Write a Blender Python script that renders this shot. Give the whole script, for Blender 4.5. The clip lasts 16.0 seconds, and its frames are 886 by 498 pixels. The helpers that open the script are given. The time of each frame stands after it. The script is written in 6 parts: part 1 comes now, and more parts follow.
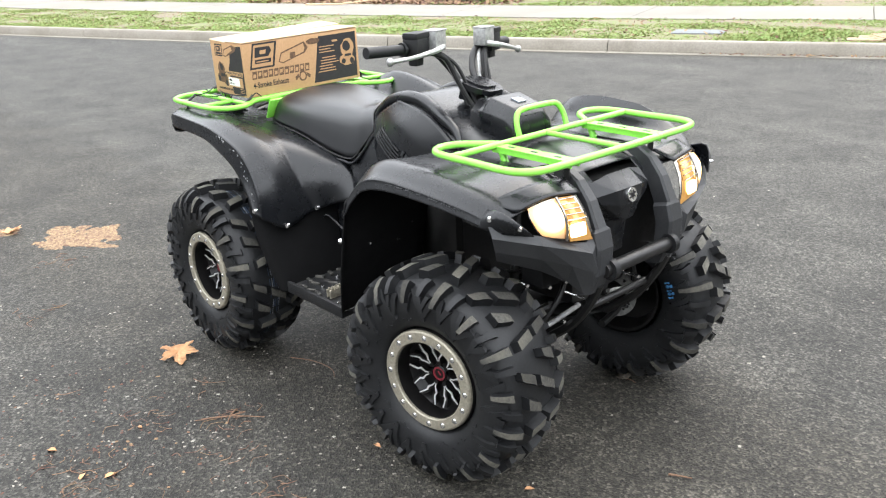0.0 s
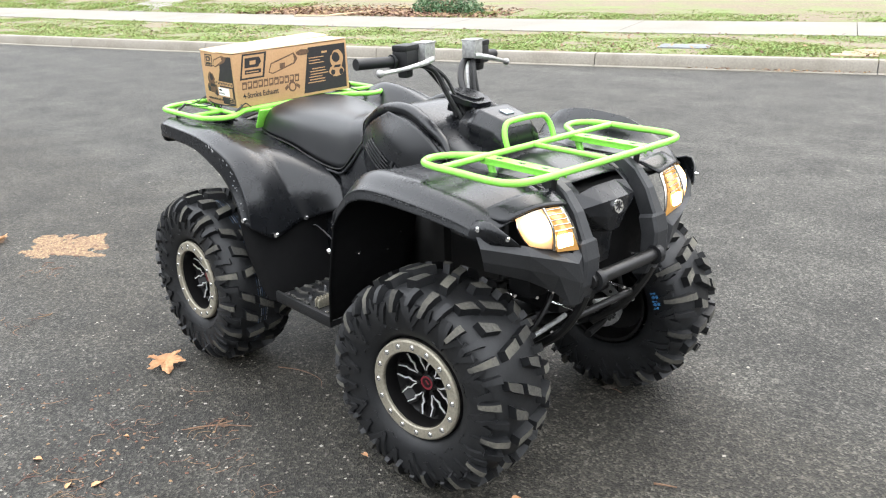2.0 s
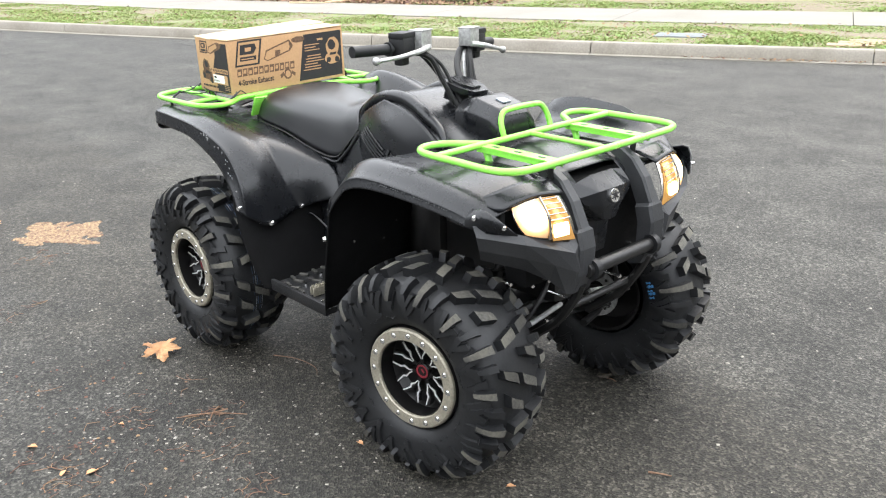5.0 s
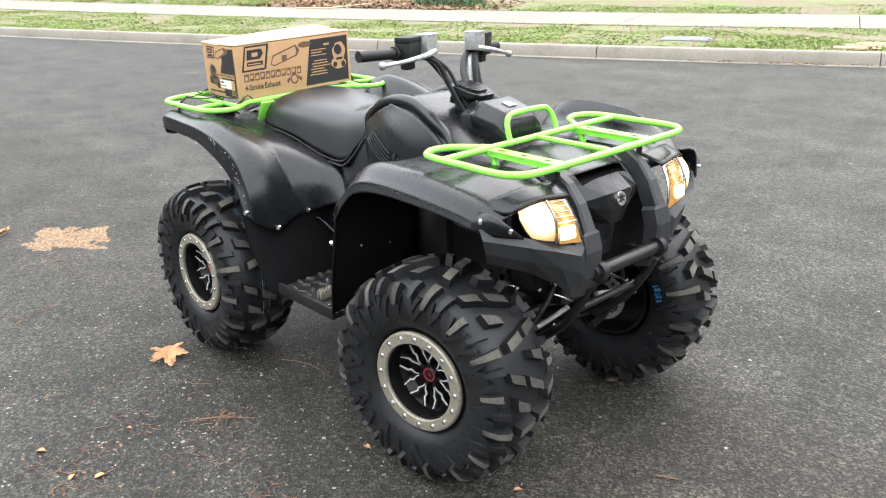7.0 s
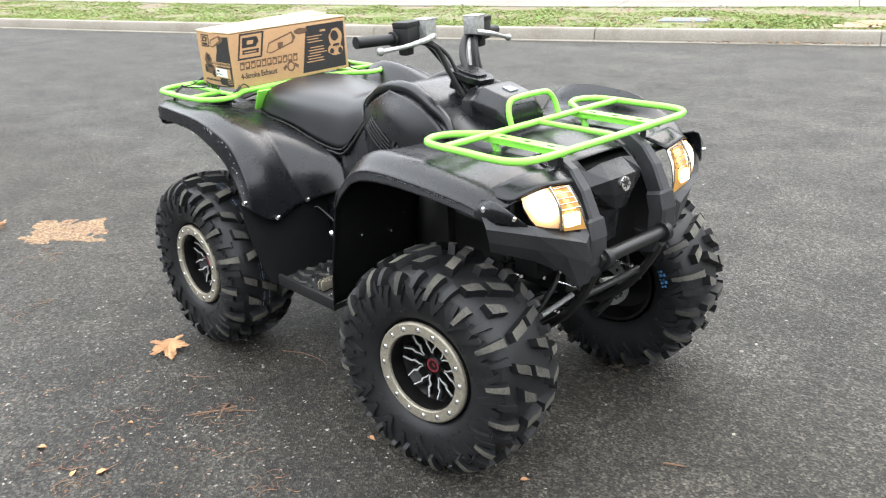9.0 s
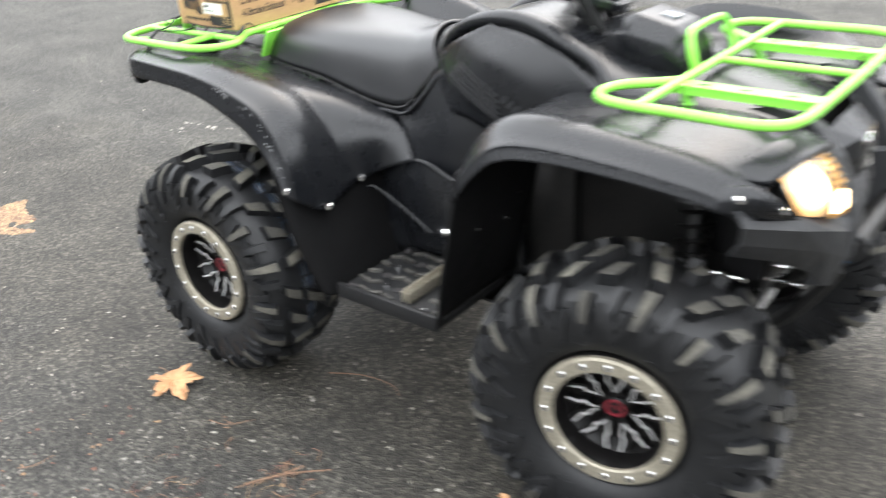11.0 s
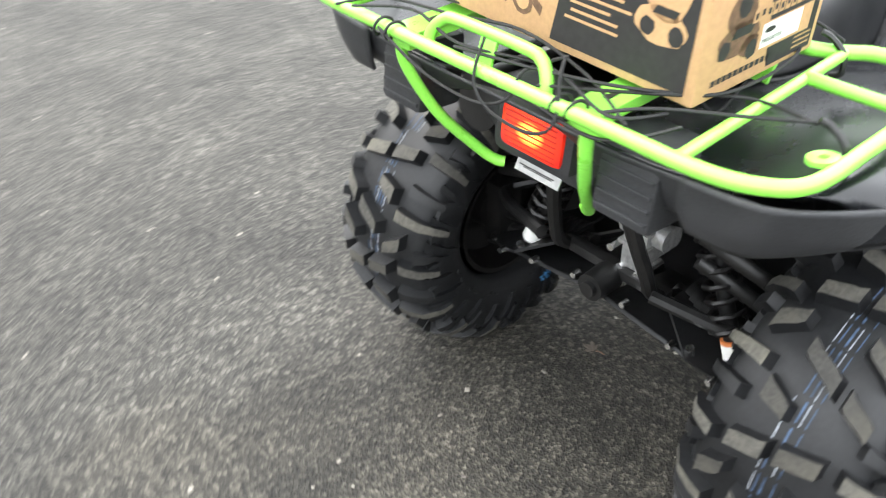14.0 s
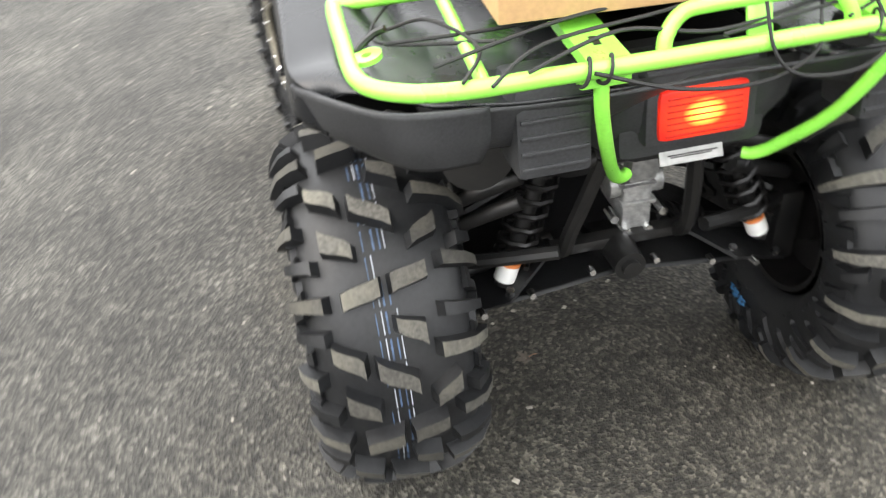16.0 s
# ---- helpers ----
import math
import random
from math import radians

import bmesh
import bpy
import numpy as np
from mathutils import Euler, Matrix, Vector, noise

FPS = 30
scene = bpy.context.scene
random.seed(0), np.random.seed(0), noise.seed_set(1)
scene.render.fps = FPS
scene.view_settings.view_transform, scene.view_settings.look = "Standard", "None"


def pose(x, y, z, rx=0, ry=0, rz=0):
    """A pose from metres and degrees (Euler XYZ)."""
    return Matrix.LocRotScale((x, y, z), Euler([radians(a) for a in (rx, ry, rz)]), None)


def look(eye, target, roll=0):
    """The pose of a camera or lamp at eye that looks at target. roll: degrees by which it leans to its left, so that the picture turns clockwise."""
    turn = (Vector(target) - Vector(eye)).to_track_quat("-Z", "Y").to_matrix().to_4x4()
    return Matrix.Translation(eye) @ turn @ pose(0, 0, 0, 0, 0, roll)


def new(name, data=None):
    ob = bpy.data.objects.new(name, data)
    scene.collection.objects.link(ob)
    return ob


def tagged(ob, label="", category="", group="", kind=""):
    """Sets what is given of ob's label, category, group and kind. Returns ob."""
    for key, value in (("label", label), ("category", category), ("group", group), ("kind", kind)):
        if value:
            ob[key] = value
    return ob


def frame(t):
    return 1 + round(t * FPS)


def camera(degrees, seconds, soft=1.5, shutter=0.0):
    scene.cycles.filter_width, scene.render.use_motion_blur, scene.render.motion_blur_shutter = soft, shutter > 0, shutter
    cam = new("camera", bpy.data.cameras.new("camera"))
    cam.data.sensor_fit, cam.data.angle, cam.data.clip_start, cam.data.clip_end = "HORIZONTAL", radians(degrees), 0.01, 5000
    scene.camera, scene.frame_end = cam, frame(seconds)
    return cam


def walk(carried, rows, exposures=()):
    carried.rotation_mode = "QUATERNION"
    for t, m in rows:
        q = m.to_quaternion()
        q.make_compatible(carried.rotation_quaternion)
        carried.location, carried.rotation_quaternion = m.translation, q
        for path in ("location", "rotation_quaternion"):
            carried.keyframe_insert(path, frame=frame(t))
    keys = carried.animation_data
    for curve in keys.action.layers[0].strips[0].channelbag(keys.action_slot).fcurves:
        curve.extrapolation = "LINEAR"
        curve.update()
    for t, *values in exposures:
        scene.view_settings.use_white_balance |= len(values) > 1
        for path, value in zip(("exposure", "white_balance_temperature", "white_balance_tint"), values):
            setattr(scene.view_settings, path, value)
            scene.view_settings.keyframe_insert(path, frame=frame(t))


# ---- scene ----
cam = camera(54.8, 16.0, soft=1.15, shutter=0.7)
PATH = [
    (0, (2.263, -1.965, 1.534), (0.877, -0.703, 0.837), -2.4),
    (0.5, (2.266, -1.968, 1.536), (0.889, -0.689, 0.852), -2.1),
    (1, (2.27, -1.969, 1.535), (0.896, -0.683, 0.86), -1.9),
    (1.5, (2.273, -1.975, 1.535), (0.905, -0.682, 0.86), -1.6),
    (2, (2.276, -1.981, 1.537), (0.904, -0.69, 0.864), -1.8),
    (2.5, (2.274, -1.974, 1.534), (0.906, -0.691, 0.84), -2.0),
    (3, (2.27, -1.969, 1.533), (0.909, -0.688, 0.821), -1.9),
    (3.5, (2.264, -1.969, 1.533), (0.917, -0.679, 0.811), -1.6),
    (4, (2.266, -1.975, 1.537), (0.916, -0.679, 0.831), -1.5),
    (6.5, (2.274, -1.984, 1.535), (0.908, -0.698, 0.842), -1.6),
    (7, (2.274, -1.985, 1.535), (0.904, -0.7, 0.847), -1.8),
    (7.5, (2.275, -1.976, 1.533), (0.899, -0.699, 0.846), -2.1),
    (8, (2.275, -1.971, 1.533), (0.894, -0.704, 0.833), -2.3),
    (8.5, (2.272, -1.966, 1.535), (0.892, -0.705, 0.826), -2.7),
    (8.7, (2.27, -1.965, 1.534), (0.892, -0.703, 0.821), -2.7),
    (10.9, (1.332, -1.888, 1.455), (0.237, -0.438, 0.62), -3.9),
    (11, (1.258, -1.842, 1.449), (0.141, -0.444, 0.555), -3.7),
    (11.5, (0.644, -1.846, 1.423), (-0.245, -0.299, 0.519), -5.6),
    (11.6, (0.539, -1.835, 1.441), (-0.273, -0.278, 0.484), -4.8),
    (12, (0.158, -1.711, 1.393), (-0.651, -0.09, 0.546), -6.0),
    (12.5, (-0.44, -1.521, 1.441), (-0.87, 0.135, 0.406), -2.6),
    (12.7, (-0.682, -1.47, 1.425), (-0.861, 0.259, 0.436), -3.9),
    (13, (-0.873, -1.38, 1.466), (-0.867, 0.361, 0.48), -3.0),
    (13.5, (-1.417, -1.043, 1.455), (-0.865, 0.449, 0.243), -1.4),
    (14, (-1.789, -0.715, 1.431), (-0.721, 0.469, 0.224), -1.0),
    (14.5, (-1.898, -0.339, 1.391), (-0.544, 0.449, 0.148), -1.2),
    (15, (-1.899, -0.013, 1.375), (-0.402, 0.5, 0.151), 0.5),
    (15.5, (-1.903, 0.353, 1.366), (-0.329, 0.407, 0.133), 0.6),
    (16, (-1.835, 0.540, 1.350), (-0.268, 0.257, 0.140), -5.2),
]
EXPOSURES = [(0.0, 0.18, 6500, 10), (8.7, 0.18, 6500, 10), (10.8, 0.4, 6550, 10), (11.5, 0.5, 6800, 10), (12.0, 0.75, 6900, 10), (12.5, 0.55, 6900, 9),
             (13.0, -0.10, 6950, 10), (13.5, 0.1, 6800, 10), (14.0, 0.70, 6550, 9), (15.0, 0.80, 6650, 11), (16.0, 0.65, 6800, 10)]
walk(cam, [(t, look(eye, target, roll)) for t, eye, target, roll in PATH], EXPOSURES)

# ---- light ----
world = bpy.data.worlds.new("overcast_sky")
scene.world = world
world.use_nodes = True
wn = world.node_tree.nodes
sky = wn.new("ShaderNodeTexSky")
sky.sky_type, sky.sun_disc = "NISHITA", False
sky.sun_elevation, sky.sun_rotation = radians(52), radians(350)
sky.air_density, sky.dust_density, sky.ozone_density = 1.0, 6.0, 1.0
soften = wn.new("ShaderNodeMixRGB")
soften.inputs[0].default_value = 0.85
soften.inputs[2].default_value = (9.2, 9.5, 9.9, 1)
world.node_tree.links.new(sky.outputs[0], soften.inputs[1])
# an overcast dome: bright overhead, dark at the horizon where houses and trees stand
height = wn.new("ShaderNodeSeparateXYZ")
world.node_tree.links.new(wn.new("ShaderNodeTexCoord").outputs["Generated"], height.inputs[0])
dome = wn.new("ShaderNodeMapRange")
dome.interpolation_type = "SMOOTHSTEP"
dome.inputs[1].default_value, dome.inputs[2].default_value = 0.09, 0.42
dome.inputs[3].default_value, dome.inputs[4].default_value = 0.05, 1.0
world.node_tree.links.new(height.outputs["Z"], dome.inputs[0])
shade = wn.new("ShaderNodeMixRGB")
shade.blend_type = "MULTIPLY"
shade.inputs[0].default_value = 1
world.node_tree.links.new(soften.outputs[0], shade.inputs[1])
world.node_tree.links.new(dome.outputs[0], shade.inputs[2])
world.node_tree.links.new(shade.outputs[0], wn["Background"].inputs[0])
wn["Background"].inputs[1].default_value = 0.395
sun_data = bpy.data.lights.new("sun", "SUN")
sun_data.energy, sun_data.angle, sun_data.color = 0.7, radians(55), (1.0, 0.985, 0.96)
sun = new("sun", sun_data)
sun.matrix_world = look((0, 0, 20), (2.5, -14.5, 0))


# ---- materials ----
def mat(name, color, rough=0.5, metal=0.0, grain=0.0, scale=60.0, bump=0.0, stain=0.0, stain_scale=4.0, stain_color=None,
        coat=0.0, emit=None, power=0.0, spec=0.5):
    """A surface with fine grain, bump and larger stains, all in object space."""
    m = bpy.data.materials.new(name)
    m.use_nodes = True
    nt = m.node_tree
    p = nt.nodes["Principled BSDF"]
    p.inputs["Roughness"].default_value, p.inputs["Metallic"].default_value = rough, metal
    p.inputs["Specular IOR Level"].default_value = spec
    p.inputs["Coat Weight"].default_value = coat
    base = (*color, 1)
    p.inputs["Base Color"].default_value = base
    tex = nt.nodes.new("ShaderNodeTexCoord")
    out = None
    if grain or bump:
        fine = nt.nodes.new("ShaderNodeTexNoise")
        fine.inputs["Scale"].default_value, fine.inputs["Detail"].default_value = scale, 4
        nt.links.new(tex.outputs["Object"], fine.inputs["Vector"])
        if grain:
            ramp = nt.nodes.new("ShaderNodeValToRGB")
            ramp.color_ramp.elements[0].position, ramp.color_ramp.elements[1].position = 0.3, 0.7
            ramp.color_ramp.elements[0].color = (*[c * (1 - grain) for c in color], 1)
            ramp.color_ramp.elements[1].color = (*[min(1, c * (1 + grain)) for c in color], 1)
            nt.links.new(fine.outputs["Fac"], ramp.inputs[0])
            out = ramp.outputs[0]
        if bump:
            b = nt.nodes.new("ShaderNodeBump")
            b.inputs["Strength"].default_value, b.inputs["Distance"].default_value = bump, 0.002
            nt.links.new(fine.outputs["Fac"], b.inputs["Height"])
            nt.links.new(b.outputs[0], p.inputs["Normal"])
    if stain:
        big = nt.nodes.new("ShaderNodeTexNoise")
        big.inputs["Scale"].default_value, big.inputs["Detail"].default_value = stain_scale, 6
        big.inputs["Roughness"].default_value = 0.65
        nt.links.new(tex.outputs["Object"], big.inputs["Vector"])
        cut = nt.nodes.new("ShaderNodeMapRange")
        cut.inputs[1].default_value, cut.inputs[2].default_value = 0.45, 0.75
        cut.inputs[4].default_value = stain
        nt.links.new(big.outputs["Fac"], cut.inputs[0])
        mix = nt.nodes.new("ShaderNodeMixRGB")
        mix.inputs[1].default_value = base
        mix.inputs[2].default_value = (*(stain_color or [c * 1.6 for c in color]), 1)
        nt.links.new(cut.outputs[0], mix.inputs[0])
        if out:
            nt.links.new(out, mix.inputs[1])
        out = mix.outputs[0]
        rr = nt.nodes.new("ShaderNodeMapRange")
        rr.inputs[1].default_value, rr.inputs[2].default_value = 0.3, 0.7
        rr.inputs[3].default_value, rr.inputs[4].default_value = rough * 0.82, min(1, rough * 1.3)
        nt.links.new(big.outputs["Fac"], rr.inputs[0])
        nt.links.new(rr.outputs[0], p.inputs["Roughness"])
    if out:
        nt.links.new(out, p.inputs["Base Color"])
    if emit:
        p.inputs["Emission Color"].default_value = (*emit, 1)
        p.inputs["Emission Strength"].default_value = power
    return m


def vary(m, amount=0.25):
    """Each object of the material a little lighter or darker."""
    nt = m.node_tree
    p = nt.nodes["Principled BSDF"]
    info = nt.nodes.new("ShaderNodeObjectInfo")
    hsv = nt.nodes.new("ShaderNodeHueSaturation")
    rng = nt.nodes.new("ShaderNodeMapRange")
    rng.inputs[3].default_value, rng.inputs[4].default_value = 1 - amount, 1 + amount
    nt.links.new(info.outputs["Random"], rng.inputs[0])
    nt.links.new(rng.outputs[0], hsv.inputs["Value"])
    link = p.inputs["Base Color"].links
    if link:
        nt.links.new(link[0].from_socket, hsv.inputs["Color"])
    else:
        hsv.inputs["Color"].default_value = p.inputs["Base Color"].default_value
    nt.links.new(hsv.outputs[0], p.inputs["Base Color"])
    return m


def islands(m, amount=0.35, hue=0.02):
    """Each loose piece of a joined mesh its own shade."""
    nt = m.node_tree
    p = nt.nodes["Principled BSDF"]
    geo = nt.nodes.new("ShaderNodeNewGeometry")
    hsv = nt.nodes.new("ShaderNodeHueSaturation")
    rng = nt.nodes.new("ShaderNodeMapRange")
    rng.inputs[3].default_value, rng.inputs[4].default_value = 1 - amount, 1 + amount
    hr = nt.nodes.new("ShaderNodeMapRange")
    hr.inputs[3].default_value, hr.inputs[4].default_value = 0.5 - hue, 0.5 + hue
    nt.links.new(geo.outputs["Random Per Island"], rng.inputs[0])
    nt.links.new(geo.outputs["Random Per Island"], hr.inputs[0])
    nt.links.new(rng.outputs[0], hsv.inputs["Value"])
    nt.links.new(hr.outputs[0], hsv.inputs["Hue"])
    hsv.inputs["Color"].default_value = p.inputs["Base Color"].default_value
    nt.links.new(hsv.outputs[0], p.inputs["Base Color"])
    return m


def asphalt_material():
    """Aged asphalt: pale and dark stones in black binder, fine relief, broad wear."""
    m = bpy.data.materials.new("asphalt")
    m.use_nodes = True
    nt = m.node_tree
    p = nt.nodes["Principled BSDF"]
    tex = nt.nodes.new("ShaderNodeTexCoord")
    stones = nt.nodes.new("ShaderNodeTexVoronoi")
    stones.inputs["Scale"].default_value = 135
    fine = nt.nodes.new("ShaderNodeTexNoise")
    fine.inputs["Scale"].default_value, fine.inputs["Detail"].default_value = 260, 3
    wear = nt.nodes.new("ShaderNodeTexNoise")
    wear.inputs["Scale"].default_value, wear.inputs["Detail"].default_value = 2.2, 10
    wear.inputs["Roughness"].default_value = 0.68
    spots = nt.nodes.new("ShaderNodeTexNoise")
    spots.inputs["Scale"].default_value, spots.inputs["Detail"].default_value = 34, 8
    spots.inputs["Roughness"].default_value = 0.68
    for n in (stones, fine, wear, spots):
        nt.links.new(tex.outputs["Object"], n.inputs["Vector"])
    lanes = nt.nodes.new("ShaderNodeMapping")
    lanes.inputs["Rotation"].default_value = (0, 0, radians(-21))
    lanes.inputs["Scale"].default_value = (0.05, 1.1, 1)
    nt.links.new(tex.outputs["Object"], lanes.inputs["Vector"])
    streak = nt.nodes.new("ShaderNodeTexNoise")
    streak.inputs["Scale"].default_value, streak.inputs["Detail"].default_value = 1.6, 4
    nt.links.new(lanes.outputs[0], streak.inputs["Vector"])
    sep = nt.nodes.new("ShaderNodeSeparateColor")
    nt.links.new(stones.outputs["Color"], sep.inputs[0])
    ramp = nt.nodes.new("ShaderNodeValToRGB")
    e = ramp.color_ramp.elements
    e[0].position, e[0].color = 0.0, (0.033, 0.0320, 0.0284, 1)
    e[1].position, e[1].color = 1.0, (0.208, 0.200, 0.172, 1)
    mid = e.new(0.55)
    mid.color = (0.070, 0.0672, 0.0580, 1)
    far = e.new(0.86)
    far.color = (0.136, 0.130, 0.111, 1)
    nt.links.new(sep.outputs[0], ramp.inputs[0])
    shade = nt.nodes.new("ShaderNodeMath")
    shade.operation = "MULTIPLY_ADD"
    nt.links.new(wear.outputs["Fac"], shade.inputs[0])
    shade.inputs[1].default_value, shade.inputs[2].default_value = 1.7, -0.14
    shade2 = nt.nodes.new("ShaderNodeMath")
    shade2.operation = "MULTIPLY_ADD"
    nt.links.new(streak.outputs["Fac"], shade2.inputs[0])
    shade2.inputs[1].default_value, shade2.inputs[2].default_value = 0.9, 0.35
    shade3 = nt.nodes.new("ShaderNodeMath")
    shade3.operation = "MULTIPLY_ADD"
    nt.links.new(spots.outputs["Fac"], shade3.inputs[0])
    shade3.inputs[1].default_value, shade3.inputs[2].default_value = 2.7, -0.35
    m1 = nt.nodes.new("ShaderNodeMath")
    m1.operation = "MULTIPLY"
    nt.links.new(shade.outputs[0], m1.inputs[0])
    nt.links.new(shade2.outputs[0], m1.inputs[1])
    m2 = nt.nodes.new("ShaderNodeMath")
    m2.operation = "MULTIPLY"
    nt.links.new(m1.outputs[0], m2.inputs[0])
    nt.links.new(shade3.outputs[0], m2.inputs[1])
    mul = nt.nodes.new("ShaderNodeMixRGB")
    mul.blend_type = "MULTIPLY"
    mul.inputs[0].default_value = 1
    nt.links.new(ramp.outputs[0], mul.inputs[1])
    nt.links.new(m2.outputs[0], mul.inputs[2])
    # ragged brown band along the parking strip: vehicle shade and dirt painted in
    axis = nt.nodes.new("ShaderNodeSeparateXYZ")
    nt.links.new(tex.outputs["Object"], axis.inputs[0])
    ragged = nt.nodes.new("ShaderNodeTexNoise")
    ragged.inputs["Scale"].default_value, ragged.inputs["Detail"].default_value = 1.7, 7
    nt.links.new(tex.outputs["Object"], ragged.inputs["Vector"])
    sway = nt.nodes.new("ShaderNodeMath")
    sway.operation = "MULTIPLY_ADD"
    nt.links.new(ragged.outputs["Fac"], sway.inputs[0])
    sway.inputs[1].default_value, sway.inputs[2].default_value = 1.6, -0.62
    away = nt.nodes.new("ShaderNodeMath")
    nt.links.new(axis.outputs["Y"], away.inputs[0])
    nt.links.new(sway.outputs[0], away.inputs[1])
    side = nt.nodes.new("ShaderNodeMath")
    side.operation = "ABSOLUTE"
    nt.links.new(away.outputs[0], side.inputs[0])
    shade_band = nt.nodes.new("ShaderNodeMapRange")
    shade_band.interpolation_type = "SMOOTHSTEP"
    shade_band.inputs[1].default_value, shade_band.inputs[2].default_value = 0.45, 1.05
    shade_band.inputs[3].default_value, shade_band.inputs[4].default_value = 1.0, 0.0
    nt.links.new(side.outputs[0], shade_band.inputs[0])
    band_mix = nt.nodes.new("ShaderNodeMixRGB")
    band_mix.blend_type = "MULTIPLY"
    nt.links.new(shade_band.outputs[0], band_mix.inputs[0])
    nt.links.new(mul.outputs[0], band_mix.inputs[1])
    band_mix.inputs[2].default_value = (0.90, 0.87, 0.82, 1)
    nt.links.new(band_mix.outputs[0], p.inputs["Base Color"])
    b = nt.nodes.new("ShaderNodeBump")
    b.inputs["Strength"].default_value, b.inputs["Distance"].default_value = 0.9, 0.004
    add = nt.nodes.new("ShaderNodeMath")
    nt.links.new(stones.outputs["Distance"], add.inputs[0])
    nt.links.new(fine.outputs["Fac"], add.inputs[1])
    nt.links.new(add.outputs[0], b.inputs["Height"])
    nt.links.new(b.outputs[0], p.inputs["Normal"])
    p.inputs["Roughness"].default_value = 0.66
    p.inputs["Specular IOR Level"].default_value = 0.3
    return m


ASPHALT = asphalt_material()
CONCRETE = mat("concrete", (0.265, 0.240, 0.200), 0.9, grain=0.12, scale=45, bump=0.6, stain=0.7, stain_scale=1.6, stain_color=(0.16, 0.140, 0.108))
WALK = mat("walk_concrete", (0.225, 0.211, 0.182), 0.9, grain=0.12, scale=60, bump=0.4, stain=0.4, stain_scale=0.8, stain_color=(0.185, 0.17, 0.145))
SOIL = mat("soil", (0.185, 0.150, 0.098), 1.0, grain=0.35, scale=30, bump=0.8, stain=0.95, stain_scale=1.1, stain_color=(0.17, 0.235, 0.075))
BLADES = islands(mat("grass", (0.235, 0.290, 0.090), 0.8), 0.4, 0.05)
LITTER = islands(mat("dry_leaves", (0.22, 0.13, 0.08), 0.9), 0.6, 0.03)
BUSH = islands(mat("bush_leaves", (0.06, 0.13, 0.05), 0.6), 0.5, 0.03)
PLASTIC = mat("satin_black_plastic", (0.0068, 0.0075, 0.0090), 0.26, spec=0.50, grain=0.25, scale=250, bump=0.10, stain=0.3, stain_scale=9, stain_color=(0.014, 0.0148, 0.0162))
ROUGH_PLASTIC = mat("textured_black_plastic", (0.0100, 0.0104, 0.0112), 0.46, spec=0.36, grain=0.3, scale=500, bump=0.25, stain=0.6, stain_scale=7, stain_color=(0.02, 0.0195, 0.0185))
# scuffed plastic; on the tail its paler grey stands for falling light
SCUFFED_LIT = mat("scuffed_lit_plastic", (0.026, 0.027, 0.029), 0.46, grain=0.3, scale=260, bump=0.2, stain=0.7, stain_scale=11, stain_color=(0.046, 0.047, 0.049))
VINYL = mat("seat_vinyl", (0.0095, 0.0102, 0.0118), 0.30, spec=0.95, grain=0.2, scale=700, bump=0.2, stain=0.4, stain_scale=4, stain_color=(0.025, 0.025, 0.026))
# blacker than the other plastics: shade of wheel wells and nose recess put in
SHADED_LINER = mat("shaded_black_liner", (0.0045, 0.0045, 0.0048), 0.7, spec=0.15, grain=0.3, scale=200, bump=0.2, stain=0.4, stain_scale=9, stain_color=(0.008, 0.0078, 0.0074))
RUBBER = mat("tyre_rubber", (0.0095, 0.0100, 0.0110), 0.46, spec=0.42, grain=0.3, scale=120, bump=0.15, stain=0.6, stain_scale=12, stain_color=(0.016, 0.016, 0.0158))
LUG_TOP = mat("dusty_lug", (0.055, 0.0525, 0.045), 0.75, grain=0.45, scale=150, bump=0.4, stain=0.9, stain_scale=8, stain_color=(0.15, 0.14, 0.11))
vary(LUG_TOP, 0.5)
STEEL_BLACK = mat("black_steel", (0.009, 0.009, 0.009), 0.4, grain=0.3, scale=80, bump=0.1, stain=0.5, stain_scale=14, stain_color=(0.025, 0.022, 0.02))
GREEN = mat("lime_powder_coat", (0.27, 0.80, 0.09), 0.30, grain=0.06, scale=200, bump=0.03, stain=0.3, stain_scale=9, stain_color=(0.34, 0.70, 0.07), coat=0.3)
RING = mat("beadlock_ring_metal", (0.36, 0.33, 0.26), 0.5, metal=0.55, grain=0.2, scale=160, bump=0.1, stain=0.5, stain_scale=25, stain_color=(0.22, 0.2, 0.16))
ALLOY = mat("bright_metal", (0.90, 0.90, 0.90), 0.24, metal=1.0, grain=0.1, scale=120)
MACHINED = mat("machined_spoke_edge", (0.72, 0.72, 0.72), 0.32, metal=0.45, grain=0.1, scale=120)
CAST = mat("cast_aluminium", (0.42, 0.42, 0.41), 0.5, metal=0.7, grain=0.25, scale=90, bump=0.3)
GLOSS_BLACK = mat("gloss_black_wheel", (0.008, 0.0075, 0.0075), 0.32, grain=0.2, scale=60, spec=0.3)
RED = mat("dark_red_cap", (0.20, 0.02, 0.03), 0.4, grain=0.3, scale=150)
CARD = mat("cardboard", (0.50, 0.30, 0.15), 0.85, grain=0.08, scale=150, bump=0.1, stain=0.3, stain_scale=6, stain_color=(0.43, 0.25, 0.12))
CARD_TOP = mat("pale_cardboard", (0.66, 0.50, 0.32), 0.75, grain=0.06, scale=120, bump=0.1, stain=0.3, stain_scale=6, stain_color=(0.58, 0.43, 0.27))
INK = mat("black_ink", (0.022, 0.020, 0.020), 0.7, grain=0.2, scale=90)
INK_SOFT = mat("brown_ink", (0.14, 0.08, 0.045), 0.8, grain=0.3, scale=120)
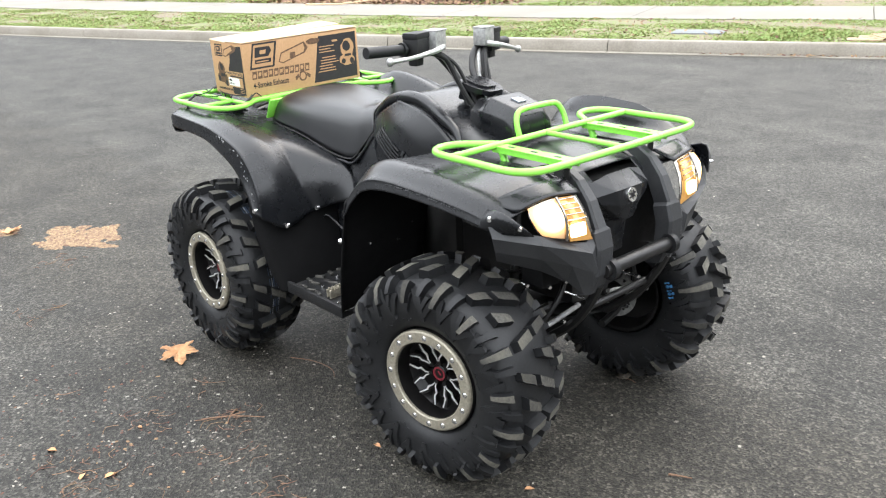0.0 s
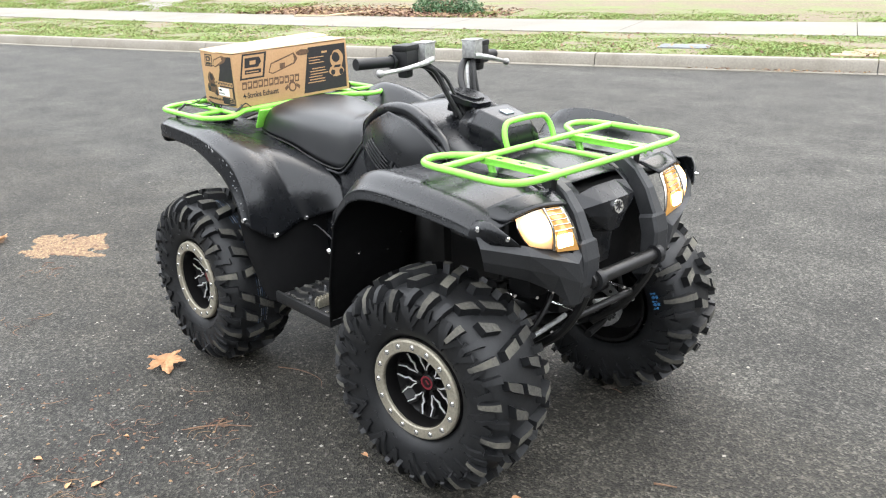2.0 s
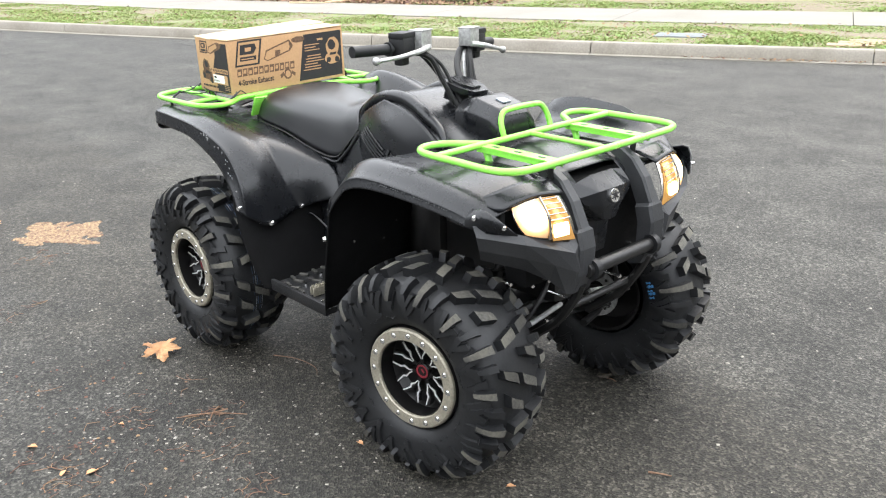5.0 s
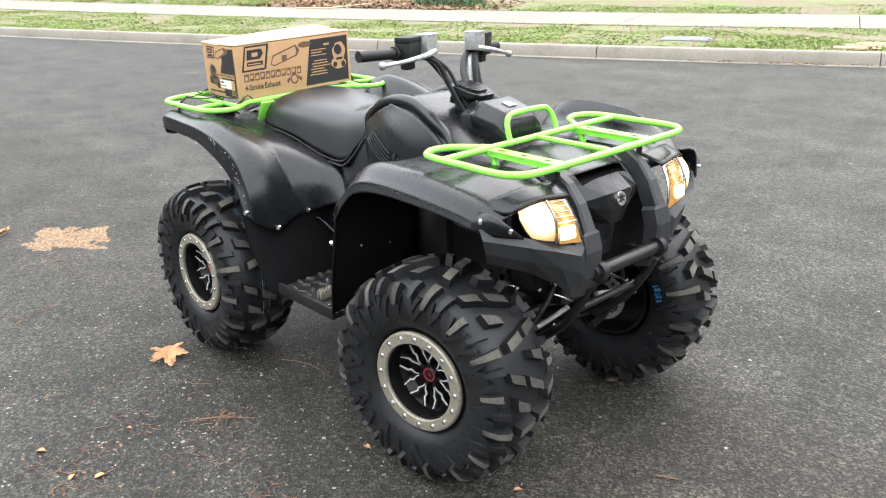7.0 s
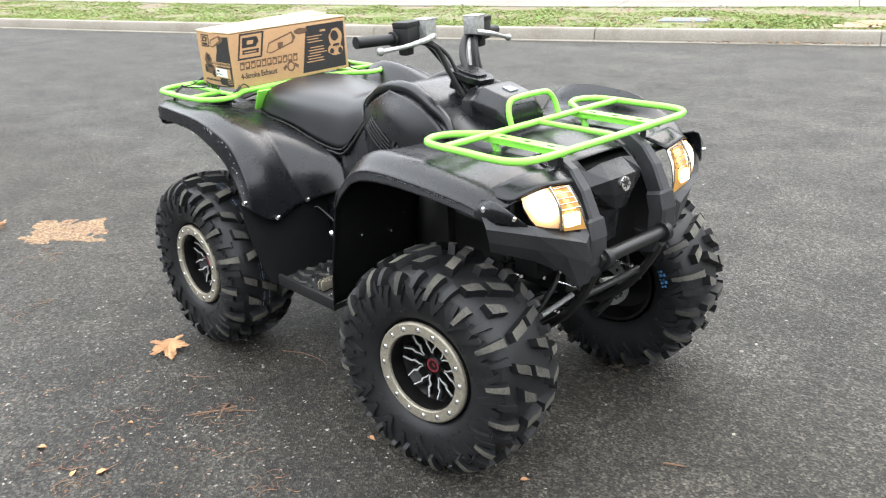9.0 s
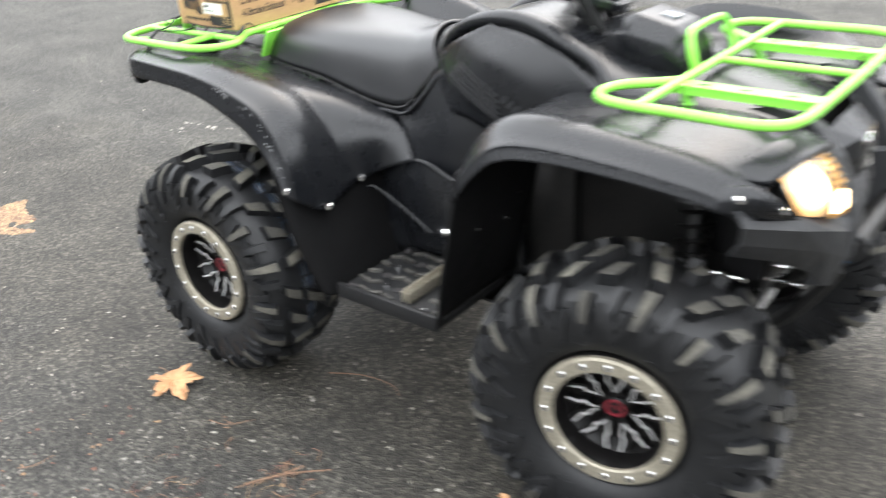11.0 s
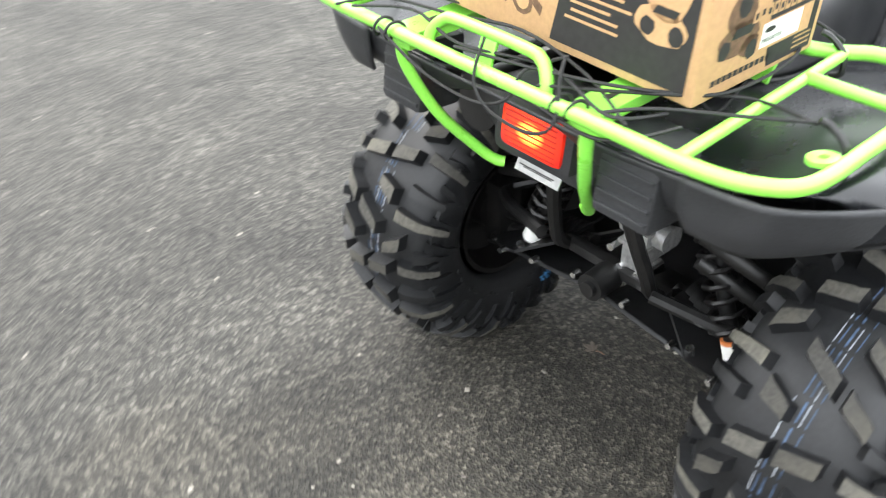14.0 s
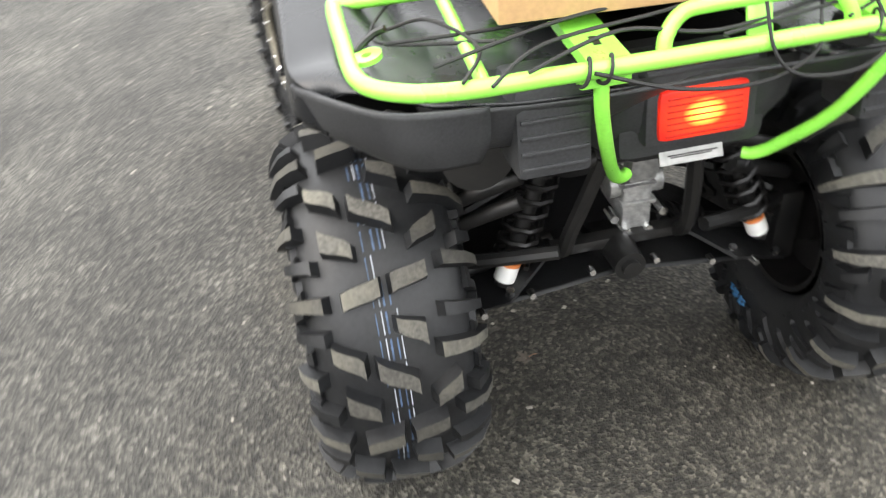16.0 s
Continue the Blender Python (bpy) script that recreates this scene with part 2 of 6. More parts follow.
PAPER = mat("white_label", (0.78, 0.78, 0.75), 0.6, grain=0.03, scale=90)
CORD = mat("black_cord", (0.012, 0.012, 0.012), 0.7, grain=0.4, scale=400, bump=0.3)
LEAF = mat("dry_maple_leaf", (0.56, 0.30, 0.15), 0.8, grain=0.3, scale=45, bump=0.4, stain=0.6, stain_scale=20, stain_color=(0.62, 0.38, 0.2))
DULL_LEAF = mat("dull_dead_leaf", (0.105, 0.090, 0.072), 0.9, grain=0.3, scale=60, bump=0.3)
STICKER = mat("weathered_sticker", (0.42, 0.42, 0.41), 0.6, grain=0.15, scale=90)
TWIG = mat("twig_bark", (0.20, 0.12, 0.075), 0.9, grain=0.4, scale=90, bump=0.5)
CRUMB = islands(mat("wood_crumbs", (0.255, 0.172, 0.108), 0.95), 0.4, 0.02)
NEEDLE = islands(mat("dry_needles", (0.20, 0.11, 0.07), 0.9), 0.5, 0.03)
CHIP = islands(mat("white_stone_chips", (0.30, 0.285, 0.25), 0.9), 0.4, 0.02)
PEBBLE = islands(mat("pale_pebbles", (0.24, 0.22, 0.19), 0.9), 0.6, 0.02)
LENS_WARM = mat("lit_headlamp_lens", (0.9, 0.8, 0.6), 0.15, emit=(1.0, 0.76, 0.38), power=5.0)
LENS_GLOW = mat("lit_headlamp_main_lens", (0.5, 0.4, 0.25), 0.12, emit=(1.0, 0.8, 0.5), power=2.6)
gn = LENS_GLOW.node_tree
coords = gn.nodes.new("ShaderNodeTexCoord")
fold = gn.nodes.new("ShaderNodeVectorMath")
fold.operation = "ABSOLUTE"
gn.links.new(coords.outputs["Object"], fold.inputs[0])
place = gn.nodes.new("ShaderNodeMapping")
place.inputs["Location"].default_value = (0, -0.333 / 0.078, -0.833 / 0.072)
place.inputs["Scale"].default_value = (0, 1 / 0.078, 1 / 0.072)
gn.links.new(fold.outputs[0], place.inputs["Vector"])
ball = gn.nodes.new("ShaderNodeTexGradient")
ball.gradient_type = "SPHERICAL"
gn.links.new(place.outputs[0], ball.inputs["Vector"])
bulb = gn.nodes.new("ShaderNodeValToRGB")
bulb.color_ramp.elements[0].color = (0.10, 0.03, 0.004, 1)
bulb.color_ramp.elements[1].color = (9.0, 7.4, 5.0, 1)
for at, tint in ((0.25, (0.14, 0.05, 0.008, 1)), (0.42, (0.42, 0.19, 0.04, 1)), (0.56, (1.3, 0.85, 0.36, 1)), (0.72, (4.5, 3.5, 2.1, 1))):
    bulb.color_ramp.elements.new(at).color = tint
gn.links.new(ball.outputs["Fac"], bulb.inputs[0])
gn.links.new(bulb.outputs[0], gn.nodes["Principled BSDF"].inputs["Emission Color"])
# lamp light falling on the reflector is given as its own glow
AMBER = mat("lit_warm_reflector", (0.70, 0.40, 0.14), 0.2, metal=0.6, emit=(1.0, 0.52, 0.15), power=0.42, grain=0.3, scale=60)
TAIL_RED = mat("lit_tail_lens", (0.6, 0.02, 0.01), 0.2, emit=(1.0, 0.018, 0.006), power=1.3, coat=0.5)
tn = TAIL_RED.node_tree
ball = tn.nodes.new("ShaderNodeTexGradient")
ball.gradient_type = "SPHERICAL"
place = tn.nodes.new("ShaderNodeMapping")
place.inputs["Location"].default_value, place.inputs["Scale"].default_value = (0, 0, -0.800 / 0.046), (0, 1 / 0.068, 1 / 0.046)
tn.links.new(tn.nodes.new("ShaderNodeTexCoord").outputs["Object"], place.inputs["Vector"])
tn.links.new(place.outputs[0], ball.inputs["Vector"])
heat = tn.nodes.new("ShaderNodeValToRGB")
heat.color_ramp.elements[0].color = (0.13, 0.003, 0.0015, 1)
heat.color_ramp.elements[1].color = (2.6, 1.5, 0.2, 1)
warm = heat.color_ramp.elements.new(0.55)
warm.color = (0.62, 0.04, 0.005, 1)
tn.links.new(ball.outputs["Fac"], heat.inputs[0])
tn.links.new(heat.outputs[0], tn.nodes["Principled BSDF"].inputs["Emission Color"])
TAIL_RIB = mat("red_lens_rib", (0.45, 0.015, 0.008), 0.15, emit=(1.0, 0.03, 0.006), power=0.12, coat=0.5)
BLUE = mat("blue_tyre_paint", (0.05, 0.20, 0.42), 0.7, grain=0.4, scale=60)
FADED_BLUE = mat("worn_tyre_paint", (0.045, 0.075, 0.13), 0.7, grain=0.5, scale=60)
SCRATCH = mat("white_scratches", (0.32, 0.32, 0.32), 0.8, grain=0.4, scale=90)
CHALK = mat("pale_tyre_paint", (0.26, 0.28, 0.31), 0.8, grain=0.4, scale=60)
ORANGE = mat("orange_band", (0.70, 0.22, 0.06), 0.6, grain=0.1, scale=60)
BRICK = mat("clay_slab", (0.37, 0.26, 0.18), 0.9, grain=0.2, scale=50, bump=0.4)
SLATE = mat("grey_cover", (0.19, 0.205, 0.21), 0.9, grain=0.2, scale=50, bump=0.3)


# ---- mesh tools ----
def catmull(pts, n=6, closed=False):
    p = np.asarray(pts, float)
    k = len(p)
    out = []
    for i in range(k if closed else k - 1):
        a, b, c, d = (p[(i - 1) % k], p[i], p[(i + 1) % k], p[(i + 2) % k]) if closed else (
            p[max(i - 1, 0)], p[i], p[i + 1], p[min(i + 2, k - 1)])
        for s in range(n):
            u = s / n
            out.append(0.5 * (2 * b + (c - a) * u + (2 * a - 5 * b + 4 * c - d) * u * u + (3 * b - a - 3 * c + d) * u**3))
    if not closed:
        out.append(p[-1])
    return np.array(out)


def tube(bm, pts, r, seg=10, smooth=6, closed=False, ends=True):
    path = catmull(pts, smooth, closed) if smooth else np.asarray(pts, float)
    rad = np.broadcast_to(np.asarray(r, float), (len(path),)) if np.ndim(r) == 0 else np.interp(np.linspace(0, 1, len(path)), np.linspace(0, 1, len(r)), r)
    k = len(path)
    rings, side = [], None
    for i in range(k):
        t = path[(i + 1) % k] - path[i - 1] if closed else path[min(i + 1, k - 1)] - path[max(i - 1, 0)]
        t = Vector(t).normalized()
        if side is None:
            side = t.cross(Vector((0, 0, 1)))
            side = side.normalized() if side.length > 0.1 else t.cross(Vector((1, 0, 0))).normalized()
        side = (side - t * side.dot(t)).normalized()
        up = t.cross(side)
        rings.append([bm.verts.new(Vector(path[i]) + (side * math.cos(a) + up * math.sin(a)) * float(rad[i])) for a in np.linspace(0, 2 * math.pi, seg, endpoint=False)])
    for i in range(k if closed else k - 1):
        a, b = rings[i], rings[(i + 1) % k]
        for j in range(seg):
            bm.faces.new((a[j], a[(j + 1) % seg], b[(j + 1) % seg], b[j]))
    if ends and not closed:
        bm.faces.new(rings[0][::-1])
        bm.faces.new(rings[-1])
    return bm


def rod(bm, a, b, r, r2=None, seg=12):
    return tube(bm, [a, b], [r, r if r2 is None else r2], seg, 0)


def block(bm, centre, size, turn=(0, 0, 0), bevel=0.004):
    m = pose(*centre, *turn) @ Matrix.Diagonal((*size, 1))
    made = bmesh.ops.create_cube(bm, size=1.0, matrix=m)
    if bevel:
        edges = list({e for v in made["verts"] for e in v.link_edges})
        bmesh.ops.bevel(bm, geom=edges, offset=bevel, segments=2, affect="EDGES", profile=0.6)
    return bm


def lathe(bm, profile, seg=48, y=0.0, closed=False):
    """Turns (radius, y) pairs about the y axis."""
    rings = []
    for r, v in profile:
        rings.append([bm.verts.new((r * math.cos(a), v + y, r * math.sin(a))) for a in np.linspace(0, 2 * math.pi, seg, endpoint=False)])
    pairs = list(zip(rings, rings[1:])) + ([(rings[-1], rings[0])] if closed else [])
    for a, b in pairs:
        for j in range(seg):
            bm.faces.new((a[j], a[(j + 1) % seg], b[(j + 1) % seg], b[j]))
    return bm


def sheet_points(rows, nu, nv):
    """The points of a smooth sheet through a grid of control points, across it and then along it."""
    across = np.array([catmull(r, nv) for r in np.asarray(rows, float)])
    return np.array([catmull(across[:, j], nu) for j in range(across.shape[1])])


def skin(bm, rows, nu=6, nv=5, flip=1):
    """A smooth sheet through a grid of control points; flip -1 mirrors it across the middle plane."""
    full = sheet_points(np.asarray(rows, float) * (1, flip, 1), nu, nv)
    vs = [[bm.verts.new(p) for p in col] for col in full]
    for a, b in zip(vs, vs[1:]):
        for i in range(len(a) - 1):
            f = (a[i], a[i + 1], b[i + 1], b[i])
            bm.faces.new(f if flip > 0 else f[::-1])
    return bm


def sharpen(rows, j, f=0.14):
    """Adds control points close to column j of a grid, so that the sheet bends sharply there."""
    out = []
    for r in rows:
        p = [np.array(q, float) for q in r]
        out.append([*p[:j], p[j] + (p[j - 1] - p[j]) * f, p[j], p[j] + (p[j + 1] - p[j]) * f, *p[j + 1:]])
    return out


def plate(bm, poly, m, thick):
    """A flat sheet of the outline poly (x, y), laid by m, with thickness along its normal."""
    lo = [bm.verts.new(m @ Vector((x, y, 0))) for x, y in poly]
    hi = [bm.verts.new(m @ Vector((x, y, thick))) for x, y in poly]
    bm.faces.new(lo[::-1])
    bm.faces.new(hi)
    k = len(poly)
    for i in range(k):
        bm.faces.new((lo[i], lo[(i + 1) % k], hi[(i + 1) % k], hi[i]))
    return bm


def mesh_of(name, bm, *materials):
    me = bpy.data.meshes.new(name)
    bmesh.ops.recalc_face_normals(bm, faces=bm.faces)
    bm.to_mesh(me)
    bm.free()
    for m in materials:
        me.materials.append(m)
    me.polygons.foreach_set("use_smooth", [True] * len(me.polygons))
    me.set_sharp_from_angle(angle=radians(38))
    return me


def part(name, bm, material, parent, label="", thick=0.0, m=None, shift=None):
    """Links a bmesh, or a finished mesh, as one object under its thing or part."""
    if shift:
        bmesh.ops.translate(bm, vec=shift, verts=bm.verts)
    me = bm if isinstance(bm, bpy.types.Mesh) else mesh_of(name, bm, *(material if isinstance(material, tuple) else (material,)))
    ob = new(name, me)
    ob.parent = parent
    if m is not None:
        ob.matrix_local = m
    if thick:
        s = ob.modifiers.new("thickness", "SOLIDIFY")
        s.thickness, s.offset = thick, -1
    if label:
        tagged(ob, label)
    return ob


def thing(name, label, category, group="", kind="", at=(0, 0, 0)):
    ob = new(name)
    ob.location = at
    return tagged(ob, label, category, group, kind)


def solid(name, bm, material, label, category, group="", kind=""):
    me = mesh_of(name, bm, *(material if isinstance(material, tuple) else (material,)))
    return tagged(new(name, me), label, category, group, kind)


# ---- ground ----
def kerb_line(x):
    """The gently bent foot of the kerb, in plan."""
    c = np.clip(x, -22, 4)
    y = 8.347 + 0.391 * (c + 1.321) + 0.00408 * (c + 1.321) * (c + 4.393)
    slope = 0.391 + 0.00408 * (2 * c + 5.714)
    return y + slope * (x - c), slope


def offset_line(x, d):
    """The plan point at a distance d behind the kerb; the pavement swings away a little towards the far end."""
    y, s = kerb_line(x)
    if d > 0.3:
        d = d + min(1, (d - 0.3) / 2) * 0.045 * max(0, -5 - max(x, -24))
    n = np.array([-s, 1.0]) / math.hypot(s, 1)
    return x + n[0] * d, y + n[1] * d


STATIONS = list(np.linspace(-34, 12, 93))


def strip(bm, stops, stations=STATIONS):
    """A long strip along the kerb through (offset, height) stops."""
    rows = [[bm.verts.new((*offset_line(x, d), z)) for d, z in stops] for x in stations]
    for a, b in zip(rows, rows[1:]):
        for j in range(len(stops) - 1):
            bm.faces.new((a[j], b[j], b[j + 1], a[j + 1]))
    return bm


bm = bmesh.new()
road_far = [offset_line(x, 0.02) for x in (-1200, -300, *STATIONS, 300, 1200)]
lo = [bm.verts.new((x, y, 0)) for x, y in road_far]
hi = [bm.verts.new((x + 250, y - 900, 0)) for x, y in road_far]
for i in range(len(lo) - 1):
    bm.faces.new((hi[i], hi[i + 1], lo[i + 1], lo[i]))
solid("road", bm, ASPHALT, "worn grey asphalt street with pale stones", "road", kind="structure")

bm = bmesh.new()
ground_rows = (-1200, -300, *STATIONS, 300, 1200)
strip(bm, [(0.10, 0.10), (0.16, 0.125), (0.8, 0.15), (2.45, 0.155), (2.6, 0.10), (4.4, 0.10), (4.6, 0.16), (9, 0.25), (30, 0.5), (900, 1.5)], ground_rows)
solid("ground", bm, SOIL, "bare mossy soil under the verge and lawn", "ground", kind="structure")

BOARD = mat("dusty_footboard", (0.030, 0.029, 0.026), 0.55, grain=0.5, scale=70, bump=0.3, stain=0.9, stain_scale=18, stain_color=(0.11, 0.105, 0.092))
GAUGE = mat("gauge_glass", (0.20, 0.23, 0.26), 0.15, grain=0.2, scale=80, coat=0.5)
CHROME = mat("lamp_reflector", (0.45, 0.42, 0.38), 0.2, metal=1.0, grain=0.2, scale=40)

# ---- kerb, walk, verge ----
def kerb_piece(x0, x1):
    bm = bmesh.new()
    xs = np.linspace(x0 + 0.006, x1 - 0.006, 4)
    strip(bm, [(-0.10, -0.02), (-0.10, 0.006), (-0.005, 0.012), (0.015, 0.118), (0.045, 0.145), (0.16, 0.15), (0.165, 0.0)], xs)
    ends = [v for v in bm.verts]
    bm.faces.new(ends[:7])
    bm.faces.new(ends[-7:][::-1])
    return bm


kerb = thing("kerb", "weathered grey concrete kerb with gutter lip", "kerb", kind="structure")
for i in range(15):
    part("kerb_stone", kerb_piece(-34.95 + 3.05 * i, -34.95 + 3.05 * (i + 1)), CONCRETE, kerb)

walkway = thing("pavement", "pale concrete pavement of large slabs", "pavement", kind="structure")
for i in range(14):
    bm = bmesh.new()
    xs = np.linspace(-34 + 3.24 * i + 0.006, -34 + 3.24 * (i + 1) - 0.006, 6)
    h = 0.165 + 0.004 * noise.noise((i * 1.7, 0, 0))
    strip(bm, [(2.54, 0.05), (2.54, h - 0.008), (2.55, h), (4.54, h), (4.55, h - 0.008), (4.55, 0.05)], xs)
    v = list(bm.verts)
    bm.faces.new(v[:6])
    bm.faces.new(v[-6:][::-1])
    part("slab", bm, WALK, walkway)

# side path through the lawn
bm = bmesh.new()
a, b = Vector((*offset_line(-18.8, 4.56), 0.168)), Vector((*offset_line(-17.3, 4.56), 0.168))
far = Vector((-6.5, 6.5, 0.18))
vs = [bm.verts.new(p) for p in (a, b, b + far, a + far, a - Vector((0, 0, 0.1)), b - Vector((0, 0, 0.1)), b + far - Vector((0, 0, 0.1)), a + far - Vector((0, 0, 0.1)))]
for f in ((0, 1, 2, 3), (0, 4, 5, 1), (1, 5, 6, 2), (3, 2, 6, 7), (0, 3, 7, 4)):
    bm.faces.new([vs[i] for i in f])
solid("garden_path", bm, WALK, "pale concrete path joining the pavement", "path", kind="structure")

rng = np.random.default_rng(5)


def scatter(n, x0, x1, d0, d1):
    """Places along the kerb line, as plan points."""
    return [offset_line(x, d) for x, d in zip(rng.uniform(x0, x1, n), rng.uniform(d0, d1, n))]


def grass(name, places, z, height, label):
    verts, faces = [], []
    for x, y in places:
        n = noise.noise((x * 0.9, y * 1.4, 0)) + 0.5 * noise.noise((x * 3, y * 4, 5))
        if n < rng.uniform(-0.55, 0.25):
            continue
        for _ in range(3):
            a, h = rng.uniform(0, 6.28), height * rng.uniform(0.4, 1.2) * (1 + 0.6 * n)
            bx, by = x + rng.uniform(-0.03, 0.03), y + rng.uniform(-0.03, 0.03)
            w, lean = rng.uniform(0.004, 0.010), rng.uniform(0.7, 2.2) * h
            dx, dy = math.cos(a), math.sin(a)
            zz = z(bx, by) if callable(z) else z
            k = len(verts)
            verts += [(bx - dy * w, by + dx * w, zz), (bx + dy * w, by - dx * w, zz), (bx + dx * lean * 0.4 + dy * w * 0.7, by + dy * lean * 0.4 - dx * w * 0.7, zz + h * 0.7), (bx + dx * lean, by + dy * lean, zz + h)]
            faces += [(k, k + 1, k + 2), (k, k + 2, k + 3)]
    me = bpy.data.meshes.new(name)
    me.from_pydata(verts, [], faces)
    me.materials.append(BLADES)
    return tagged(new(name, me), label, "grass", kind="stuff")


grass("verge_grass", scatter(85000, -26, 3, 0.17, 2.56), 0.142, 0.024, "patchy green verge grass with moss and bare soil")
grass("lawn_grass", scatter(34000, -9.3, 4, 4.56, 9), 0.165, 0.030, "thin green lawn behind the pavement")
grass("lawn_edge_grass", scatter(12000, -30, -13.6, 4.56, 8), 0.165, 0.06, "green lawn beside a garden path")


def flakes(name, places, z, size, material, label, category):
    verts, faces = [], []
    for x, y in places:
        s = size * rng.uniform(0.5, 1.4)
        m = pose(x, y, z + rng.uniform(0.003, 0.03) * size / 0.05, rng.uniform(-35, 35), rng.uniform(-35, 35), rng.uniform(0, 360))
        k = len(verts)
        verts += [tuple(m @ Vector(p)) for p in ((-s, 0, 0), (-0.3 * s, -0.45 * s, 0.1 * s), (s, 0, 0.15 * s), (-0.2 * s, 0.5 * s, 0.05 * s))]
        faces += [(k, k + 1, k + 2), (k, k + 2, k + 3)]
    me = bpy.data.meshes.new(name)
    me.from_pydata(verts, [], faces)
    me.materials.append(material)
    return tagged(new(name, me), label, category, kind="stuff")


flakes("leaf_litter", scatter(9000, -14.2, -8.6, 4.56, 8.5) + scatter(500, -9.2, -7.6, 4.56, 6.5), 0.165, 0.055, LITTER, "brown fallen leaves covering a garden bed", "leaf litter")
flakes("verge_leaves", scatter(1100, -24, 3, 0.2, 2.5), 0.17, 0.03, LITTER, "scattered dry leaf scraps on the verge", "leaf litter")
flakes("gutter_leaves", scatter(260, -3.4, 2.5, -0.10, 0.0), 0.012, 0.025, LITTER, "dark leaf scraps in the gutter", "leaf litter")

# low bush in the bed
bush = thing("bush", "low dark green bush among fallen leaves", "bush", at=(*offset_line(-9.2, 5.6), 0.16))
bm = bmesh.new()
for k in range(14):
    a = k * 2.4
    tube(bm, [(0, 0, 0), (0.15 * math.cos(a), 0.12 * math.sin(a), 0.2), (0.55 * math.cos(a), 0.35 * math.sin(a), 0.22 + 0.25 * rng.uniform(0.3, 1))], [0.014, 0.004], 5, 4)
part("stems", bm, TWIG, bush)
verts, faces = [], []
for _ in range(2600):
    a, r = rng.uniform(0, 6.28), rng.uniform(0.1, 1) ** 0.6
    x, y = 0.95 * r * math.cos(a), 0.5 * r * math.sin(a)
    z = rng.uniform(0.02, 0.42) * (1.15 - r * r * 0.7)
    m = pose(x, y, z, rng.uniform(-60, 60), rng.uniform(-60, 60), rng.uniform(0, 360))
    k, s = len(verts), rng.uniform(0.02, 0.045)
    verts += [tuple(m @ Vector(p)) for p in ((-s, 0, 0), (0, -0.4 * s, 0.1 * s), (s, 0, 0), (0, 0.4 * s, 0.1 * s))]
    faces.append((k, k + 1, k + 2, k + 3))
me = bpy.data.meshes.new("leaves")
me.from_pydata(verts, [], faces)
me.materials.append(BUSH)
part("leaves", me, None, bush)

bm = bmesh.new()
block(bm, (*offset_line(-3.55, 0.95), 0.140), (0.66, 0.40, 0.05), (0, 0, 22), 0.01)
solid("utility_cover", bm, SLATE, "grey rectangular utility cover set in the verge", "utility cover")
slab = thing("clay_pavers", "worn reddish clay slab crossing the verge", "paving", at=(*offset_line(-1.55, 0.62), 0.140))
for k in range(3):
    bm = bmesh.new()
    block(bm, (0.02 * k, 0.24 * (k - 1), 0.0), (0.52 - 0.03 * k, 0.225, 0.05), (0, 0, 22), 0.012)
    part("paver", bm, BRICK, slab)
bm = bmesh.new()
sx, sy = offset_line(-11.4, 4.3)
tube(bm, [(sx - 0.75, sy - 0.28, 0.18), (sx - 0.3, sy - 0.1, 0.185), (sx + 0.05, sy - 0.02, 0.19), (sx + 0.35, sy + 0.02, 0.22), (sx + 0.6, sy + 0.25, 0.25), (sx + 0.9, sy + 0.5, 0.28)], [0.022, 0.014, 0.008], 7, 4)
tube(bm, [(sx + 0.05, sy - 0.02, 0.19), (sx + 0.3, sy + 0.10, 0.23), (sx + 0.55, sy + 0.12, 0.21)], [0.012, 0.006], 6, 4)
solid("fallen_branch", bm, CARD_TOP, "pale bare fallen branch lying on the pavement", "branch")

# ---- the vehicle ----
atv = thing("all_terrain_vehicle", "matte black quad bike with lime green racks, headlamps lit, on asphalt", "quad bike")
atv.rotation_euler = (0, 0, radians(-1.3))
GEAR = (0.045, -0.036, -0.005)
FRONT, SEAT, REAR = (-0.018, 0, -0.018), (-0.012, 0, -0.003), (0.014, 0, -0.008)

AXLE, TRACK, HUB = 0.625, 0.435, 0.335
HALF = [(0.092, 0.158), (0.108, 0.168), (0.123, 0.195), (0.129, 0.230), (0.126, 0.262), (0.113, 0.287), (0.080, 0.303), (0.045, 0.309), (0.0, 0.311)]
ARC = catmull([(-y, r) for y, r in HALF] + [(y, r) for y, r in HALF[-2::-1]], 4)
RUN = np.r_[0, np.cumsum(np.hypot(*np.diff(ARC, axis=0).T))]
RUN -= RUN[-1] / 2


def tyre_point(s, u, h):
    """A point of the tyre: s along the tread, u across it from the crown, h above the casing."""
    y, r = np.interp(u, RUN, ARC[:, 0]), np.interp(u, RUN, ARC[:, 1])
    y2, r2 = np.interp(u + 0.003, RUN, ARC[:, 0]), np.interp(u + 0.003, RUN, ARC[:, 1])
    ny, nr = -(r2 - r), y2 - y
    k = math.hypot(ny, nr) or 1
    y, r, a = y + ny / k * h, r + nr / k * h, s / 0.316
    return (r * math.cos(a), y, r * math.sin(a))


